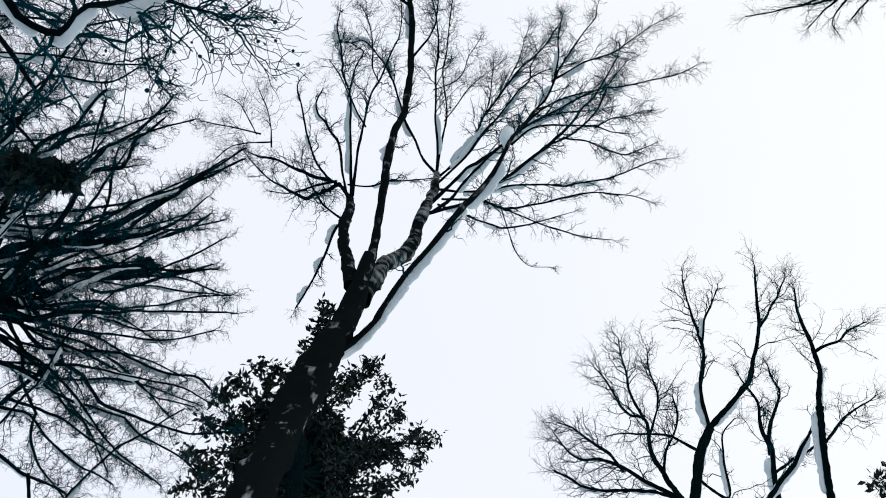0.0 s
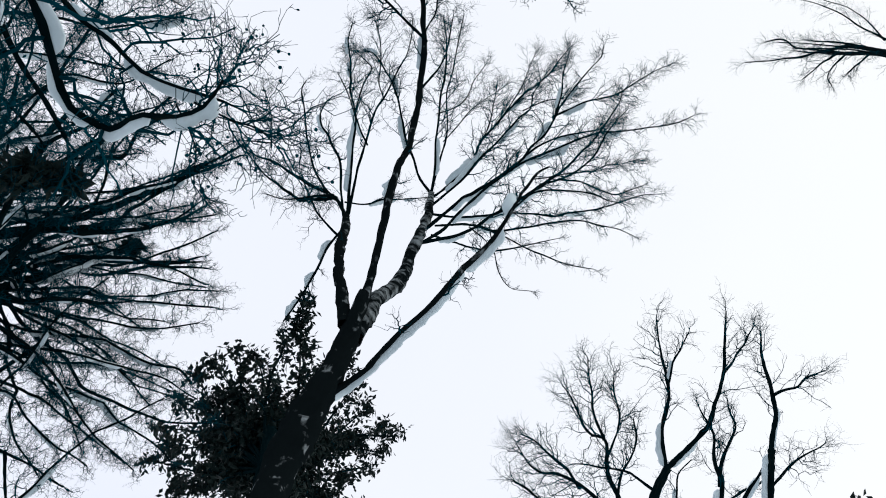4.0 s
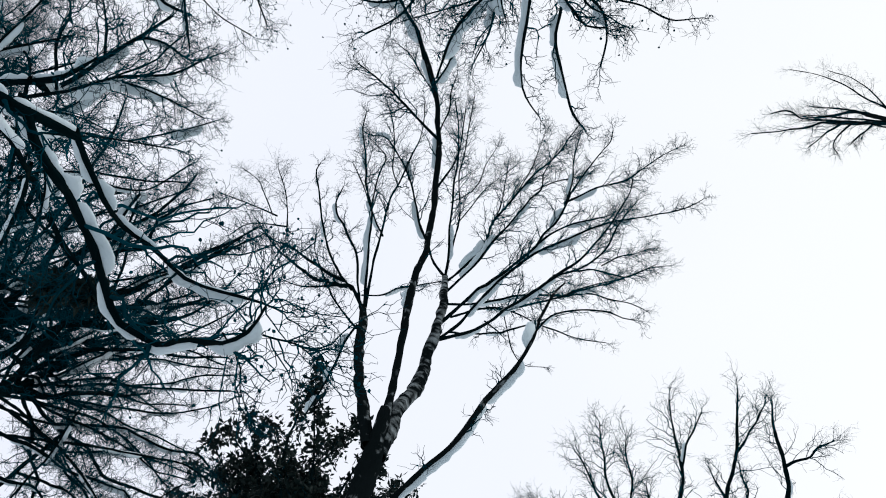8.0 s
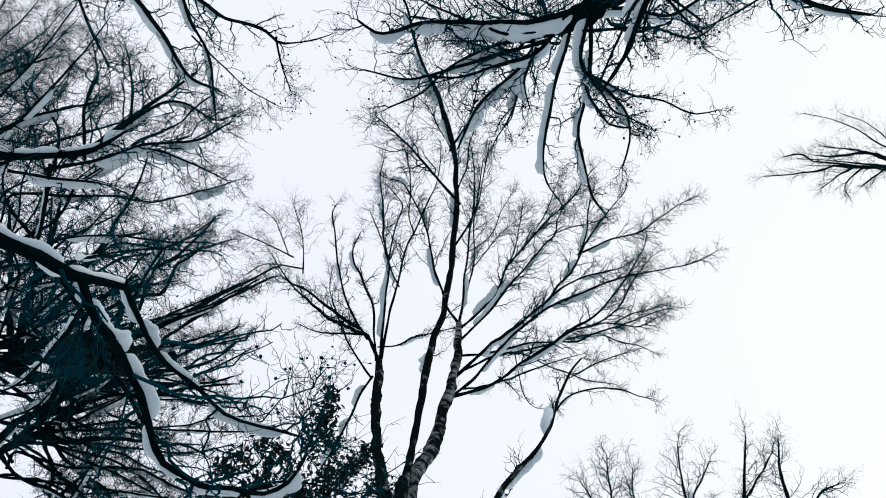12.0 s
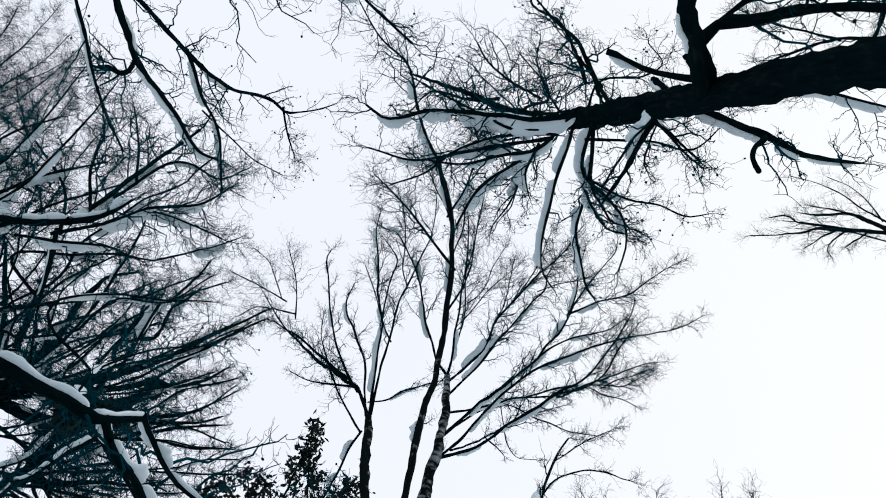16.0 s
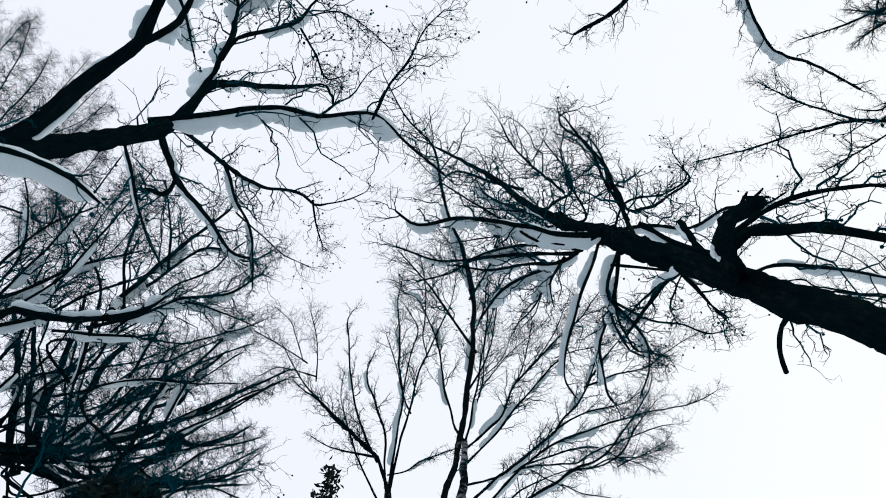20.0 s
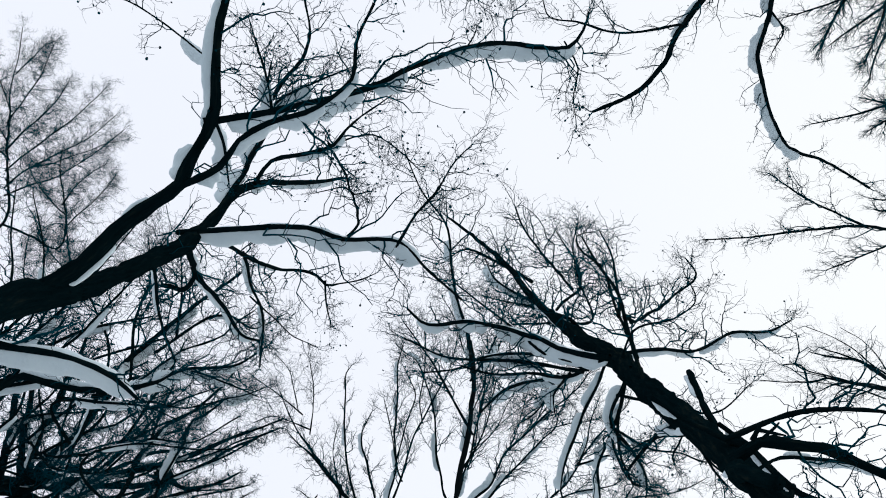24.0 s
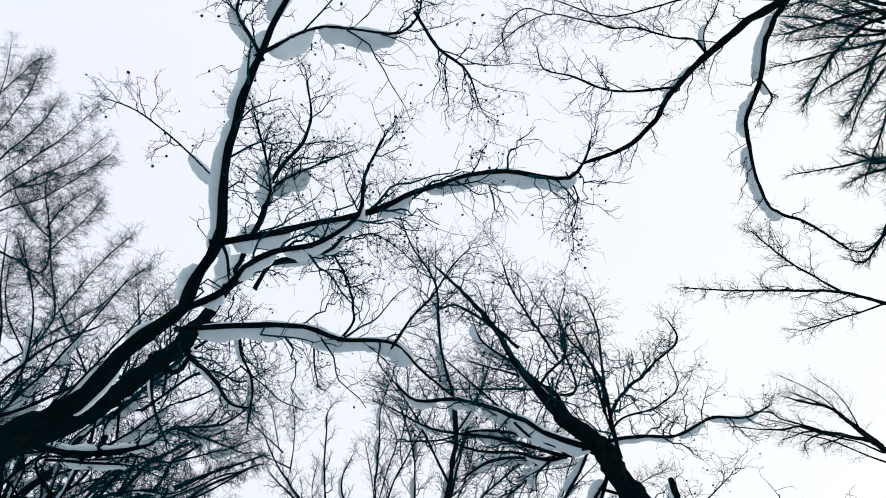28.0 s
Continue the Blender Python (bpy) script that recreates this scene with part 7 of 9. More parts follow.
limb(base, "limb", [(9.84, -11.00, 21.57, 0.047), (10.19, -9.58, 20.00, 0.037), (10.09, -9.66, 21.00, 0.029), (9.95, -9.60, 22.00, 0.019)], twigs=(28, 1.1), seed=199, crook=0.03, dense=(6, 3), reach=0.9, fork=0.55, kink=0.7, fine=1.2)
limb(base, "limb", [(9.98, -12.95, 21.00, 0.056), (9.73, -12.97, 22.00, 0.051), (9.41, -13.09, 22.80, 0.046), (8.92, -13.24, 23.40, 0.031), (8.30, -13.31, 23.80, 0.024), (7.67, -13.30, 24.00, 0.016)], twigs=(30, 0.9), seed=869, dense=(5, 3), low=0.2, fork=0.65, kink=0.6, fine=0.9, crook=0.05, reach=0.85)
limb(base, "limb", [(10.00, -12.89, 21.00, 0.056), (9.71, -12.72, 22.00, 0.051), (9.37, -12.61, 22.80, 0.038), (8.94, -12.46, 23.40, 0.031), (8.33, -12.15, 23.80, 0.024), (7.71, -11.90, 24.00, 0.016)], twigs=(30, 0.9), seed=870, dense=(5, 3), low=0.2, fork=0.65, kink=0.6, fine=0.9, crook=0.05, reach=0.85)
limb(base, "limb", [(9.95, -13.08, 21.00, 0.056), (9.64, -13.31, 22.00, 0.044), (9.35, -13.64, 22.80, 0.038), (8.90, -13.96, 23.40, 0.023), (8.40, -14.28, 23.80, 0.016)], twigs=(26, 0.9), seed=871, dense=(5, 3), low=0.2, fork=0.65, kink=0.6, fine=0.9, crook=0.05, reach=0.85)
limb(base, "limb", [(10.01, -12.82, 21.00, 0.056), (9.71, -12.44, 22.00, 0.044), (9.57, -12.11, 22.80, 0.038), (9.28, -11.70, 23.40, 0.031), (9.04, -11.27, 24.00, 0.016)], twigs=(28, 0.9), seed=872, dense=(5, 3), low=0.2, fork=0.65, kink=0.6, fine=0.9, crook=0.05, reach=0.85)
limb(base, "limb", [(10.05, -12.69, 21.00, 0.056), (9.85, -12.18, 22.00, 0.044), (9.98, -11.70, 22.80, 0.038), (10.08, -11.05, 23.40, 0.023), (10.33, -10.39, 24.00, 0.016)], twigs=(24, 0.9), seed=873, dense=(5, 3), low=0.2, fork=0.65, kink=0.6, fine=0.9, crook=0.05, reach=0.85)
limb(base, "limb", [(9.67, -12.94, 22.40, 0.037), (9.26, -12.87, 23.00, 0.031), (8.75, -12.80, 23.50, 0.024), (8.13, -12.67, 23.80, 0.016)], twigs=(26, 0.8), seed=874, dense=(5, 3), low=0.2, fork=0.65, kink=0.6, fine=0.9, crook=0.05, reach=0.85)
limb(base, "limb", [(9.61, -13.22, 22.40, 0.037), (9.21, -13.41, 23.00, 0.031), (8.64, -13.63, 23.50, 0.024), (8.12, -13.77, 23.80, 0.016)], twigs=(24, 0.8), seed=875, dense=(5, 3), low=0.2, fork=0.65, kink=0.6, fine=0.9, crook=0.05, reach=0.85)
limb(base, "limb", [(10.62, -10.00, 22.00, 0.051), (10.58, -9.75, 22.60, 0.038), (10.32, -9.80, 23.00, 0.031), (9.98, -9.89, 23.30, 0.016)], twigs=(24, 0.7), seed=876, dense=(5, 3), low=0.2, fork=0.65, kink=0.6, fine=0.9, crook=0.05, reach=0.85)
limb(base, "limb", [(10.69, -9.71, 22.00, 0.051), (10.56, -9.48, 22.60, 0.038), (10.37, -9.28, 23.00, 0.023), (10.19, -9.03, 23.30, 0.016)], twigs=(24, 0.7), seed=877, dense=(5, 3), low=0.2, fork=0.65, kink=0.6, fine=0.9, crook=0.05, reach=0.85)
limb(base, "limb", [(10.56, -9.91, 22.00, 0.037), (9.98, -9.61, 22.60, 0.030), (9.32, -9.30, 23.00, 0.023), (8.59, -9.04, 23.20, 0.016)], twigs=(14, 0.7), seed=878, dense=(5, 3), low=0.2, fork=0.65, kink=0.6, fine=0.9, crook=0.05, reach=0.85)
limb(base, "limb", [(10.25, -11.91, 21.00, 0.056), (10.31, -10.96, 21.40, 0.057), (10.62, -10.00, 22.00, 0.051), (10.94, -8.83, 22.30, 0.045), (11.07, -7.73, 22.60, 0.038), (10.82, -7.27, 22.80, 0.023), (10.37, -7.25, 23.00, 0.015)], twigs=(26, 0.8), seed=879, dense=(5, 3), low=0.2, fork=0.65, kink=0.6, fine=0.9, crook=0.05, reach=0.85)
limb(base, "limb", [(11.04, -8.37, 22.40, 0.037), (10.99, -7.41, 22.60, 0.030), (10.82, -6.95, 22.80, 0.023), (10.60, -6.96, 23.00, 0.015)], twigs=(24, 0.7), seed=880, dense=(5, 3), low=0.2, fork=0.65, kink=0.6, fine=0.9, crook=0.05, reach=0.85)

base = tree("oak_tree", "oak holding dark leaves in thick clumps", BARK)
limb(base, "trunk", [(-4.60, 9.00, 0.00, 0.195), (-4.30, 8.20, 8.00, 0.178), (-4.00, 7.40, 14.00, 0.161), (-3.87, 5.88, 17.50, 0.143), (-4.02, 5.64, 19.00, 0.143)], twigs=(0, 0.00), seed=200)
limb(base, "limb", [(-3.83, 5.92, 17.60, 0.039), (-4.82, 5.67, 20.42, 0.032), (-6.13, 5.05, 22.30, 0.015)], twigs=(9, 0.7), seed=728, leaves=(346, 0.6), dense=(4, 2), low=0.3)
limb(base, "limb", [(-3.83, 5.92, 17.60, 0.039), (-4.98, 5.72, 20.36, 0.032), (-5.42, 4.84, 22.20, 0.014)], twigs=(9, 0.7), seed=729, leaves=(378, 0.6), dense=(4, 2), low=0.3)
limb(base, "limb", [(-3.83, 5.92, 17.60, 0.039), (-4.24, 5.68, 20.24, 0.032), (-4.88, 4.92, 22.00, 0.014)], twigs=(9, 0.7), seed=730, leaves=(264, 0.6), dense=(4, 2), low=0.3)
limb(base, "limb", [(-3.83, 5.92, 17.60, 0.039), (-5.46, 6.05, 20.36, 0.032), (-6.55, 5.33, 22.20, 0.014)], twigs=(9, 0.7), seed=731, leaves=(323, 0.6), dense=(4, 2), low=0.3)
limb(base, "limb", [(-3.83, 5.92, 17.60, 0.039), (-5.28, 5.92, 20.24, 0.032), (-7.00, 5.85, 22.00, 0.014)], twigs=(9, 0.7), seed=732, leaves=(273, 0.6), dense=(4, 2), low=0.3)
limb(base, "limb", [(-3.83, 5.92, 17.60, 0.039), (-5.03, 6.15, 19.94, 0.031), (-5.82, 5.75, 21.50, 0.014)], twigs=(9, 0.7), seed=733, leaves=(315, 0.6), dense=(4, 2), low=0.3)
limb(base, "limb", [(-3.83, 5.92, 17.60, 0.039), (-5.67, 6.26, 20.42, 0.032), (-7.72, 6.67, 22.30, 0.015)], twigs=(9, 0.7), seed=734, leaves=(315, 0.6), dense=(4, 2), low=0.3)
limb(base, "limb", [(-3.83, 5.92, 17.60, 0.039), (-5.85, 7.16, 20.24, 0.032), (-7.88, 7.50, 22.00, 0.014)], twigs=(9, 0.7), seed=735, leaves=(315, 0.6), dense=(4, 2), low=0.3)
limb(base, "limb", [(-3.83, 5.92, 17.60, 0.039), (-5.46, 6.38, 19.94, 0.031), (-7.19, 6.97, 21.50, 0.014)], twigs=(9, 0.7), seed=736, leaves=(336, 0.6), dense=(4, 2), low=0.3)
limb(base, "limb", [(-3.83, 5.92, 17.60, 0.039), (-4.33, 4.97, 20.60, 0.033), (-3.70, 3.52, 22.60, 0.015)], twigs=(9, 0.7), seed=737, leaves=(438, 0.6), dense=(4, 2), low=0.3)
limb(base, "limb", [(-3.83, 5.92, 17.60, 0.039), (-3.62, 5.39, 20.24, 0.032), (-3.72, 4.05, 22.00, 0.014)], twigs=(9, 0.7), seed=738, leaves=(478, 0.6), dense=(4, 2), low=0.3)
limb(base, "limb", [(-3.83, 5.92, 17.60, 0.039), (-3.74, 5.62, 20.54, 0.032), (-2.75, 5.14, 22.50, 0.015)], twigs=(9, 0.7), seed=739, leaves=(315, 0.6), dense=(4, 2), low=0.3)
limb(base, "limb", [(-3.83, 5.92, 17.60, 0.039), (-3.23, 6.41, 20.72, 0.033), (-2.48, 5.84, 22.80, 0.015)], twigs=(9, 0.7), seed=740, leaves=(252, 0.6), dense=(4, 2), low=0.3)
limb(base, "limb", [(-3.83, 5.92, 17.60, 0.039), (-3.88, 5.65, 20.24, 0.032), (-3.14, 5.15, 22.00, 0.014)], twigs=(9, 0.7), seed=741, leaves=(315, 0.6), dense=(4, 2), low=0.3)
limb(base, "limb", [(-3.83, 5.92, 17.60, 0.039), (-3.24, 6.87, 20.96, 0.033), (-2.29, 6.73, 23.20, 0.015)], twigs=(9, 0.7), seed=742, leaves=(294, 0.6), dense=(4, 2), low=0.3)
limb(base, "limb", [(-3.83, 5.92, 17.60, 0.039), (-3.12, 6.97, 21.92, 0.035), (-1.48, 8.16, 24.80, 0.016)], twigs=(9, 0.7), seed=743, leaves=(273, 0.6), dense=(4, 2), low=0.3)
limb(base, "limb", [(-3.83, 5.92, 17.60, 0.039), (-3.19, 7.45, 21.68, 0.034), (-1.92, 7.73, 24.40, 0.016)], twigs=(9, 0.7), seed=744, leaves=(273, 0.6), dense=(4, 2), low=0.3)
limb(base, "limb", [(-3.83, 5.92, 17.60, 0.039), (-3.27, 7.14, 21.68, 0.034), (-1.94, 8.50, 24.40, 0.016)], twigs=(9, 0.7), seed=745, leaves=(231, 0.6), dense=(4, 2), low=0.3)
limb(base, "limb", [(-3.83, 5.92, 17.60, 0.039), (-3.46, 7.91, 21.62, 0.034), (-2.29, 8.88, 24.30, 0.016)], twigs=(9, 0.7), seed=746, leaves=(210, 0.6), dense=(4, 2), low=0.3)
limb(base, "limb", [(-3.83, 5.92, 17.60, 0.039), (-3.54, 6.87, 21.14, 0.034), (-2.62, 7.81, 23.50, 0.015)], twigs=(9, 0.7), seed=747, leaves=(315, 0.6), dense=(4, 2), low=0.3)
limb(base, "limb", [(-3.83, 5.92, 17.60, 0.039), (-3.73, 7.76, 21.02, 0.033), (-2.94, 8.82, 23.30, 0.015)], twigs=(9, 0.7), seed=748, leaves=(315, 0.6), dense=(4, 2), low=0.3)
limb(base, "limb", [(-3.83, 5.92, 17.60, 0.033), (-4.34, 6.17, 20.12, 0.027), (-4.39, 6.04, 21.80, 0.014)], twigs=(9, 0.7), seed=749, leaves=(399, 0.6), dense=(4, 2), low=0.3)
limb(base, "limb", [(-3.83, 5.92, 17.60, 0.033), (-3.76, 6.45, 19.94, 0.027), (-3.32, 7.15, 21.50, 0.014)], twigs=(9, 0.7), seed=750, leaves=(399, 0.6), dense=(4, 2), low=0.3)
limb(base, "limb", [(-3.83, 5.92, 17.60, 0.033), (-3.90, 6.74, 20.30, 0.027), (-3.60, 7.47, 22.10, 0.014)], twigs=(9, 0.7), seed=751, leaves=(399, 0.6), dense=(4, 2), low=0.3)
limb(base, "limb", [(-3.83, 5.92, 17.60, 0.033), (-4.88, 6.82, 20.66, 0.028), (-5.86, 7.51, 22.70, 0.015)], twigs=(9, 0.7), seed=752, leaves=(399, 0.6), dense=(4, 2), low=0.3)
limb(base, "limb", [(-3.83, 5.92, 17.60, 0.033), (-5.00, 6.97, 20.36, 0.028), (-5.91, 7.31, 22.20, 0.014)], twigs=(9, 0.7), seed=753, leaves=(399, 0.6), dense=(4, 2), low=0.3)
limb(base, "limb", [(-3.83, 5.92, 17.60, 0.033), (-4.71, 6.68, 20.66, 0.028), (-5.06, 6.99, 22.70, 0.015)], twigs=(9, 0.7), seed=754, leaves=(399, 0.6), dense=(4, 2), low=0.3)
limb(base, "limb", [(-3.83, 5.92, 17.60, 0.033), (-4.38, 5.90, 19.70, 0.027), (-5.24, 5.70, 21.10, 0.014)], twigs=(9, 0.7), seed=755, leaves=(399, 0.6), dense=(4, 2), low=0.3)
limb(base, "limb", [(-3.83, 5.92, 17.60, 0.033), (-4.16, 6.43, 20.42, 0.028), (-3.90, 6.93, 22.30, 0.015)], twigs=(9, 0.7), seed=756, leaves=(399, 0.6), dense=(4, 2), low=0.3)
limb(base, "limb", [(-3.83, 5.92, 17.60, 0.033), (-4.85, 6.40, 19.64, 0.026), (-5.64, 6.44, 21.00, 0.014)], twigs=(9, 0.7), seed=757, leaves=(399, 0.6), dense=(4, 2), low=0.3)
limb(base, "limb", [(-3.83, 5.92, 17.60, 0.033), (-3.78, 6.28, 19.58, 0.026), (-3.64, 6.18, 20.90, 0.014)], twigs=(9, 0.7), seed=758, leaves=(399, 0.6), dense=(4, 2), low=0.3)
limb(base, "limb", [(-3.83, 5.92, 17.60, 0.033), (-5.00, 6.57, 19.70, 0.027), (-6.03, 6.72, 21.10, 0.014)], twigs=(9, 0.7), seed=759, leaves=(399, 0.6), dense=(4, 2), low=0.3)
limb(base, "limb", [(-3.83, 5.92, 17.60, 0.033), (-4.05, 6.22, 20.12, 0.027), (-3.75, 6.34, 21.80, 0.014)], twigs=(9, 0.7), seed=760, leaves=(399, 0.6), dense=(4, 2), low=0.3)
limb(base, "limb", [(-3.83, 5.92, 17.60, 0.033), (-3.66, 6.62, 19.46, 0.026), (-3.33, 6.74, 20.70, 0.013)], twigs=(9, 0.7), seed=761, leaves=(399, 0.6), dense=(4, 2), low=0.3)
limb(base, "limb", [(-3.83, 5.92, 17.60, 0.033), (-4.60, 6.76, 19.94, 0.027), (-5.20, 7.45, 21.50, 0.014)], twigs=(9, 0.7), seed=762, leaves=(399, 0.6), dense=(4, 2), low=0.3)
limb(base, "limb", [(-3.83, 5.92, 17.60, 0.033), (-4.83, 6.53, 20.48, 0.028), (-5.78, 6.78, 22.40, 0.015)], twigs=(9, 0.7), seed=763, leaves=(399, 0.6), dense=(4, 2), low=0.3)
limb(base, "limb", [(-3.83, 5.92, 17.60, 0.033), (-4.11, 6.18, 19.70, 0.027), (-4.30, 6.07, 21.10, 0.014)], twigs=(9, 0.7), seed=764, leaves=(399, 0.6), dense=(4, 2), low=0.3)
limb(base, "limb", [(-3.83, 5.92, 17.60, 0.033), (-4.14, 6.89, 20.30, 0.027), (-4.17, 7.60, 22.10, 0.014)], twigs=(9, 0.7), seed=765, leaves=(399, 0.6), dense=(4, 2), low=0.3)
limb(base, "limb", [(-3.83, 5.92, 17.60, 0.033), (-3.87, 6.47, 19.94, 0.027), (-3.84, 6.44, 21.50, 0.014)], twigs=(9, 0.7), seed=766, leaves=(399, 0.6), dense=(4, 2), low=0.3)
limb(base, "limb", [(-3.83, 5.92, 17.60, 0.033), (-4.95, 6.64, 20.24, 0.027), (-6.01, 7.38, 22.00, 0.014)], twigs=(9, 0.7), seed=767, leaves=(399, 0.6), dense=(4, 2), low=0.3)
limb(base, "limb", [(-3.83, 5.92, 17.60, 0.033), (-3.69, 6.57, 20.54, 0.028), (-3.03, 7.33, 22.50, 0.015)], twigs=(9, 0.7), seed=768, leaves=(399, 0.6), dense=(4, 2), low=0.3)
limb(base, "limb", [(-3.83, 5.92, 17.60, 0.033), (-4.84, 7.09, 19.94, 0.027), (-5.62, 8.17, 21.50, 0.014)], twigs=(9, 0.7), seed=769, leaves=(462, 0.6), dense=(4, 2), low=0.3)
limb(base, "limb", [(-3.83, 5.92, 17.60, 0.033), (-4.34, 7.33, 19.94, 0.027), (-4.49, 8.47, 21.50, 0.014)], twigs=(9, 0.7), seed=770, leaves=(462, 0.6), dense=(4, 2), low=0.3)
limb(base, "limb", [(-3.83, 5.92, 17.60, 0.033), (-3.81, 7.42, 19.94, 0.027), (-3.31, 8.48, 21.50, 0.014)], twigs=(9, 0.7), seed=771, leaves=(462, 0.6), dense=(4, 2), low=0.3)
limb(base, "limb", [(-3.83, 5.92, 17.60, 0.033), (-5.15, 6.97, 19.94, 0.027), (-6.33, 8.00, 21.50, 0.014)], twigs=(9, 0.7), seed=772, leaves=(462, 0.6), dense=(4, 2), low=0.3)
limb(base, "limb", [(-3.83, 5.92, 17.60, 0.033), (-4.13, 7.54, 19.94, 0.027), (-3.95, 8.85, 21.50, 0.014)], twigs=(9, 0.7), seed=773, leaves=(462, 0.6), dense=(4, 2), low=0.3)
limb(base, "limb", [(-3.83, 5.92, 17.60, 0.033), (-5.50, 6.94, 19.94, 0.027), (-7.07, 8.05, 21.50, 0.014)], twigs=(9, 0.7), seed=774, leaves=(462, 0.6), dense=(4, 2), low=0.3)
limb(base, "limb", [(-3.83, 5.92, 17.60, 0.033), (-3.45, 7.63, 19.94, 0.027), (-2.48, 8.82, 21.50, 0.014)], twigs=(9, 0.7), seed=775, leaves=(462, 0.6), dense=(4, 2), low=0.3)
limb(base, "limb", [(-3.83, 5.92, 17.60, 0.033), (-4.69, 7.51, 19.94, 0.027), (-5.16, 9.00, 21.50, 0.014)], twigs=(9, 0.7), seed=776, leaves=(462, 0.6), dense=(4, 2), low=0.3)

base = tree("larch_tree", "tall bare larch with long boughs and a thicket of fine shoots", BARK)
limb(base, "trunk", [(-9.40, 1.30, 0.00, 0.121), (-9.00, 1.35, 7.00, 0.108), (-8.40, 1.40, 12.00, 0.096), (-7.57, 1.37, 14.80, 0.084), (-7.62, 1.44, 17.00, 0.083), (-7.31, 1.43, 18.60, 0.076), (-6.88, 1.39, 19.70, 0.064)], twigs=(13, 0.76), seed=219, dense=(6, 4), lift=0.02, low=0.24, fork=1.35, kink=1.3, fine=0.8, crook=0.2)
limb(base, "limb", [(-8.16, 1.39, 12.80, 0.053), (-6.41, 0.12, 12.40, 0.047), (-6.09, -0.39, 12.80, 0.043), (-5.90, -0.71, 13.00, 0.038), (-5.70, -1.02, 13.20, 0.033), (-5.19, -1.25, 13.50, 0.028)], snow=[(0.2684, 0.4255, 0.039), (0.6542, 0.78104, 0.031)], twigs=(28, 0.76), seed=220, dense=(6, 4), lift=0.02, low=0.24, fork=1.35, kink=1.3, fine=0.8, crook=0.2)
limb(base, "limb", [(-7.69, 1.37, 14.40, 0.053), (-6.84, 0.45, 15.00, 0.048), (-6.55, -0.09, 15.60, 0.044), (-6.41, -0.72, 16.20, 0.038), (-6.01, -1.22, 16.80, 0.032), (-5.35, -1.64, 17.40, 0.026), (-5.11, -2.04, 17.80, 0.019)], snow=[(0.55, 0.75, 0.051)], twigs=(28, 0.85), seed=221, dense=(6, 4), lift=0.02, low=0.24, fork=1.35, kink=1.3, fine=0.8, crook=0.2)
limb(base, "limb", [(-7.69, 1.37, 14.40, 0.049), (-7.33, 0.89, 15.60, 0.047), (-6.71, 0.65, 16.30, 0.043), (-6.20, 0.31, 17.00, 0.039), (-5.49, -0.00, 17.60, 0.033), (-4.78, -0.40, 18.10, 0.027), (-4.15, -0.64, 18.50, 0.020)], snow=[(0.7, 0.8, 0.053)], twigs=(31, 0.85), seed=222, dense=(6, 4), lift=0.02, low=0.24, fork=1.35, kink=1.3, fine=0.8, crook=0.2)
limb(base, "limb", [(-7.69, 1.37, 14.40, 0.042), (-7.52, 1.51, 15.00, 0.040), (-7.38, 1.93, 15.30, 0.037), (-7.04, 2.84, 15.70, 0.034), (-6.60, 3.62, 16.00, 0.031), (-5.96, 4.13, 16.30, 0.027), (-5.54, 4.40, 16.50, 0.023), (-4.78, 4.57, 16.80, 0.019)], snow=[(0.3, 0.4, 0.040)], twigs=(28, 0.85), seed=223, dense=(6, 4), lift=0.02, low=0.24, fork=1.35, kink=1.3, fine=0.8, crook=0.2)
limb(base, "limb", [(-7.19, 2.45, 15.53, 0.036), (-8.10, 3.33, 14.40, 0.032), (-7.98, 3.75, 14.70, 0.028), (-7.87, 4.28, 15.00, 0.025), (-7.53, 4.82, 15.40, 0.021), (-7.24, 5.34, 15.80, 0.018)], snow=[(0.3, 0.7, 0.058)], twigs=(21, 0.85), seed=224, dense=(6, 4), lift=0.02, low=0.24, fork=1.35, kink=1.3, fine=0.8, crook=0.2)
limb(base, "limb", [(-5.98, -0.57, 12.91, 0.032), (-6.79, -0.82, 13.60, 0.029), (-6.42, -1.28, 14.00, 0.026), (-5.88, -2.01, 14.40, 0.023), (-5.56, -2.81, 14.80, 0.019), (-5.37, -3.35, 15.00, 0.015)], snow=[(0.2864, 0.448, 0.044), (0.6632, 0.79184, 0.035)], twigs=(28, 0.85), seed=225, dense=(6, 4), lift=0.02, low=0.24, fork=1.35, kink=1.3, fine=0.8, crook=0.2)
limb(base, "limb", [(-6.43, -0.63, 16.11, 0.035), (-6.00, -0.85, 16.50, 0.030), (-5.60, -1.11, 16.80, 0.024), (-5.16, -1.57, 17.20, 0.018)], snow=[(0.6, 0.8, 0.104)], twigs=(21, 0.76), seed=226, dense=(6, 4), lift=0.02, low=0.24, fork=1.35, kink=1.3, fine=0.8, crook=0.2)
limb(base, "limb", [(-7.69, 1.37, 14.40, 0.032), (-7.00, 1.52, 15.50, 0.027), (-5.86, 1.77, 16.30, 0.021), (-4.40, 1.95, 17.00, 0.014)], snow=[(0.3336, 0.507, 0.050), (0.6868, 0.82016, 0.040)], twigs=(31, 0.85), seed=227, dense=(6, 4), lift=0.02, low=0.24, fork=1.35, kink=1.3, fine=0.8, crook=0.2)
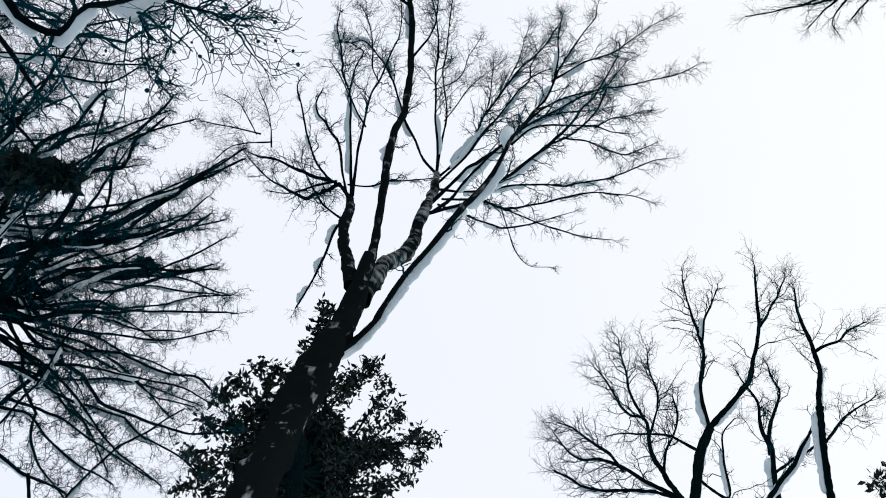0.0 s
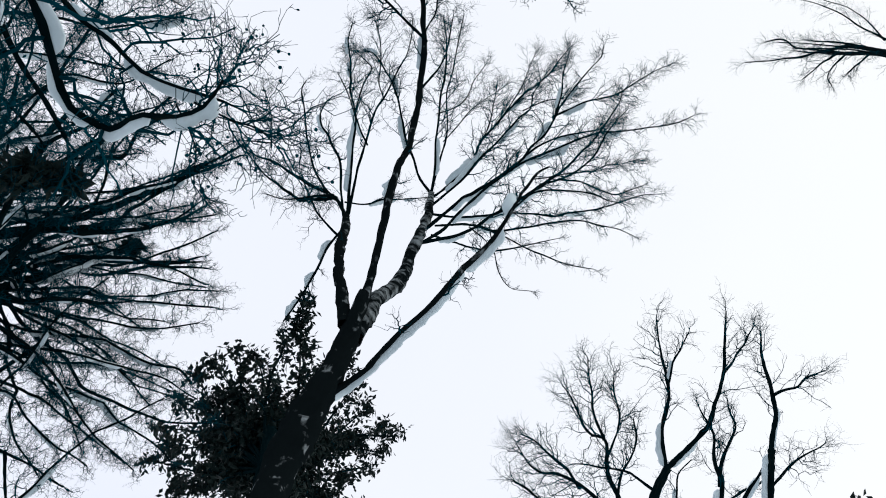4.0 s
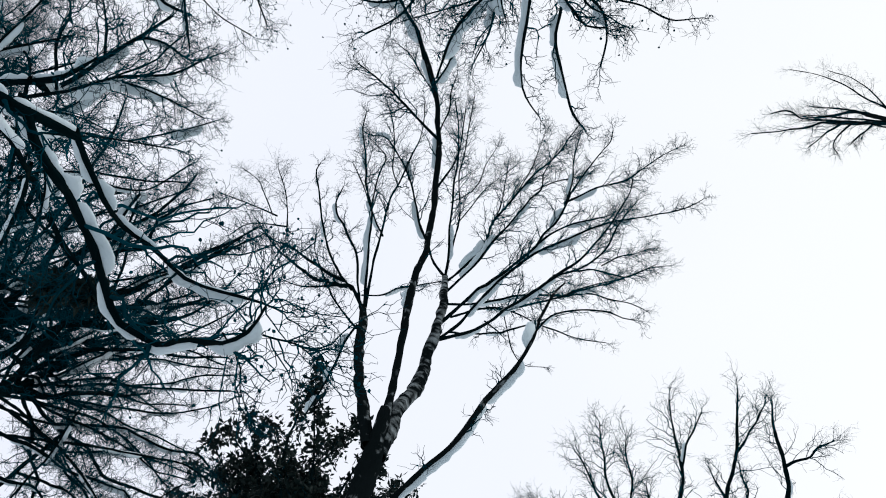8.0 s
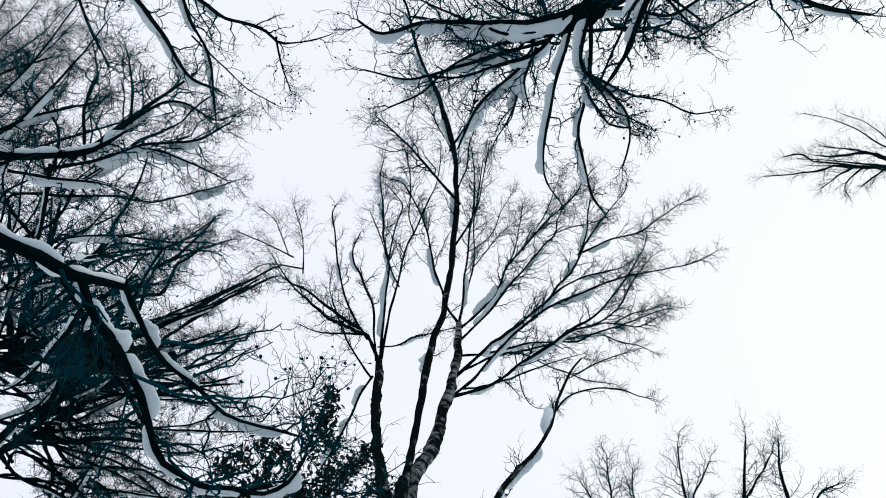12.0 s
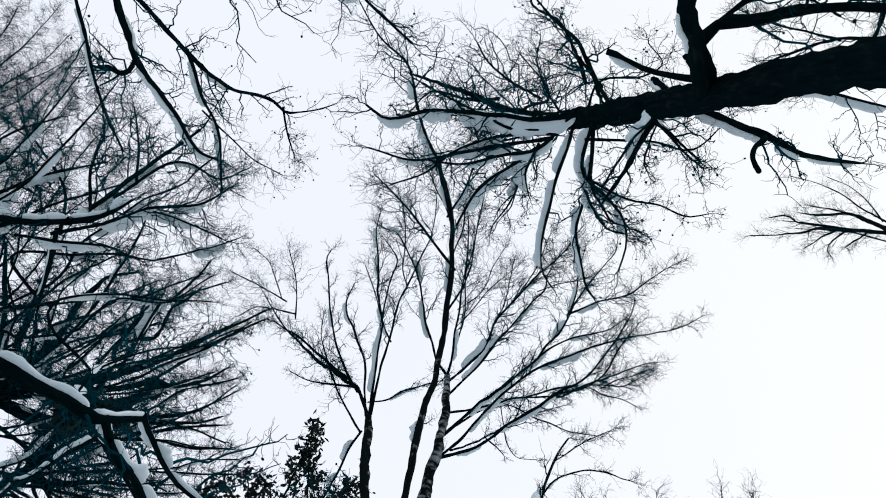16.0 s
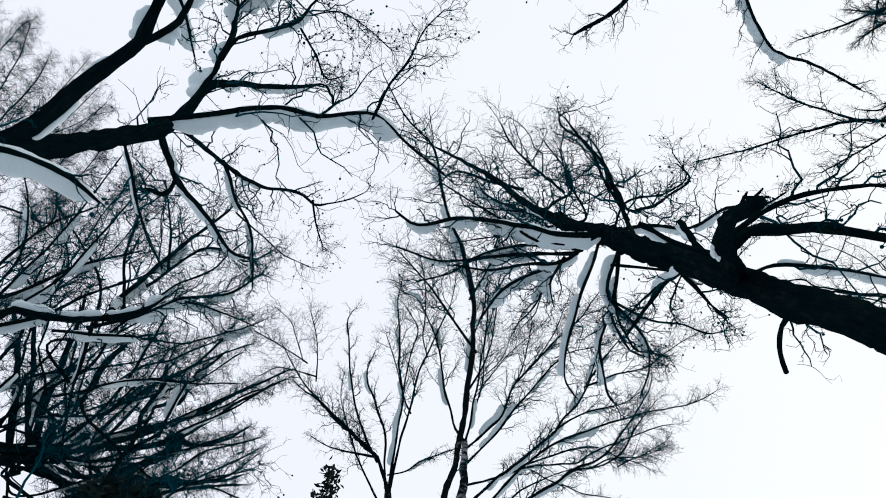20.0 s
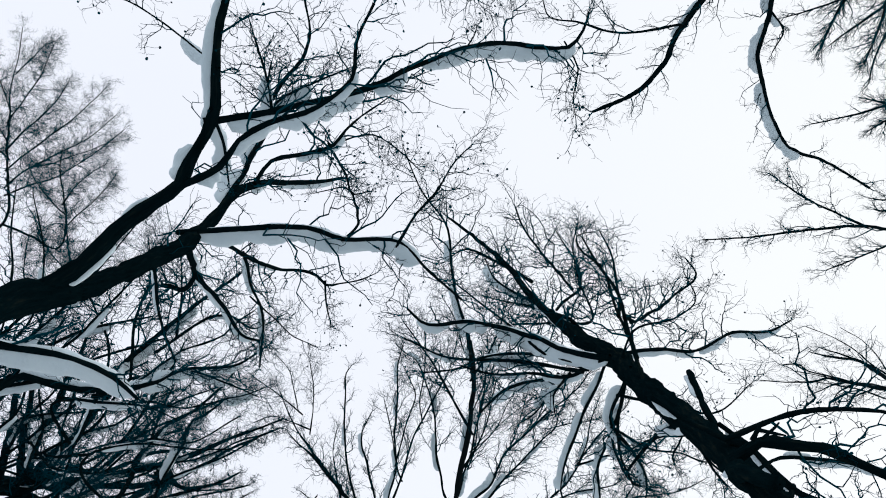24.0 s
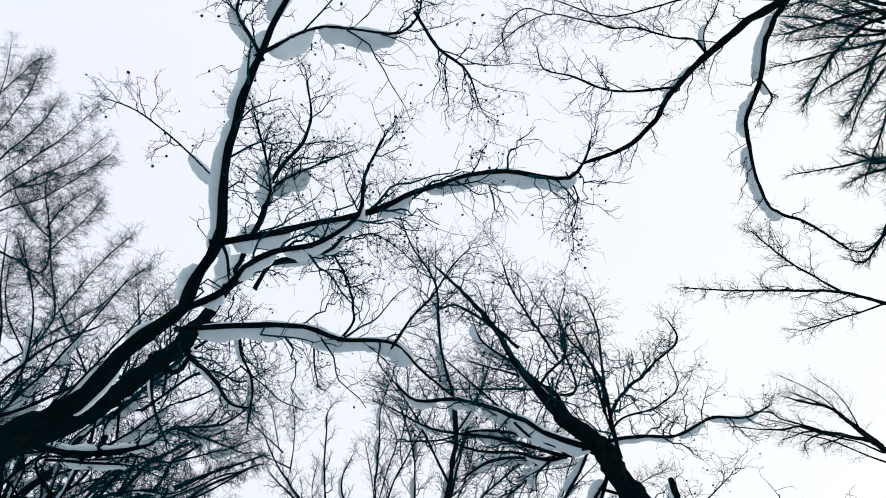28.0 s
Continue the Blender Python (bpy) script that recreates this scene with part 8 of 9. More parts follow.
limb(base, "limb", [(-7.69, 1.37, 14.40, 0.032), (-7.01, 1.32, 16.00, 0.030), (-6.37, 1.22, 17.00, 0.026), (-5.41, 1.17, 17.80, 0.021), (-4.70, 0.91, 18.30, 0.015)], snow=[(0.35, 0.5, 0.064)], twigs=(31, 0.85), seed=228, dense=(6, 4), lift=0.02, low=0.24, fork=1.35, kink=1.3, fine=0.8, crook=0.2)
limb(base, "limb", [(-7.81, 1.38, 14.00, 0.032), (-7.83, 1.95, 14.40, 0.029), (-7.69, 2.28, 14.70, 0.027), (-7.36, 2.65, 15.00, 0.024), (-6.98, 3.27, 15.40, 0.022), (-6.26, 3.92, 15.80, 0.019), (-5.69, 4.62, 16.20, 0.017), (-5.42, 5.16, 16.40, 0.014)], snow=[(0.2, 0.4, 0.059), (0.5, 0.8, 0.079)], twigs=(24, 0.85), seed=229, dense=(6, 4), lift=0.02, low=0.24, fork=1.35, kink=1.3, fine=0.8, crook=0.2)
limb(base, "limb", [(-7.97, 3.20, 14.56, 0.032), (-7.97, 2.68, 14.40, 0.029), (-7.77, 2.96, 14.60, 0.026), (-7.52, 3.29, 14.90, 0.023), (-7.42, 3.72, 15.10, 0.020), (-7.03, 4.39, 15.50, 0.017), (-6.76, 4.95, 15.80, 0.013)], snow=[(0.2, 0.45, 0.058), (0.6, 0.8, 0.058)], twigs=(24, 0.85), seed=230, dense=(6, 4), lift=0.02, low=0.24, fork=1.35, kink=1.3, fine=0.8, crook=0.2)
limb(base, "limb", [(-7.54, 1.49, 14.91, 0.033), (-7.69, 2.46, 15.20, 0.030), (-7.88, 3.23, 15.50, 0.026), (-8.05, 4.16, 15.80, 0.022), (-7.90, 5.27, 16.20, 0.018)], snow=[(0.228, 0.375, 0.050), (0.634, 0.7568, 0.040)], twigs=(24, 0.85), seed=231, dense=(6, 4), lift=0.02, low=0.24, fork=1.35, kink=1.3, fine=0.8, crook=0.2)
limb(base, "limb", [(-7.32, 0.98, 14.66, 0.034), (-8.23, -0.15, 14.60, 0.030), (-7.58, -0.06, 15.20, 0.028), (-6.72, 0.19, 16.00, 0.025), (-5.93, -0.03, 16.80, 0.023), (-5.20, -0.22, 17.40, 0.019), (-4.34, -0.69, 18.00, 0.015)], snow=[(0.3516, 0.5295, 0.054), (0.6958, 0.83096, 0.043)], twigs=(23, 0.85), seed=232, dense=(6, 4), lift=0.02, low=0.24, fork=1.35, kink=1.3, fine=0.8, crook=0.2)
limb(base, "limb", [(-8.23, -0.15, 14.60, 0.034), (-8.75, -0.37, 14.60, 0.030), (-8.18, -0.28, 15.40, 0.027), (-7.49, -0.45, 16.20, 0.024), (-6.80, -0.90, 17.00, 0.020), (-6.43, -1.46, 17.60, 0.015)], snow=[(0.2752, 0.434, 0.054), (0.6576, 0.78512, 0.044)], twigs=(27, 0.83), seed=233, dense=(6, 4), lift=0.02, low=0.24, fork=1.35, kink=1.3, fine=0.8, crook=0.2)
limb(base, "limb", [(-8.75, -0.37, 14.60, 0.034), (-7.99, 0.56, 15.60, 0.029), (-7.17, 1.01, 16.40, 0.023), (-5.85, 1.08, 17.20, 0.015)], snow=[(0.3988, 0.5885, 0.054), (0.7194, 0.85928, 0.043)], twigs=(27, 0.83), seed=234, dense=(6, 4), lift=0.02, low=0.24, fork=1.35, kink=1.3, fine=0.8, crook=0.2)
limb(base, "limb", [(-7.69, 1.37, 14.40, 0.028), (-7.50, 1.41, 15.00, 0.026), (-6.43, 1.78, 15.90, 0.024), (-5.52, 1.99, 16.40, 0.021), (-4.54, 2.27, 17.00, 0.019)], snow=[(0.3224, 0.493, 0.050), (0.6812, 0.81344, 0.040)], twigs=(28, 0.85), seed=235, dense=(6, 4), lift=0.02, low=0.24, fork=1.35, kink=1.3, fine=0.8, crook=0.2)
limb(base, "limb", [(-7.69, 1.37, 14.40, 0.028), (-7.41, 1.36, 15.20, 0.024), (-6.67, 1.19, 16.00, 0.019), (-6.01, 0.91, 16.80, 0.014)], snow=[(0.4, 0.9, 0.079)], twigs=(24, 0.85), seed=236, dense=(6, 4), lift=0.02, low=0.24, fork=1.35, kink=1.3, fine=0.8, crook=0.2)
limb(base, "limb", [(-7.82, 1.71, 14.23, 0.029), (-7.88, 1.62, 14.60, 0.027), (-7.66, 1.83, 14.80, 0.025), (-7.09, 2.26, 15.40, 0.025), (-6.38, 2.64, 15.90, 0.023), (-5.54, 3.12, 16.20, 0.022), (-5.11, 3.32, 16.40, 0.020), (-4.95, 3.61, 16.50, 0.018)], snow=[(0.3, 0.6, 0.070), (0.62, 0.85, 0.070)], twigs=(24, 0.85), seed=237, dense=(6, 4), lift=0.02, low=0.24, fork=1.35, kink=1.3, fine=0.8, crook=0.2)
limb(base, "limb", [(-5.70, -1.02, 13.20, 0.023), (-5.92, -2.21, 12.60, 0.020), (-5.72, -2.25, 12.80, 0.018), (-5.15, -2.25, 13.20, 0.016), (-4.54, -2.11, 13.60, 0.013), (-4.01, -1.97, 13.90, 0.011)], snow=[(0.4, 0.6, 0.071)], twigs=(28, 0.85), seed=238, dense=(6, 4), lift=0.02, low=0.24, fork=1.35, kink=1.3, fine=0.8, crook=0.2)
limb(base, "limb", [(-7.69, 1.37, 14.40, 0.028), (-7.33, 0.45, 15.20, 0.024), (-7.07, -0.46, 15.60, 0.018), (-6.59, -0.88, 16.00, 0.013)], snow=[(0.2168, 0.361, 0.048), (0.6284, 0.75008, 0.038)], twigs=(24, 0.85), seed=239, dense=(6, 4), lift=0.02, low=0.24, fork=1.35, kink=1.3, fine=0.8, crook=0.2)
limb(base, "limb", [(-5.92, -2.21, 12.60, 0.024), (-6.57, -2.10, 12.60, 0.021), (-5.95, -2.61, 13.00, 0.019), (-5.42, -3.24, 13.40, 0.017), (-4.71, -3.74, 13.80, 0.014), (-4.03, -4.26, 14.20, 0.011)], snow=[(0.5, 0.7, 0.074)], twigs=(28, 0.85), seed=240, dense=(6, 4), lift=0.02, low=0.24, fork=1.35, kink=1.3, fine=0.8, crook=0.2)
limb(base, "limb", [(-6.30, -2.32, 12.77, 0.024), (-6.61, -2.79, 12.80, 0.021), (-5.86, -2.81, 13.20, 0.019), (-5.06, -2.75, 13.60, 0.017), (-4.27, -2.76, 14.00, 0.014), (-3.76, -2.93, 14.40, 0.011)], snow=[(0.3, 0.45, 0.059), (0.8, 0.95, 0.084)], twigs=(28, 0.85), seed=241, dense=(6, 4), lift=0.02, low=0.24, fork=1.35, kink=1.3, fine=0.8, crook=0.2)
limb(base, "limb", [(-8.10, 0.01, 14.61, 0.030), (-8.24, 0.05, 14.60, 0.026), (-7.43, -0.89, 15.60, 0.022), (-7.25, -1.82, 16.20, 0.018), (-6.72, -2.50, 16.80, 0.014)], snow=[(0.3876, 0.5745, 0.052), (0.7138, 0.85256, 0.041)], twigs=(13, 0.85), seed=242, dense=(6, 4), lift=0.02, low=0.24, fork=1.35, kink=1.3, fine=0.8, crook=0.2)
limb(base, "limb", [(-8.24, 0.05, 14.60, 0.030), (-7.64, -0.73, 15.40, 0.025), (-7.67, -1.85, 16.00, 0.020), (-7.72, -2.64, 16.40, 0.014)], snow=[(0.3112, 0.479, 0.051), (0.6756, 0.80672, 0.041)], twigs=(13, 0.85), seed=243, dense=(6, 4), lift=0.02, low=0.24, fork=1.35, kink=1.3, fine=0.8, crook=0.2)
limb(base, "limb", [(-8.24, 0.05, 14.60, 0.030), (-7.24, -0.30, 15.80, 0.028), (-6.48, -0.98, 16.60, 0.024), (-5.52, -1.40, 17.40, 0.020), (-4.87, -1.53, 18.00, 0.015)], snow=[(0.2348, 0.3835, 0.054), (0.6374, 0.76088, 0.043)], twigs=(14, 0.85), seed=244, dense=(6, 4), lift=0.02, low=0.24, fork=1.35, kink=1.3, fine=0.8, crook=0.2)
limb(base, "limb", [(-8.75, -0.37, 14.60, 0.031), (-8.64, -0.71, 14.60, 0.027), (-7.60, -0.08, 15.80, 0.026), (-6.31, -0.06, 17.00, 0.023), (-5.38, -0.21, 17.80, 0.020), (-4.32, -0.56, 18.40, 0.016)], snow=[(0.3584, 0.538, 0.057), (0.6992, 0.83504, 0.046)], twigs=(28, 0.85), seed=245, dense=(6, 4), lift=0.02, low=0.24, fork=1.35, kink=1.3, fine=0.8, crook=0.2)
limb(base, "limb", [(-8.64, -0.71, 14.60, 0.031), (-7.99, -1.23, 15.60, 0.026), (-7.43, -1.81, 16.40, 0.021), (-6.76, -2.23, 17.20, 0.015)], snow=[(0.282, 0.4425, 0.054), (0.661, 0.7892, 0.043)], twigs=(28, 0.85), seed=246, dense=(6, 4), lift=0.02, low=0.24, fork=1.35, kink=1.3, fine=0.8, crook=0.2)
limb(base, "limb", [(-8.64, -0.71, 14.60, 0.031), (-8.65, -0.91, 14.60, 0.026), (-8.34, -1.91, 15.40, 0.023), (-8.49, -2.81, 16.00, 0.018), (-8.39, -3.57, 16.60, 0.014)], snow=[(0.2056, 0.347, 0.052), (0.6228, 0.74336, 0.042)], twigs=(24, 0.85), seed=247, dense=(6, 4), lift=0.02, low=0.24, fork=1.35, kink=1.3, fine=0.8, crook=0.2)
limb(base, "limb", [(-8.75, -0.37, 14.60, 0.031), (-8.30, -1.28, 15.30, 0.026), (-8.02, -1.89, 15.80, 0.020), (-7.71, -2.43, 16.30, 0.014)], snow=[(0.3, 0.5, 0.062)], twigs=(27, 0.83), seed=248, dense=(6, 4), lift=0.02, low=0.24, fork=1.35, kink=1.3, fine=0.8, crook=0.2)
limb(base, "limb", [(-8.75, -0.37, 14.60, 0.031), (-7.53, 0.16, 16.00, 0.029), (-6.70, 0.17, 17.00, 0.025), (-5.78, -0.19, 17.80, 0.021), (-4.84, -0.53, 18.40, 0.016)], snow=[(0.2528, 0.406, 0.057), (0.6464, 0.77168, 0.045)], twigs=(28, 0.83), seed=249, dense=(6, 4), lift=0.02, low=0.24, fork=1.35, kink=1.3, fine=0.8, crook=0.2)
limb(base, "limb", [(-8.65, -0.91, 14.60, 0.031), (-8.86, -1.07, 14.60, 0.027), (-8.29, -1.41, 15.40, 0.025), (-7.49, -1.39, 16.20, 0.022), (-6.80, -1.38, 17.00, 0.019), (-6.16, -1.62, 17.50, 0.015)], snow=[(0.2, 0.5, 0.066)], twigs=(36, 0.83), seed=250, dense=(6, 4), lift=0.02, low=0.24, fork=1.35, kink=1.3, fine=0.8, crook=0.2)
limb(base, "limb", [(-8.77, -1.00, 14.60, 0.031), (-8.86, -0.86, 14.60, 0.026), (-7.83, -0.61, 15.80, 0.024), (-7.07, -0.67, 16.60, 0.020), (-6.00, -0.76, 17.50, 0.015)], snow=[(0.3, 0.465, 0.055), (0.67, 0.8, 0.044)], twigs=(36, 0.83), seed=251, dense=(6, 4), lift=0.02, low=0.24, fork=1.35, kink=1.3, fine=0.8, crook=0.2)
limb(base, "limb", [(-8.86, -1.07, 14.60, 0.031), (-8.56, -2.08, 15.30, 0.026), (-8.31, -2.74, 16.00, 0.020), (-7.94, -3.05, 16.60, 0.014)], snow=[(0.4, 0.7, 0.063)], twigs=(34, 0.83), seed=252, dense=(6, 4), lift=0.02, low=0.24, fork=1.35, kink=1.3, fine=0.8, crook=0.2)
limb(base, "limb", [(-8.53, -0.10, 14.89, 0.031), (-7.58, 0.65, 15.60, 0.026), (-6.84, 1.65, 16.40, 0.021), (-5.97, 2.75, 17.20, 0.015)], snow=[(0.3472, 0.524, 0.054), (0.6936, 0.82832, 0.043)], twigs=(18, 0.83), seed=253, dense=(6, 4), lift=0.02, low=0.24, fork=1.35, kink=1.3, fine=0.8, crook=0.2)
limb(base, "limb", [(-8.38, -0.21, 14.60, 0.030), (-7.69, -0.28, 15.40, 0.025), (-6.92, -0.64, 16.30, 0.020), (-6.02, -0.84, 17.20, 0.015)], snow=[(0.2708, 0.4285, 0.052), (0.6554, 0.78248, 0.042)], twigs=(18, 0.83), seed=254, dense=(6, 4), lift=0.02, low=0.24, fork=1.35, kink=1.3, fine=0.8, crook=0.2)
limb(base, "limb", [(-8.53, -0.10, 14.89, 0.031), (-7.43, 0.29, 15.80, 0.028), (-6.59, 0.88, 16.80, 0.025), (-5.80, 1.37, 17.40, 0.020), (-4.94, 2.00, 18.00, 0.016)], snow=[(0.3944, 0.583, 0.056), (0.7172, 0.85664, 0.044)], twigs=(18, 0.83), seed=255, dense=(6, 4), lift=0.02, low=0.24, fork=1.35, kink=1.3, fine=0.8, crook=0.2)
limb(base, "limb", [(-7.69, 1.37, 14.40, 0.029), (-7.88, 1.22, 14.60, 0.026), (-7.20, 0.83, 15.40, 0.024), (-6.46, 0.61, 16.30, 0.021), (-5.71, 0.45, 17.20, 0.018), (-4.99, 0.45, 17.80, 0.015)], snow=[(0.318, 0.4875, 0.053), (0.679, 0.8108, 0.042)], twigs=(36, 0.83), seed=256, dense=(6, 4), lift=0.02, low=0.24, fork=1.35, kink=1.3, fine=0.8, crook=0.2)
limb(base, "limb", [(-7.72, 1.35, 14.43, 0.029), (-7.13, 2.12, 15.60, 0.026), (-6.51, 3.05, 16.40, 0.021), (-5.95, 4.22, 17.00, 0.015)], snow=[(0.2416, 0.392, 0.052), (0.6408, 0.76496, 0.042)], twigs=(36, 0.83), seed=257, dense=(6, 4), lift=0.02, low=0.24, fork=1.35, kink=1.3, fine=0.8, crook=0.2)
limb(base, "limb", [(-7.72, 1.35, 14.43, 0.029), (-7.42, 2.44, 15.30, 0.025), (-7.15, 3.48, 15.80, 0.020), (-7.11, 4.87, 16.40, 0.014)], snow=[(0.3652, 0.5465, 0.051), (0.7026, 0.83912, 0.041)], twigs=(36, 0.83), seed=258, dense=(6, 4), lift=0.02, low=0.24, fork=1.35, kink=1.3, fine=0.8, crook=0.2)
limb(base, "limb", [(-7.41, 0.85, 12.63, 0.027), (-7.57, 0.78, 13.00, 0.021), (-6.86, 0.40, 13.20, 0.016), (-6.16, -0.18, 13.60, 0.011)], snow=[(0.2, 0.95, -0.052)], twigs=(6, 0.66), seed=259, dense=(6, 4), lift=0.02, low=0.24, fork=1.35, kink=1.3, fine=0.8, crook=0.2)
limb(base, "limb", [(-7.17, 0.56, 13.11, 0.026), (-7.30, 1.66, 15.20, 0.025), (-6.50, 2.39, 16.00, 0.020), (-5.46, 3.41, 16.80, 0.014)], snow=[(0.3, 0.5, 0.060)], twigs=(29, 0.83), seed=260, dense=(6, 4), lift=0.02, low=0.24, fork=1.35, kink=1.3, fine=0.8, crook=0.2)
limb(base, "limb", [(-7.83, 1.95, 14.40, 0.030), (-8.18, 2.02, 14.60, 0.025), (-7.40, 2.67, 15.40, 0.022), (-6.43, 3.13, 16.20, 0.019), (-5.45, 3.97, 17.00, 0.015)], snow=[(0.5, 0.7, 0.063)], twigs=(29, 0.83), seed=261, dense=(6, 4), lift=0.02, low=0.24, fork=1.35, kink=1.3, fine=0.8, crook=0.2)
limb(base, "limb", [(-7.82, 4.36, 15.06, 0.029), (-7.51, 4.93, 14.40, 0.025), (-6.90, 4.54, 15.00, 0.021), (-6.10, 4.00, 15.60, 0.018), (-5.37, 3.83, 16.20, 0.013)], snow=[(0.3, 0.5, 0.060)], twigs=(24, 0.83), seed=262, dense=(6, 4), lift=0.02, low=0.24, fork=1.35, kink=1.3, fine=0.8, crook=0.2)
limb(base, "limb", [(-7.66, 1.83, 14.80, 0.029), (-6.95, 2.72, 15.00, 0.024), (-6.70, 3.96, 15.60, 0.019), (-6.06, 5.24, 16.20, 0.014)], snow=[(0.3832, 0.569, 0.050), (0.7116, 0.84992, 0.040)], twigs=(29, 0.83), seed=263, dense=(6, 4), lift=0.02, low=0.24, fork=1.35, kink=1.3, fine=0.8, crook=0.2)
limb(base, "limb", [(-5.19, -1.25, 13.50, 0.024), (-5.16, -1.78, 14.40, 0.020), (-5.41, -1.26, 14.60, 0.016), (-5.68, -0.71, 14.80, 0.012)], snow=[(0.1, 0.5, 0.080)], twigs=(16, 0.76), seed=264, dense=(6, 4), lift=0.02, low=0.24, fork=1.35, kink=1.3, fine=0.8, crook=0.2)
limb(base, "limb", [(-7.77, 1.31, 14.49, 0.025), (-6.70, 0.85, 16.20, 0.024), (-5.93, 0.62, 17.00, 0.022), (-5.13, 0.56, 17.60, 0.018), (-4.62, 0.54, 18.00, 0.015)], snow=[(0.2304, 0.378, 0.053), (0.6352, 0.75824, 0.042)], twigs=(28, 0.85), seed=265, dense=(6, 4), lift=0.02, low=0.24, fork=1.35, kink=1.3, fine=0.8, crook=0.2)
limb(base, "limb", [(-7.77, 1.31, 14.49, 0.025), (-7.31, 1.80, 15.60, 0.023), (-6.64, 2.23, 16.20, 0.021), (-5.76, 2.59, 16.80, 0.018), (-4.90, 2.62, 17.20, 0.014)], snow=[(0.354, 0.5325, 0.051), (0.697, 0.8324, 0.041)], twigs=(28, 0.85), seed=266, dense=(6, 4), lift=0.02, low=0.24, fork=1.35, kink=1.3, fine=0.8, crook=0.2)
limb(base, "limb", [(-7.57, 1.52, 14.96, 0.026), (-6.75, 2.59, 15.60, 0.022), (-6.07, 3.35, 16.10, 0.018), (-5.34, 3.89, 16.50, 0.014)], snow=[(0.2776, 0.437, 0.050), (0.6588, 0.78656, 0.040)], twigs=(24, 0.85), seed=267, dense=(6, 4), lift=0.02, low=0.24, fork=1.35, kink=1.3, fine=0.8, crook=0.2)
limb(base, "limb", [(-7.71, 2.95, 14.88, 0.026), (-7.18, 3.53, 15.50, 0.022), (-6.88, 4.24, 15.90, 0.018), (-6.29, 5.18, 16.40, 0.014)], snow=[(0.2012, 0.3415, 0.051), (0.6206, 0.74072, 0.040)], twigs=(24, 0.85), seed=268, dense=(6, 4), lift=0.02, low=0.24, fork=1.35, kink=1.3, fine=0.8, crook=0.2)
limb(base, "limb", [(-8.18, -1.08, 15.31, 0.027), (-6.25, -1.63, 13.40, 0.020), (-5.55, -2.00, 13.80, 0.017), (-4.84, -1.95, 14.20, 0.015), (-4.23, -2.27, 14.60, 0.012)], snow=[(0.3248, 0.496, 0.045), (0.6824, 0.81488, 0.036)], twigs=(28, 0.85), seed=269, dense=(6, 4), lift=0.02, low=0.24, fork=1.35, kink=1.3, fine=0.8, crook=0.2)
limb(base, "limb", [(-8.24, 0.05, 14.60, 0.026), (-8.25, 0.25, 14.60, 0.023), (-7.05, 0.52, 16.00, 0.021), (-6.12, 0.50, 17.00, 0.019), (-5.03, 0.68, 18.00, 0.015)], snow=[(0.2484, 0.4005, 0.055), (0.6442, 0.76904, 0.044)], twigs=(24, 0.85), seed=270, dense=(6, 4), lift=0.02, low=0.24, fork=1.35, kink=1.3, fine=0.8, crook=0.2)
limb(base, "limb", [(-8.25, 0.25, 14.60, 0.026), (-8.27, 0.45, 14.60, 0.023), (-7.29, 0.89, 15.80, 0.021), (-6.19, 1.49, 16.80, 0.019), (-4.83, 1.98, 17.60, 0.015)], snow=[(0.372, 0.555, 0.054), (0.706, 0.8432, 0.043)], twigs=(24, 0.85), seed=271, dense=(6, 4), lift=0.02, low=0.24, fork=1.35, kink=1.3, fine=0.8, crook=0.2)
limb(base, "limb", [(-8.27, 0.45, 14.60, 0.026), (-7.43, 1.25, 15.60, 0.023), (-6.65, 1.95, 16.20, 0.019), (-5.49, 2.53, 17.00, 0.015)], snow=[(0.2956, 0.4595, 0.053), (0.6678, 0.79736, 0.043)], twigs=(23, 0.85), seed=272, dense=(6, 4), lift=0.02, low=0.24, fork=1.35, kink=1.3, fine=0.8, crook=0.2)
limb(base, "limb", [(-8.24, 0.05, 14.60, 0.026), (-7.91, -1.34, 15.40, 0.023), (-8.16, -2.47, 16.00, 0.018), (-8.09, -3.47, 16.60, 0.014)], snow=[(0.2192, 0.364, 0.051), (0.6296, 0.75152, 0.041)], twigs=(19, 0.85), seed=273, dense=(6, 4), lift=0.02, low=0.24, fork=1.35, kink=1.3, fine=0.8, crook=0.2)
limb(base, "limb", [(-8.67, -0.61, 14.60, 0.027), (-7.32, -1.05, 16.00, 0.024), (-6.17, -1.41, 17.00, 0.020), (-5.27, -1.75, 17.80, 0.015)], snow=[(0.3428, 0.5185, 0.055), (0.6914, 0.82568, 0.044)], twigs=(31, 0.85), seed=274, dense=(6, 4), lift=0.02, low=0.24, fork=1.35, kink=1.3, fine=0.8, crook=0.2)
limb(base, "limb", [(-8.67, -0.61, 14.60, 0.027), (-7.62, -0.04, 15.40, 0.024), (-5.97, 0.42, 16.80, 0.020), (-5.04, 0.30, 17.60, 0.015)], snow=[(0.2664, 0.423, 0.055), (0.6532, 0.77984, 0.044)], twigs=(28, 0.85), seed=275, dense=(6, 4), lift=0.02, low=0.24, fork=1.35, kink=1.3, fine=0.8, crook=0.2)
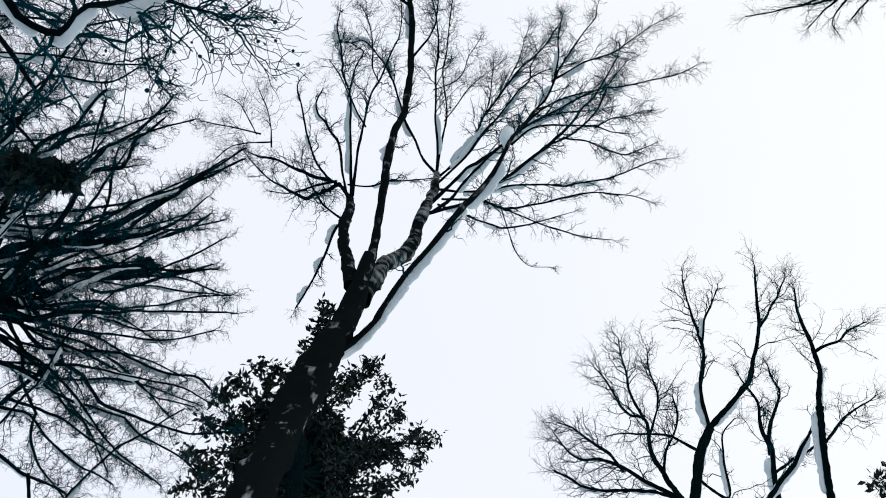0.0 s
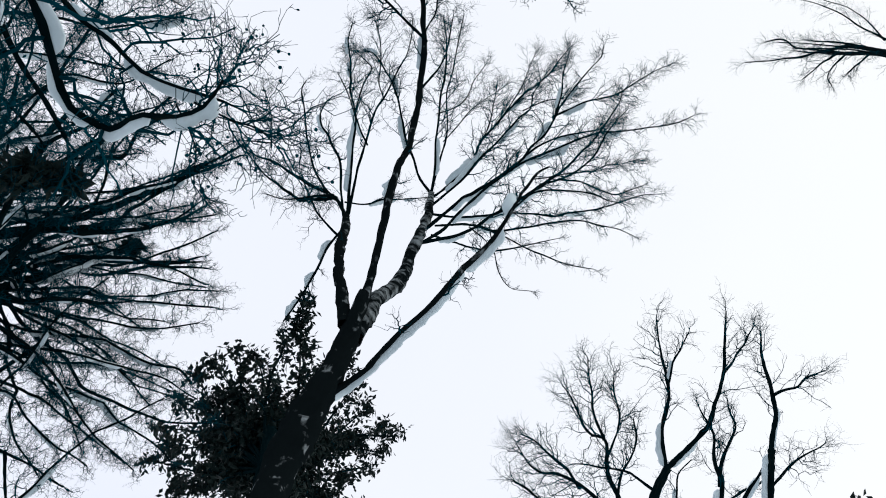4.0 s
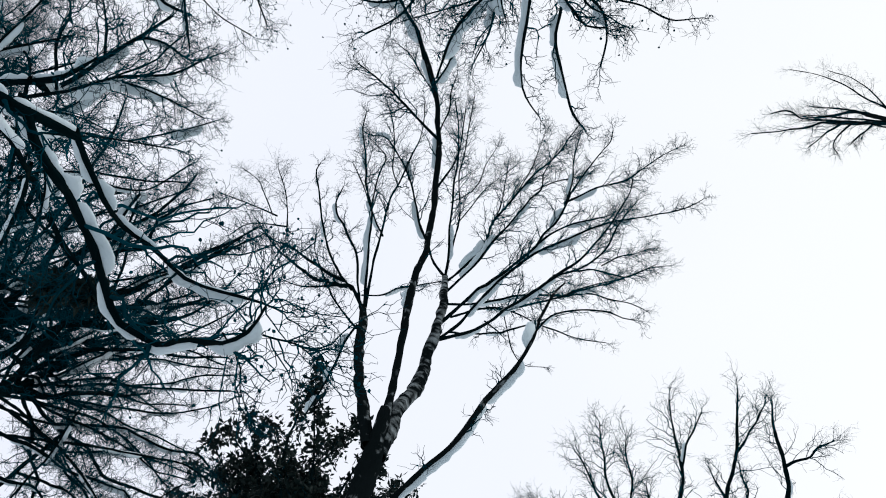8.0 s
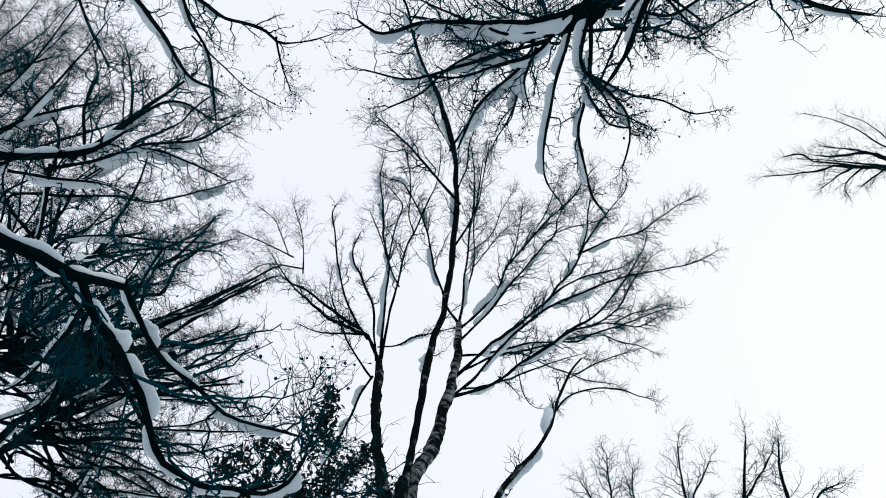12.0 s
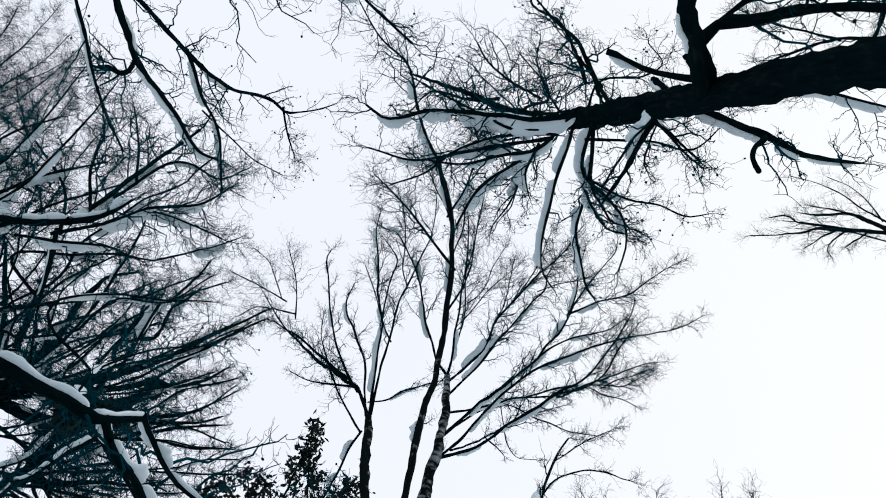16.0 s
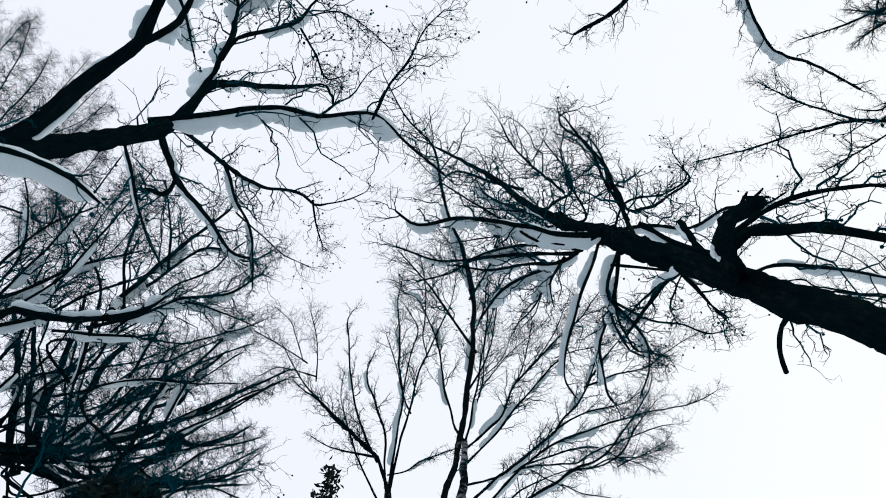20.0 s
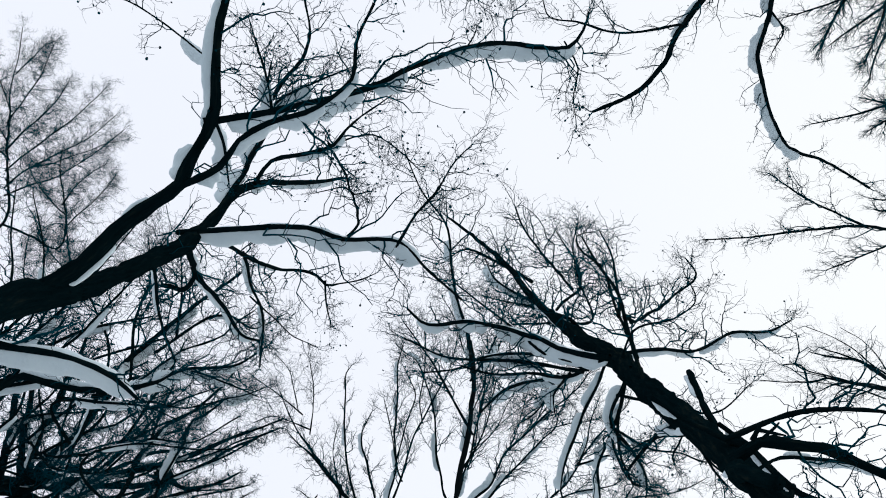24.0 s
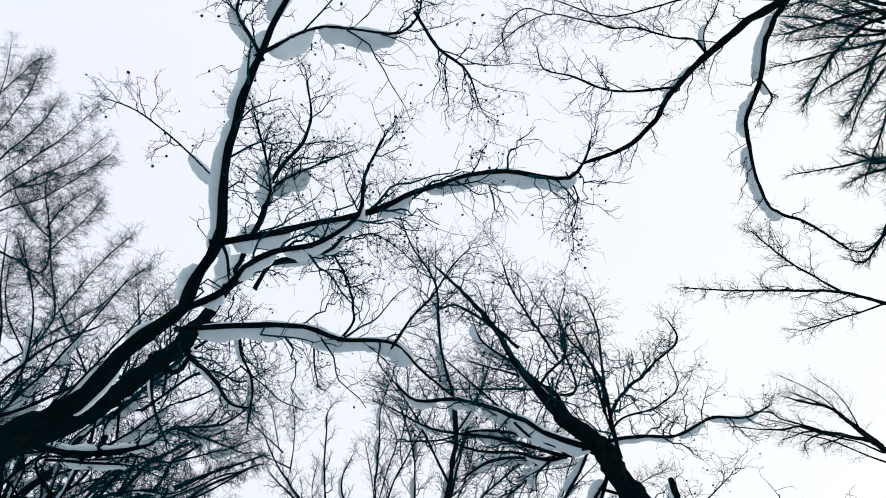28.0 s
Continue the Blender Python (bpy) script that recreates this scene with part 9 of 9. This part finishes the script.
limb(base, "limb", [(-7.85, 1.67, 14.39, 0.026), (-8.11, 1.43, 14.60, 0.022), (-7.56, 2.27, 15.20, 0.020), (-7.33, 3.26, 15.80, 0.017), (-6.95, 4.13, 16.20, 0.014)], snow=[(0.39, 0.5775, 0.051), (0.715, 0.854, 0.041)], twigs=(24, 0.83), seed=276, dense=(6, 4), lift=0.02, low=0.24, fork=1.35, kink=1.3, fine=0.8, crook=0.2)
limb(base, "limb", [(-7.97, 2.98, 14.49, 0.026), (-7.62, 3.16, 14.20, 0.022), (-7.19, 2.54, 14.80, 0.019), (-6.82, 1.95, 15.40, 0.017), (-6.09, 1.43, 16.00, 0.013)], snow=[(0.4, 0.6, 0.050)], twigs=(24, 0.83), seed=277, dense=(6, 4), lift=0.02, low=0.24, fork=1.35, kink=1.3, fine=0.8, crook=0.2)
limb(base, "limb", [(-7.84, 2.30, 14.94, 0.026), (-6.55, 2.60, 15.20, 0.022), (-5.74, 3.09, 16.00, 0.018), (-4.87, 4.00, 16.60, 0.014)], snow=[(0.4, 0.6, 0.051)], twigs=(29, 0.83), seed=278, dense=(6, 4), lift=0.02, low=0.24, fork=1.35, kink=1.3, fine=0.8, crook=0.2)
limb(base, "limb", [(-7.00, 1.52, 15.50, 0.019), (-7.15, 2.64, 16.00, 0.014), (-7.29, 3.54, 16.40, 0.009)], snow=[(0.3608, 0.541, 0.051), (0.7004, 0.83648, 0.041)], twigs=(13, 0.66), seed=279, dense=(6, 4), lift=0.02, low=0.24, fork=1.35, kink=1.3, fine=0.8, crook=0.2)
limb(base, "limb", [(-7.71, 1.29, 15.20, 0.064), (-7.35, 0.73, 15.20, 0.059), (-6.81, 0.43, 15.30, 0.059), (-6.15, 0.56, 15.40, 0.050), (-5.46, 0.51, 15.50, 0.035), (-4.65, 0.34, 15.60, 0.020), (-4.18, 0.02, 15.80, 0.010)], snow=[(0.35, 0.5, 0.046), (0.6, 0.7, 0.031)], twigs=(34, 0.7), seed=901, dense=(6, 4), lift=0.02, low=0.1, fork=1.35, kink=1.3, fine=0.8, crook=0.1)
limb(base, "limb", [(-7.81, 1.32, 15.40, 0.050), (-6.96, 1.05, 15.50, 0.040), (-6.26, 0.99, 15.60, 0.035), (-5.58, 1.08, 15.70, 0.030), (-4.99, 1.21, 15.80, 0.026), (-4.28, 1.33, 16.00, 0.016)], snow=[(0.5, 0.65, 0.03)], twigs=(24, 0.5), seed=904, dense=(6, 4), lift=0.02, low=0.1, fork=1.35, kink=1.3, fine=0.8, crook=0.1)
limb(base, "limb", [(-7.62, 1.37, 15.00, 0.063), (-7.30, 1.60, 15.00, 0.058), (-6.74, 1.61, 15.10, 0.044), (-6.12, 1.80, 15.30, 0.030), (-5.57, 1.79, 15.50, 0.015)], snow=[(0.4, 0.6, 0.04)], twigs=(30, 0.65), seed=907, dense=(6, 4), lift=0.02, low=0.1, fork=1.35, kink=1.3, fine=0.8, crook=0.1)
limb(base, "limb", [(-7.62, 1.44, 16.60, 0.080), (-8.87, 0.93, 16.90, 0.110), (-9.65, 0.76, 17.30, 0.125), (-10.52, 0.66, 17.60, 0.092)], seed=930)
limb(base, "limb", [(-9.65, 0.76, 17.30, 0.147), (-8.75, 0.74, 17.40, 0.114), (-7.89, 0.63, 17.60, 0.092), (-7.12, 0.43, 17.80, 0.082), (-6.21, 0.13, 18.00, 0.065), (-5.41, -0.25, 18.20, 0.048), (-4.84, -0.49, 18.40, 0.030), (-4.11, -0.85, 18.50, 0.018)], snow=[(0.45, 0.52, 0.066, (0, -1)), (0.86, 0.9, 0.044, (0, -1))], twigs=(30, 0.55), seed=931, dense=(6, 4), lift=0.02, low=0.2, fork=1.35, kink=1.3, fine=0.8, crook=0.03)
limb(base, "limb", [(-8.40, 0.72, 17.40, 0.068), (-7.85, 0.68, 17.50, 0.069), (-7.05, 0.69, 17.60, 0.058), (-6.36, 0.55, 17.70, 0.058), (-5.91, 0.68, 17.80, 0.041), (-5.36, 0.61, 18.00, 0.030), (-4.91, 0.38, 18.20, 0.018)], twigs=(22, 0.5), seed=932, dense=(6, 4), lift=0.02, low=0.2, fork=1.35, kink=1.3, fine=0.8, crook=0.03)
limb(base, "limb", [(-9.18, 0.68, 17.30, 0.102), (-9.04, 0.00, 17.30, 0.079), (-8.83, -0.58, 17.40, 0.068), (-8.62, -1.26, 17.60, 0.058), (-8.46, -1.80, 17.80, 0.047), (-8.35, -2.40, 18.00, 0.030)], snow=[(0.3, 0.5, 0.068, (-1, 0))], twigs=(20, 0.5), seed=933, dense=(6, 4), lift=0.02, low=0.2, fork=1.35, kink=1.3, fine=0.8, crook=0.03)
limb(base, "limb", [(-9.05, 0.61, 17.30, 0.091), (-8.62, 0.02, 17.40, 0.080), (-8.18, -0.39, 17.50, 0.069), (-7.85, -0.98, 17.60, 0.069), (-7.53, -1.39, 17.70, 0.058), (-7.27, -1.62, 17.80, 0.041), (-6.68, -1.72, 18.00, 0.024)], snow=[(0.1, 0.4, 0.079, (-1, 0)), (0.5, 0.7, 0.064, (-1, 0))], twigs=(22, 0.5), seed=934, dense=(6, 4), lift=0.02, low=0.2, fork=1.35, kink=1.3, fine=0.8, crook=0.03)
limb(base, "limb", [(-9.71, 0.76, 17.30, 0.079), (-9.50, -0.26, 17.20, 0.073), (-9.39, -1.11, 17.20, 0.062), (-9.44, -1.67, 17.30, 0.057), (-9.64, -2.33, 17.50, 0.040)], snow=[(0.2, 0.5, 0.069, (1, 0))], twigs=(16, 0.5), seed=935, dense=(6, 4), lift=0.02, low=0.2, fork=1.35, kink=1.3, fine=0.8, crook=0.03)
limb(base, "limb", [(-9.29, 0.68, 17.30, 0.068), (-9.23, -0.48, 17.30, 0.062), (-9.19, -1.18, 17.40, 0.051), (-9.20, -1.75, 17.50, 0.046), (-9.26, -2.30, 17.70, 0.029)], snow=[(0.2, 0.45, 0.058, (1, 0))], twigs=(16, 0.5), seed=936, dense=(6, 4), lift=0.02, low=0.2, fork=1.35, kink=1.3, fine=0.8, crook=0.03)
limb(base, "limb", [(-9.13, 0.88, 17.20, 0.068), (-8.32, 1.17, 17.20, 0.051), (-7.54, 1.21, 17.30, 0.051), (-6.87, 1.30, 17.40, 0.051), (-6.09, 1.43, 17.60, 0.040), (-5.30, 1.45, 17.80, 0.029), (-4.98, 1.40, 18.00, 0.018)], snow=[(0.1, 0.2, 0.062, (0, 1))], twigs=(22, 0.55), seed=937, dense=(6, 4), lift=0.02, low=0.2, fork=1.35, kink=1.3, fine=0.8, crook=0.03)
limb(base, "limb", [(-8.82, 0.73, 17.30, 0.057), (-8.08, 0.91, 17.20, 0.045), (-7.79, 1.08, 17.20, 0.045), (-7.64, 1.62, 17.10, 0.034)], twigs=(12, 0.5), seed=938, dense=(6, 4), lift=0.02, low=0.2, fork=1.35, kink=1.3, fine=0.8, crook=0.03)
limb(base, "limb", [(-9.25, 0.83, 17.20, 0.056), (-8.58, 1.21, 17.00, 0.050), (-8.19, 1.64, 16.90, 0.044), (-7.97, 2.12, 16.90, 0.028)], snow=[(0.2, 0.6, 0.067, (1, 0))], twigs=(12, 0.5), seed=939, dense=(6, 4), lift=0.02, low=0.2, fork=1.35, kink=1.3, fine=0.8, crook=0.03)
limb(base, "limb", [(-7.54, 1.21, 17.30, 0.034), (-7.07, 1.57, 17.30, 0.034), (-6.27, 1.53, 17.40, 0.034), (-5.46, 1.45, 17.50, 0.029), (-4.88, 1.45, 17.60, 0.017)], twigs=(18, 0.5), seed=940, dense=(6, 4), lift=0.02, low=0.2, fork=1.35, kink=1.3, fine=0.8, crook=0.03)
limb(base, "limb", [(-9.89, 0.95, 17.30, 0.125), (-9.18, 0.74, 17.30, 0.125), (-8.68, 0.49, 17.50, 0.103), (-7.73, 0.51, 17.80, 0.058), (-7.07, 0.25, 18.00, 0.030)], snow=[(0.5, 0.6, 0.073, (0, -1))], twigs=(20, 0.5), seed=941, dense=(6, 4), lift=0.02, low=0.2, fork=1.35, kink=1.3, fine=0.8, crook=0.03)
limb(base, "limb", [(-7.12, 0.43, 17.80, 0.035), (-6.88, -0.14, 18.00, 0.030), (-6.74, -0.78, 18.20, 0.024), (-6.58, -1.30, 18.40, 0.018)], twigs=(20, 0.5), seed=942, dense=(6, 4), lift=0.02, low=0.2, fork=1.35, kink=1.3, fine=0.8, crook=0.03)
limb(base, "limb", [(-7.89, 0.63, 17.60, 0.040), (-7.39, 0.03, 17.90, 0.035), (-7.04, -0.42, 18.10, 0.030), (-6.67, -0.88, 18.30, 0.018), (-6.17, -1.48, 18.50, 0.012)], twigs=(20, 0.5), seed=943, dense=(6, 4), lift=0.02, low=0.2, fork=1.35, kink=1.3, fine=0.8, crook=0.03)

# -- end of trees --


def nest(x, y, z, size, count, seed):
    """A dark ball of dead leaves and sticks lodged among the boughs."""
    rng = np.random.default_rng(seed)
    ob = tagged(new("squirrel_nest"), "dark ball of dead leaves and sticks among larch boughs", "nest")
    ob.location = (x, y, z)
    way = unit(rng.normal(size=(160, 3)))
    p, r = grow(rng, way * size * rng.uniform(0.2, 0.9, (160, 1)), np.cross(way, rng.normal(size=(160, 3))), np.full(160, size * 1.3), np.full(160, 0.006), 4, 0.3, 0)
    v, f = tubes(p, r, 4)
    mesh_object("stick_ball", v, f, TWIG, ob, kind="stuff")
    leaf_mesh(rng, unit(rng.normal(size=(60, 3))) * size * rng.uniform(0.1, 0.85, (60, 1)), size, count, ob)


nest(-5.6, -0.6, 12.5, 0.34, 420, 901)
nest(-5.15, -0.5, 12.7, 0.2, 260, 902)
nest(-7.05, 1.42, 19.7, 0.2, 260, 903)
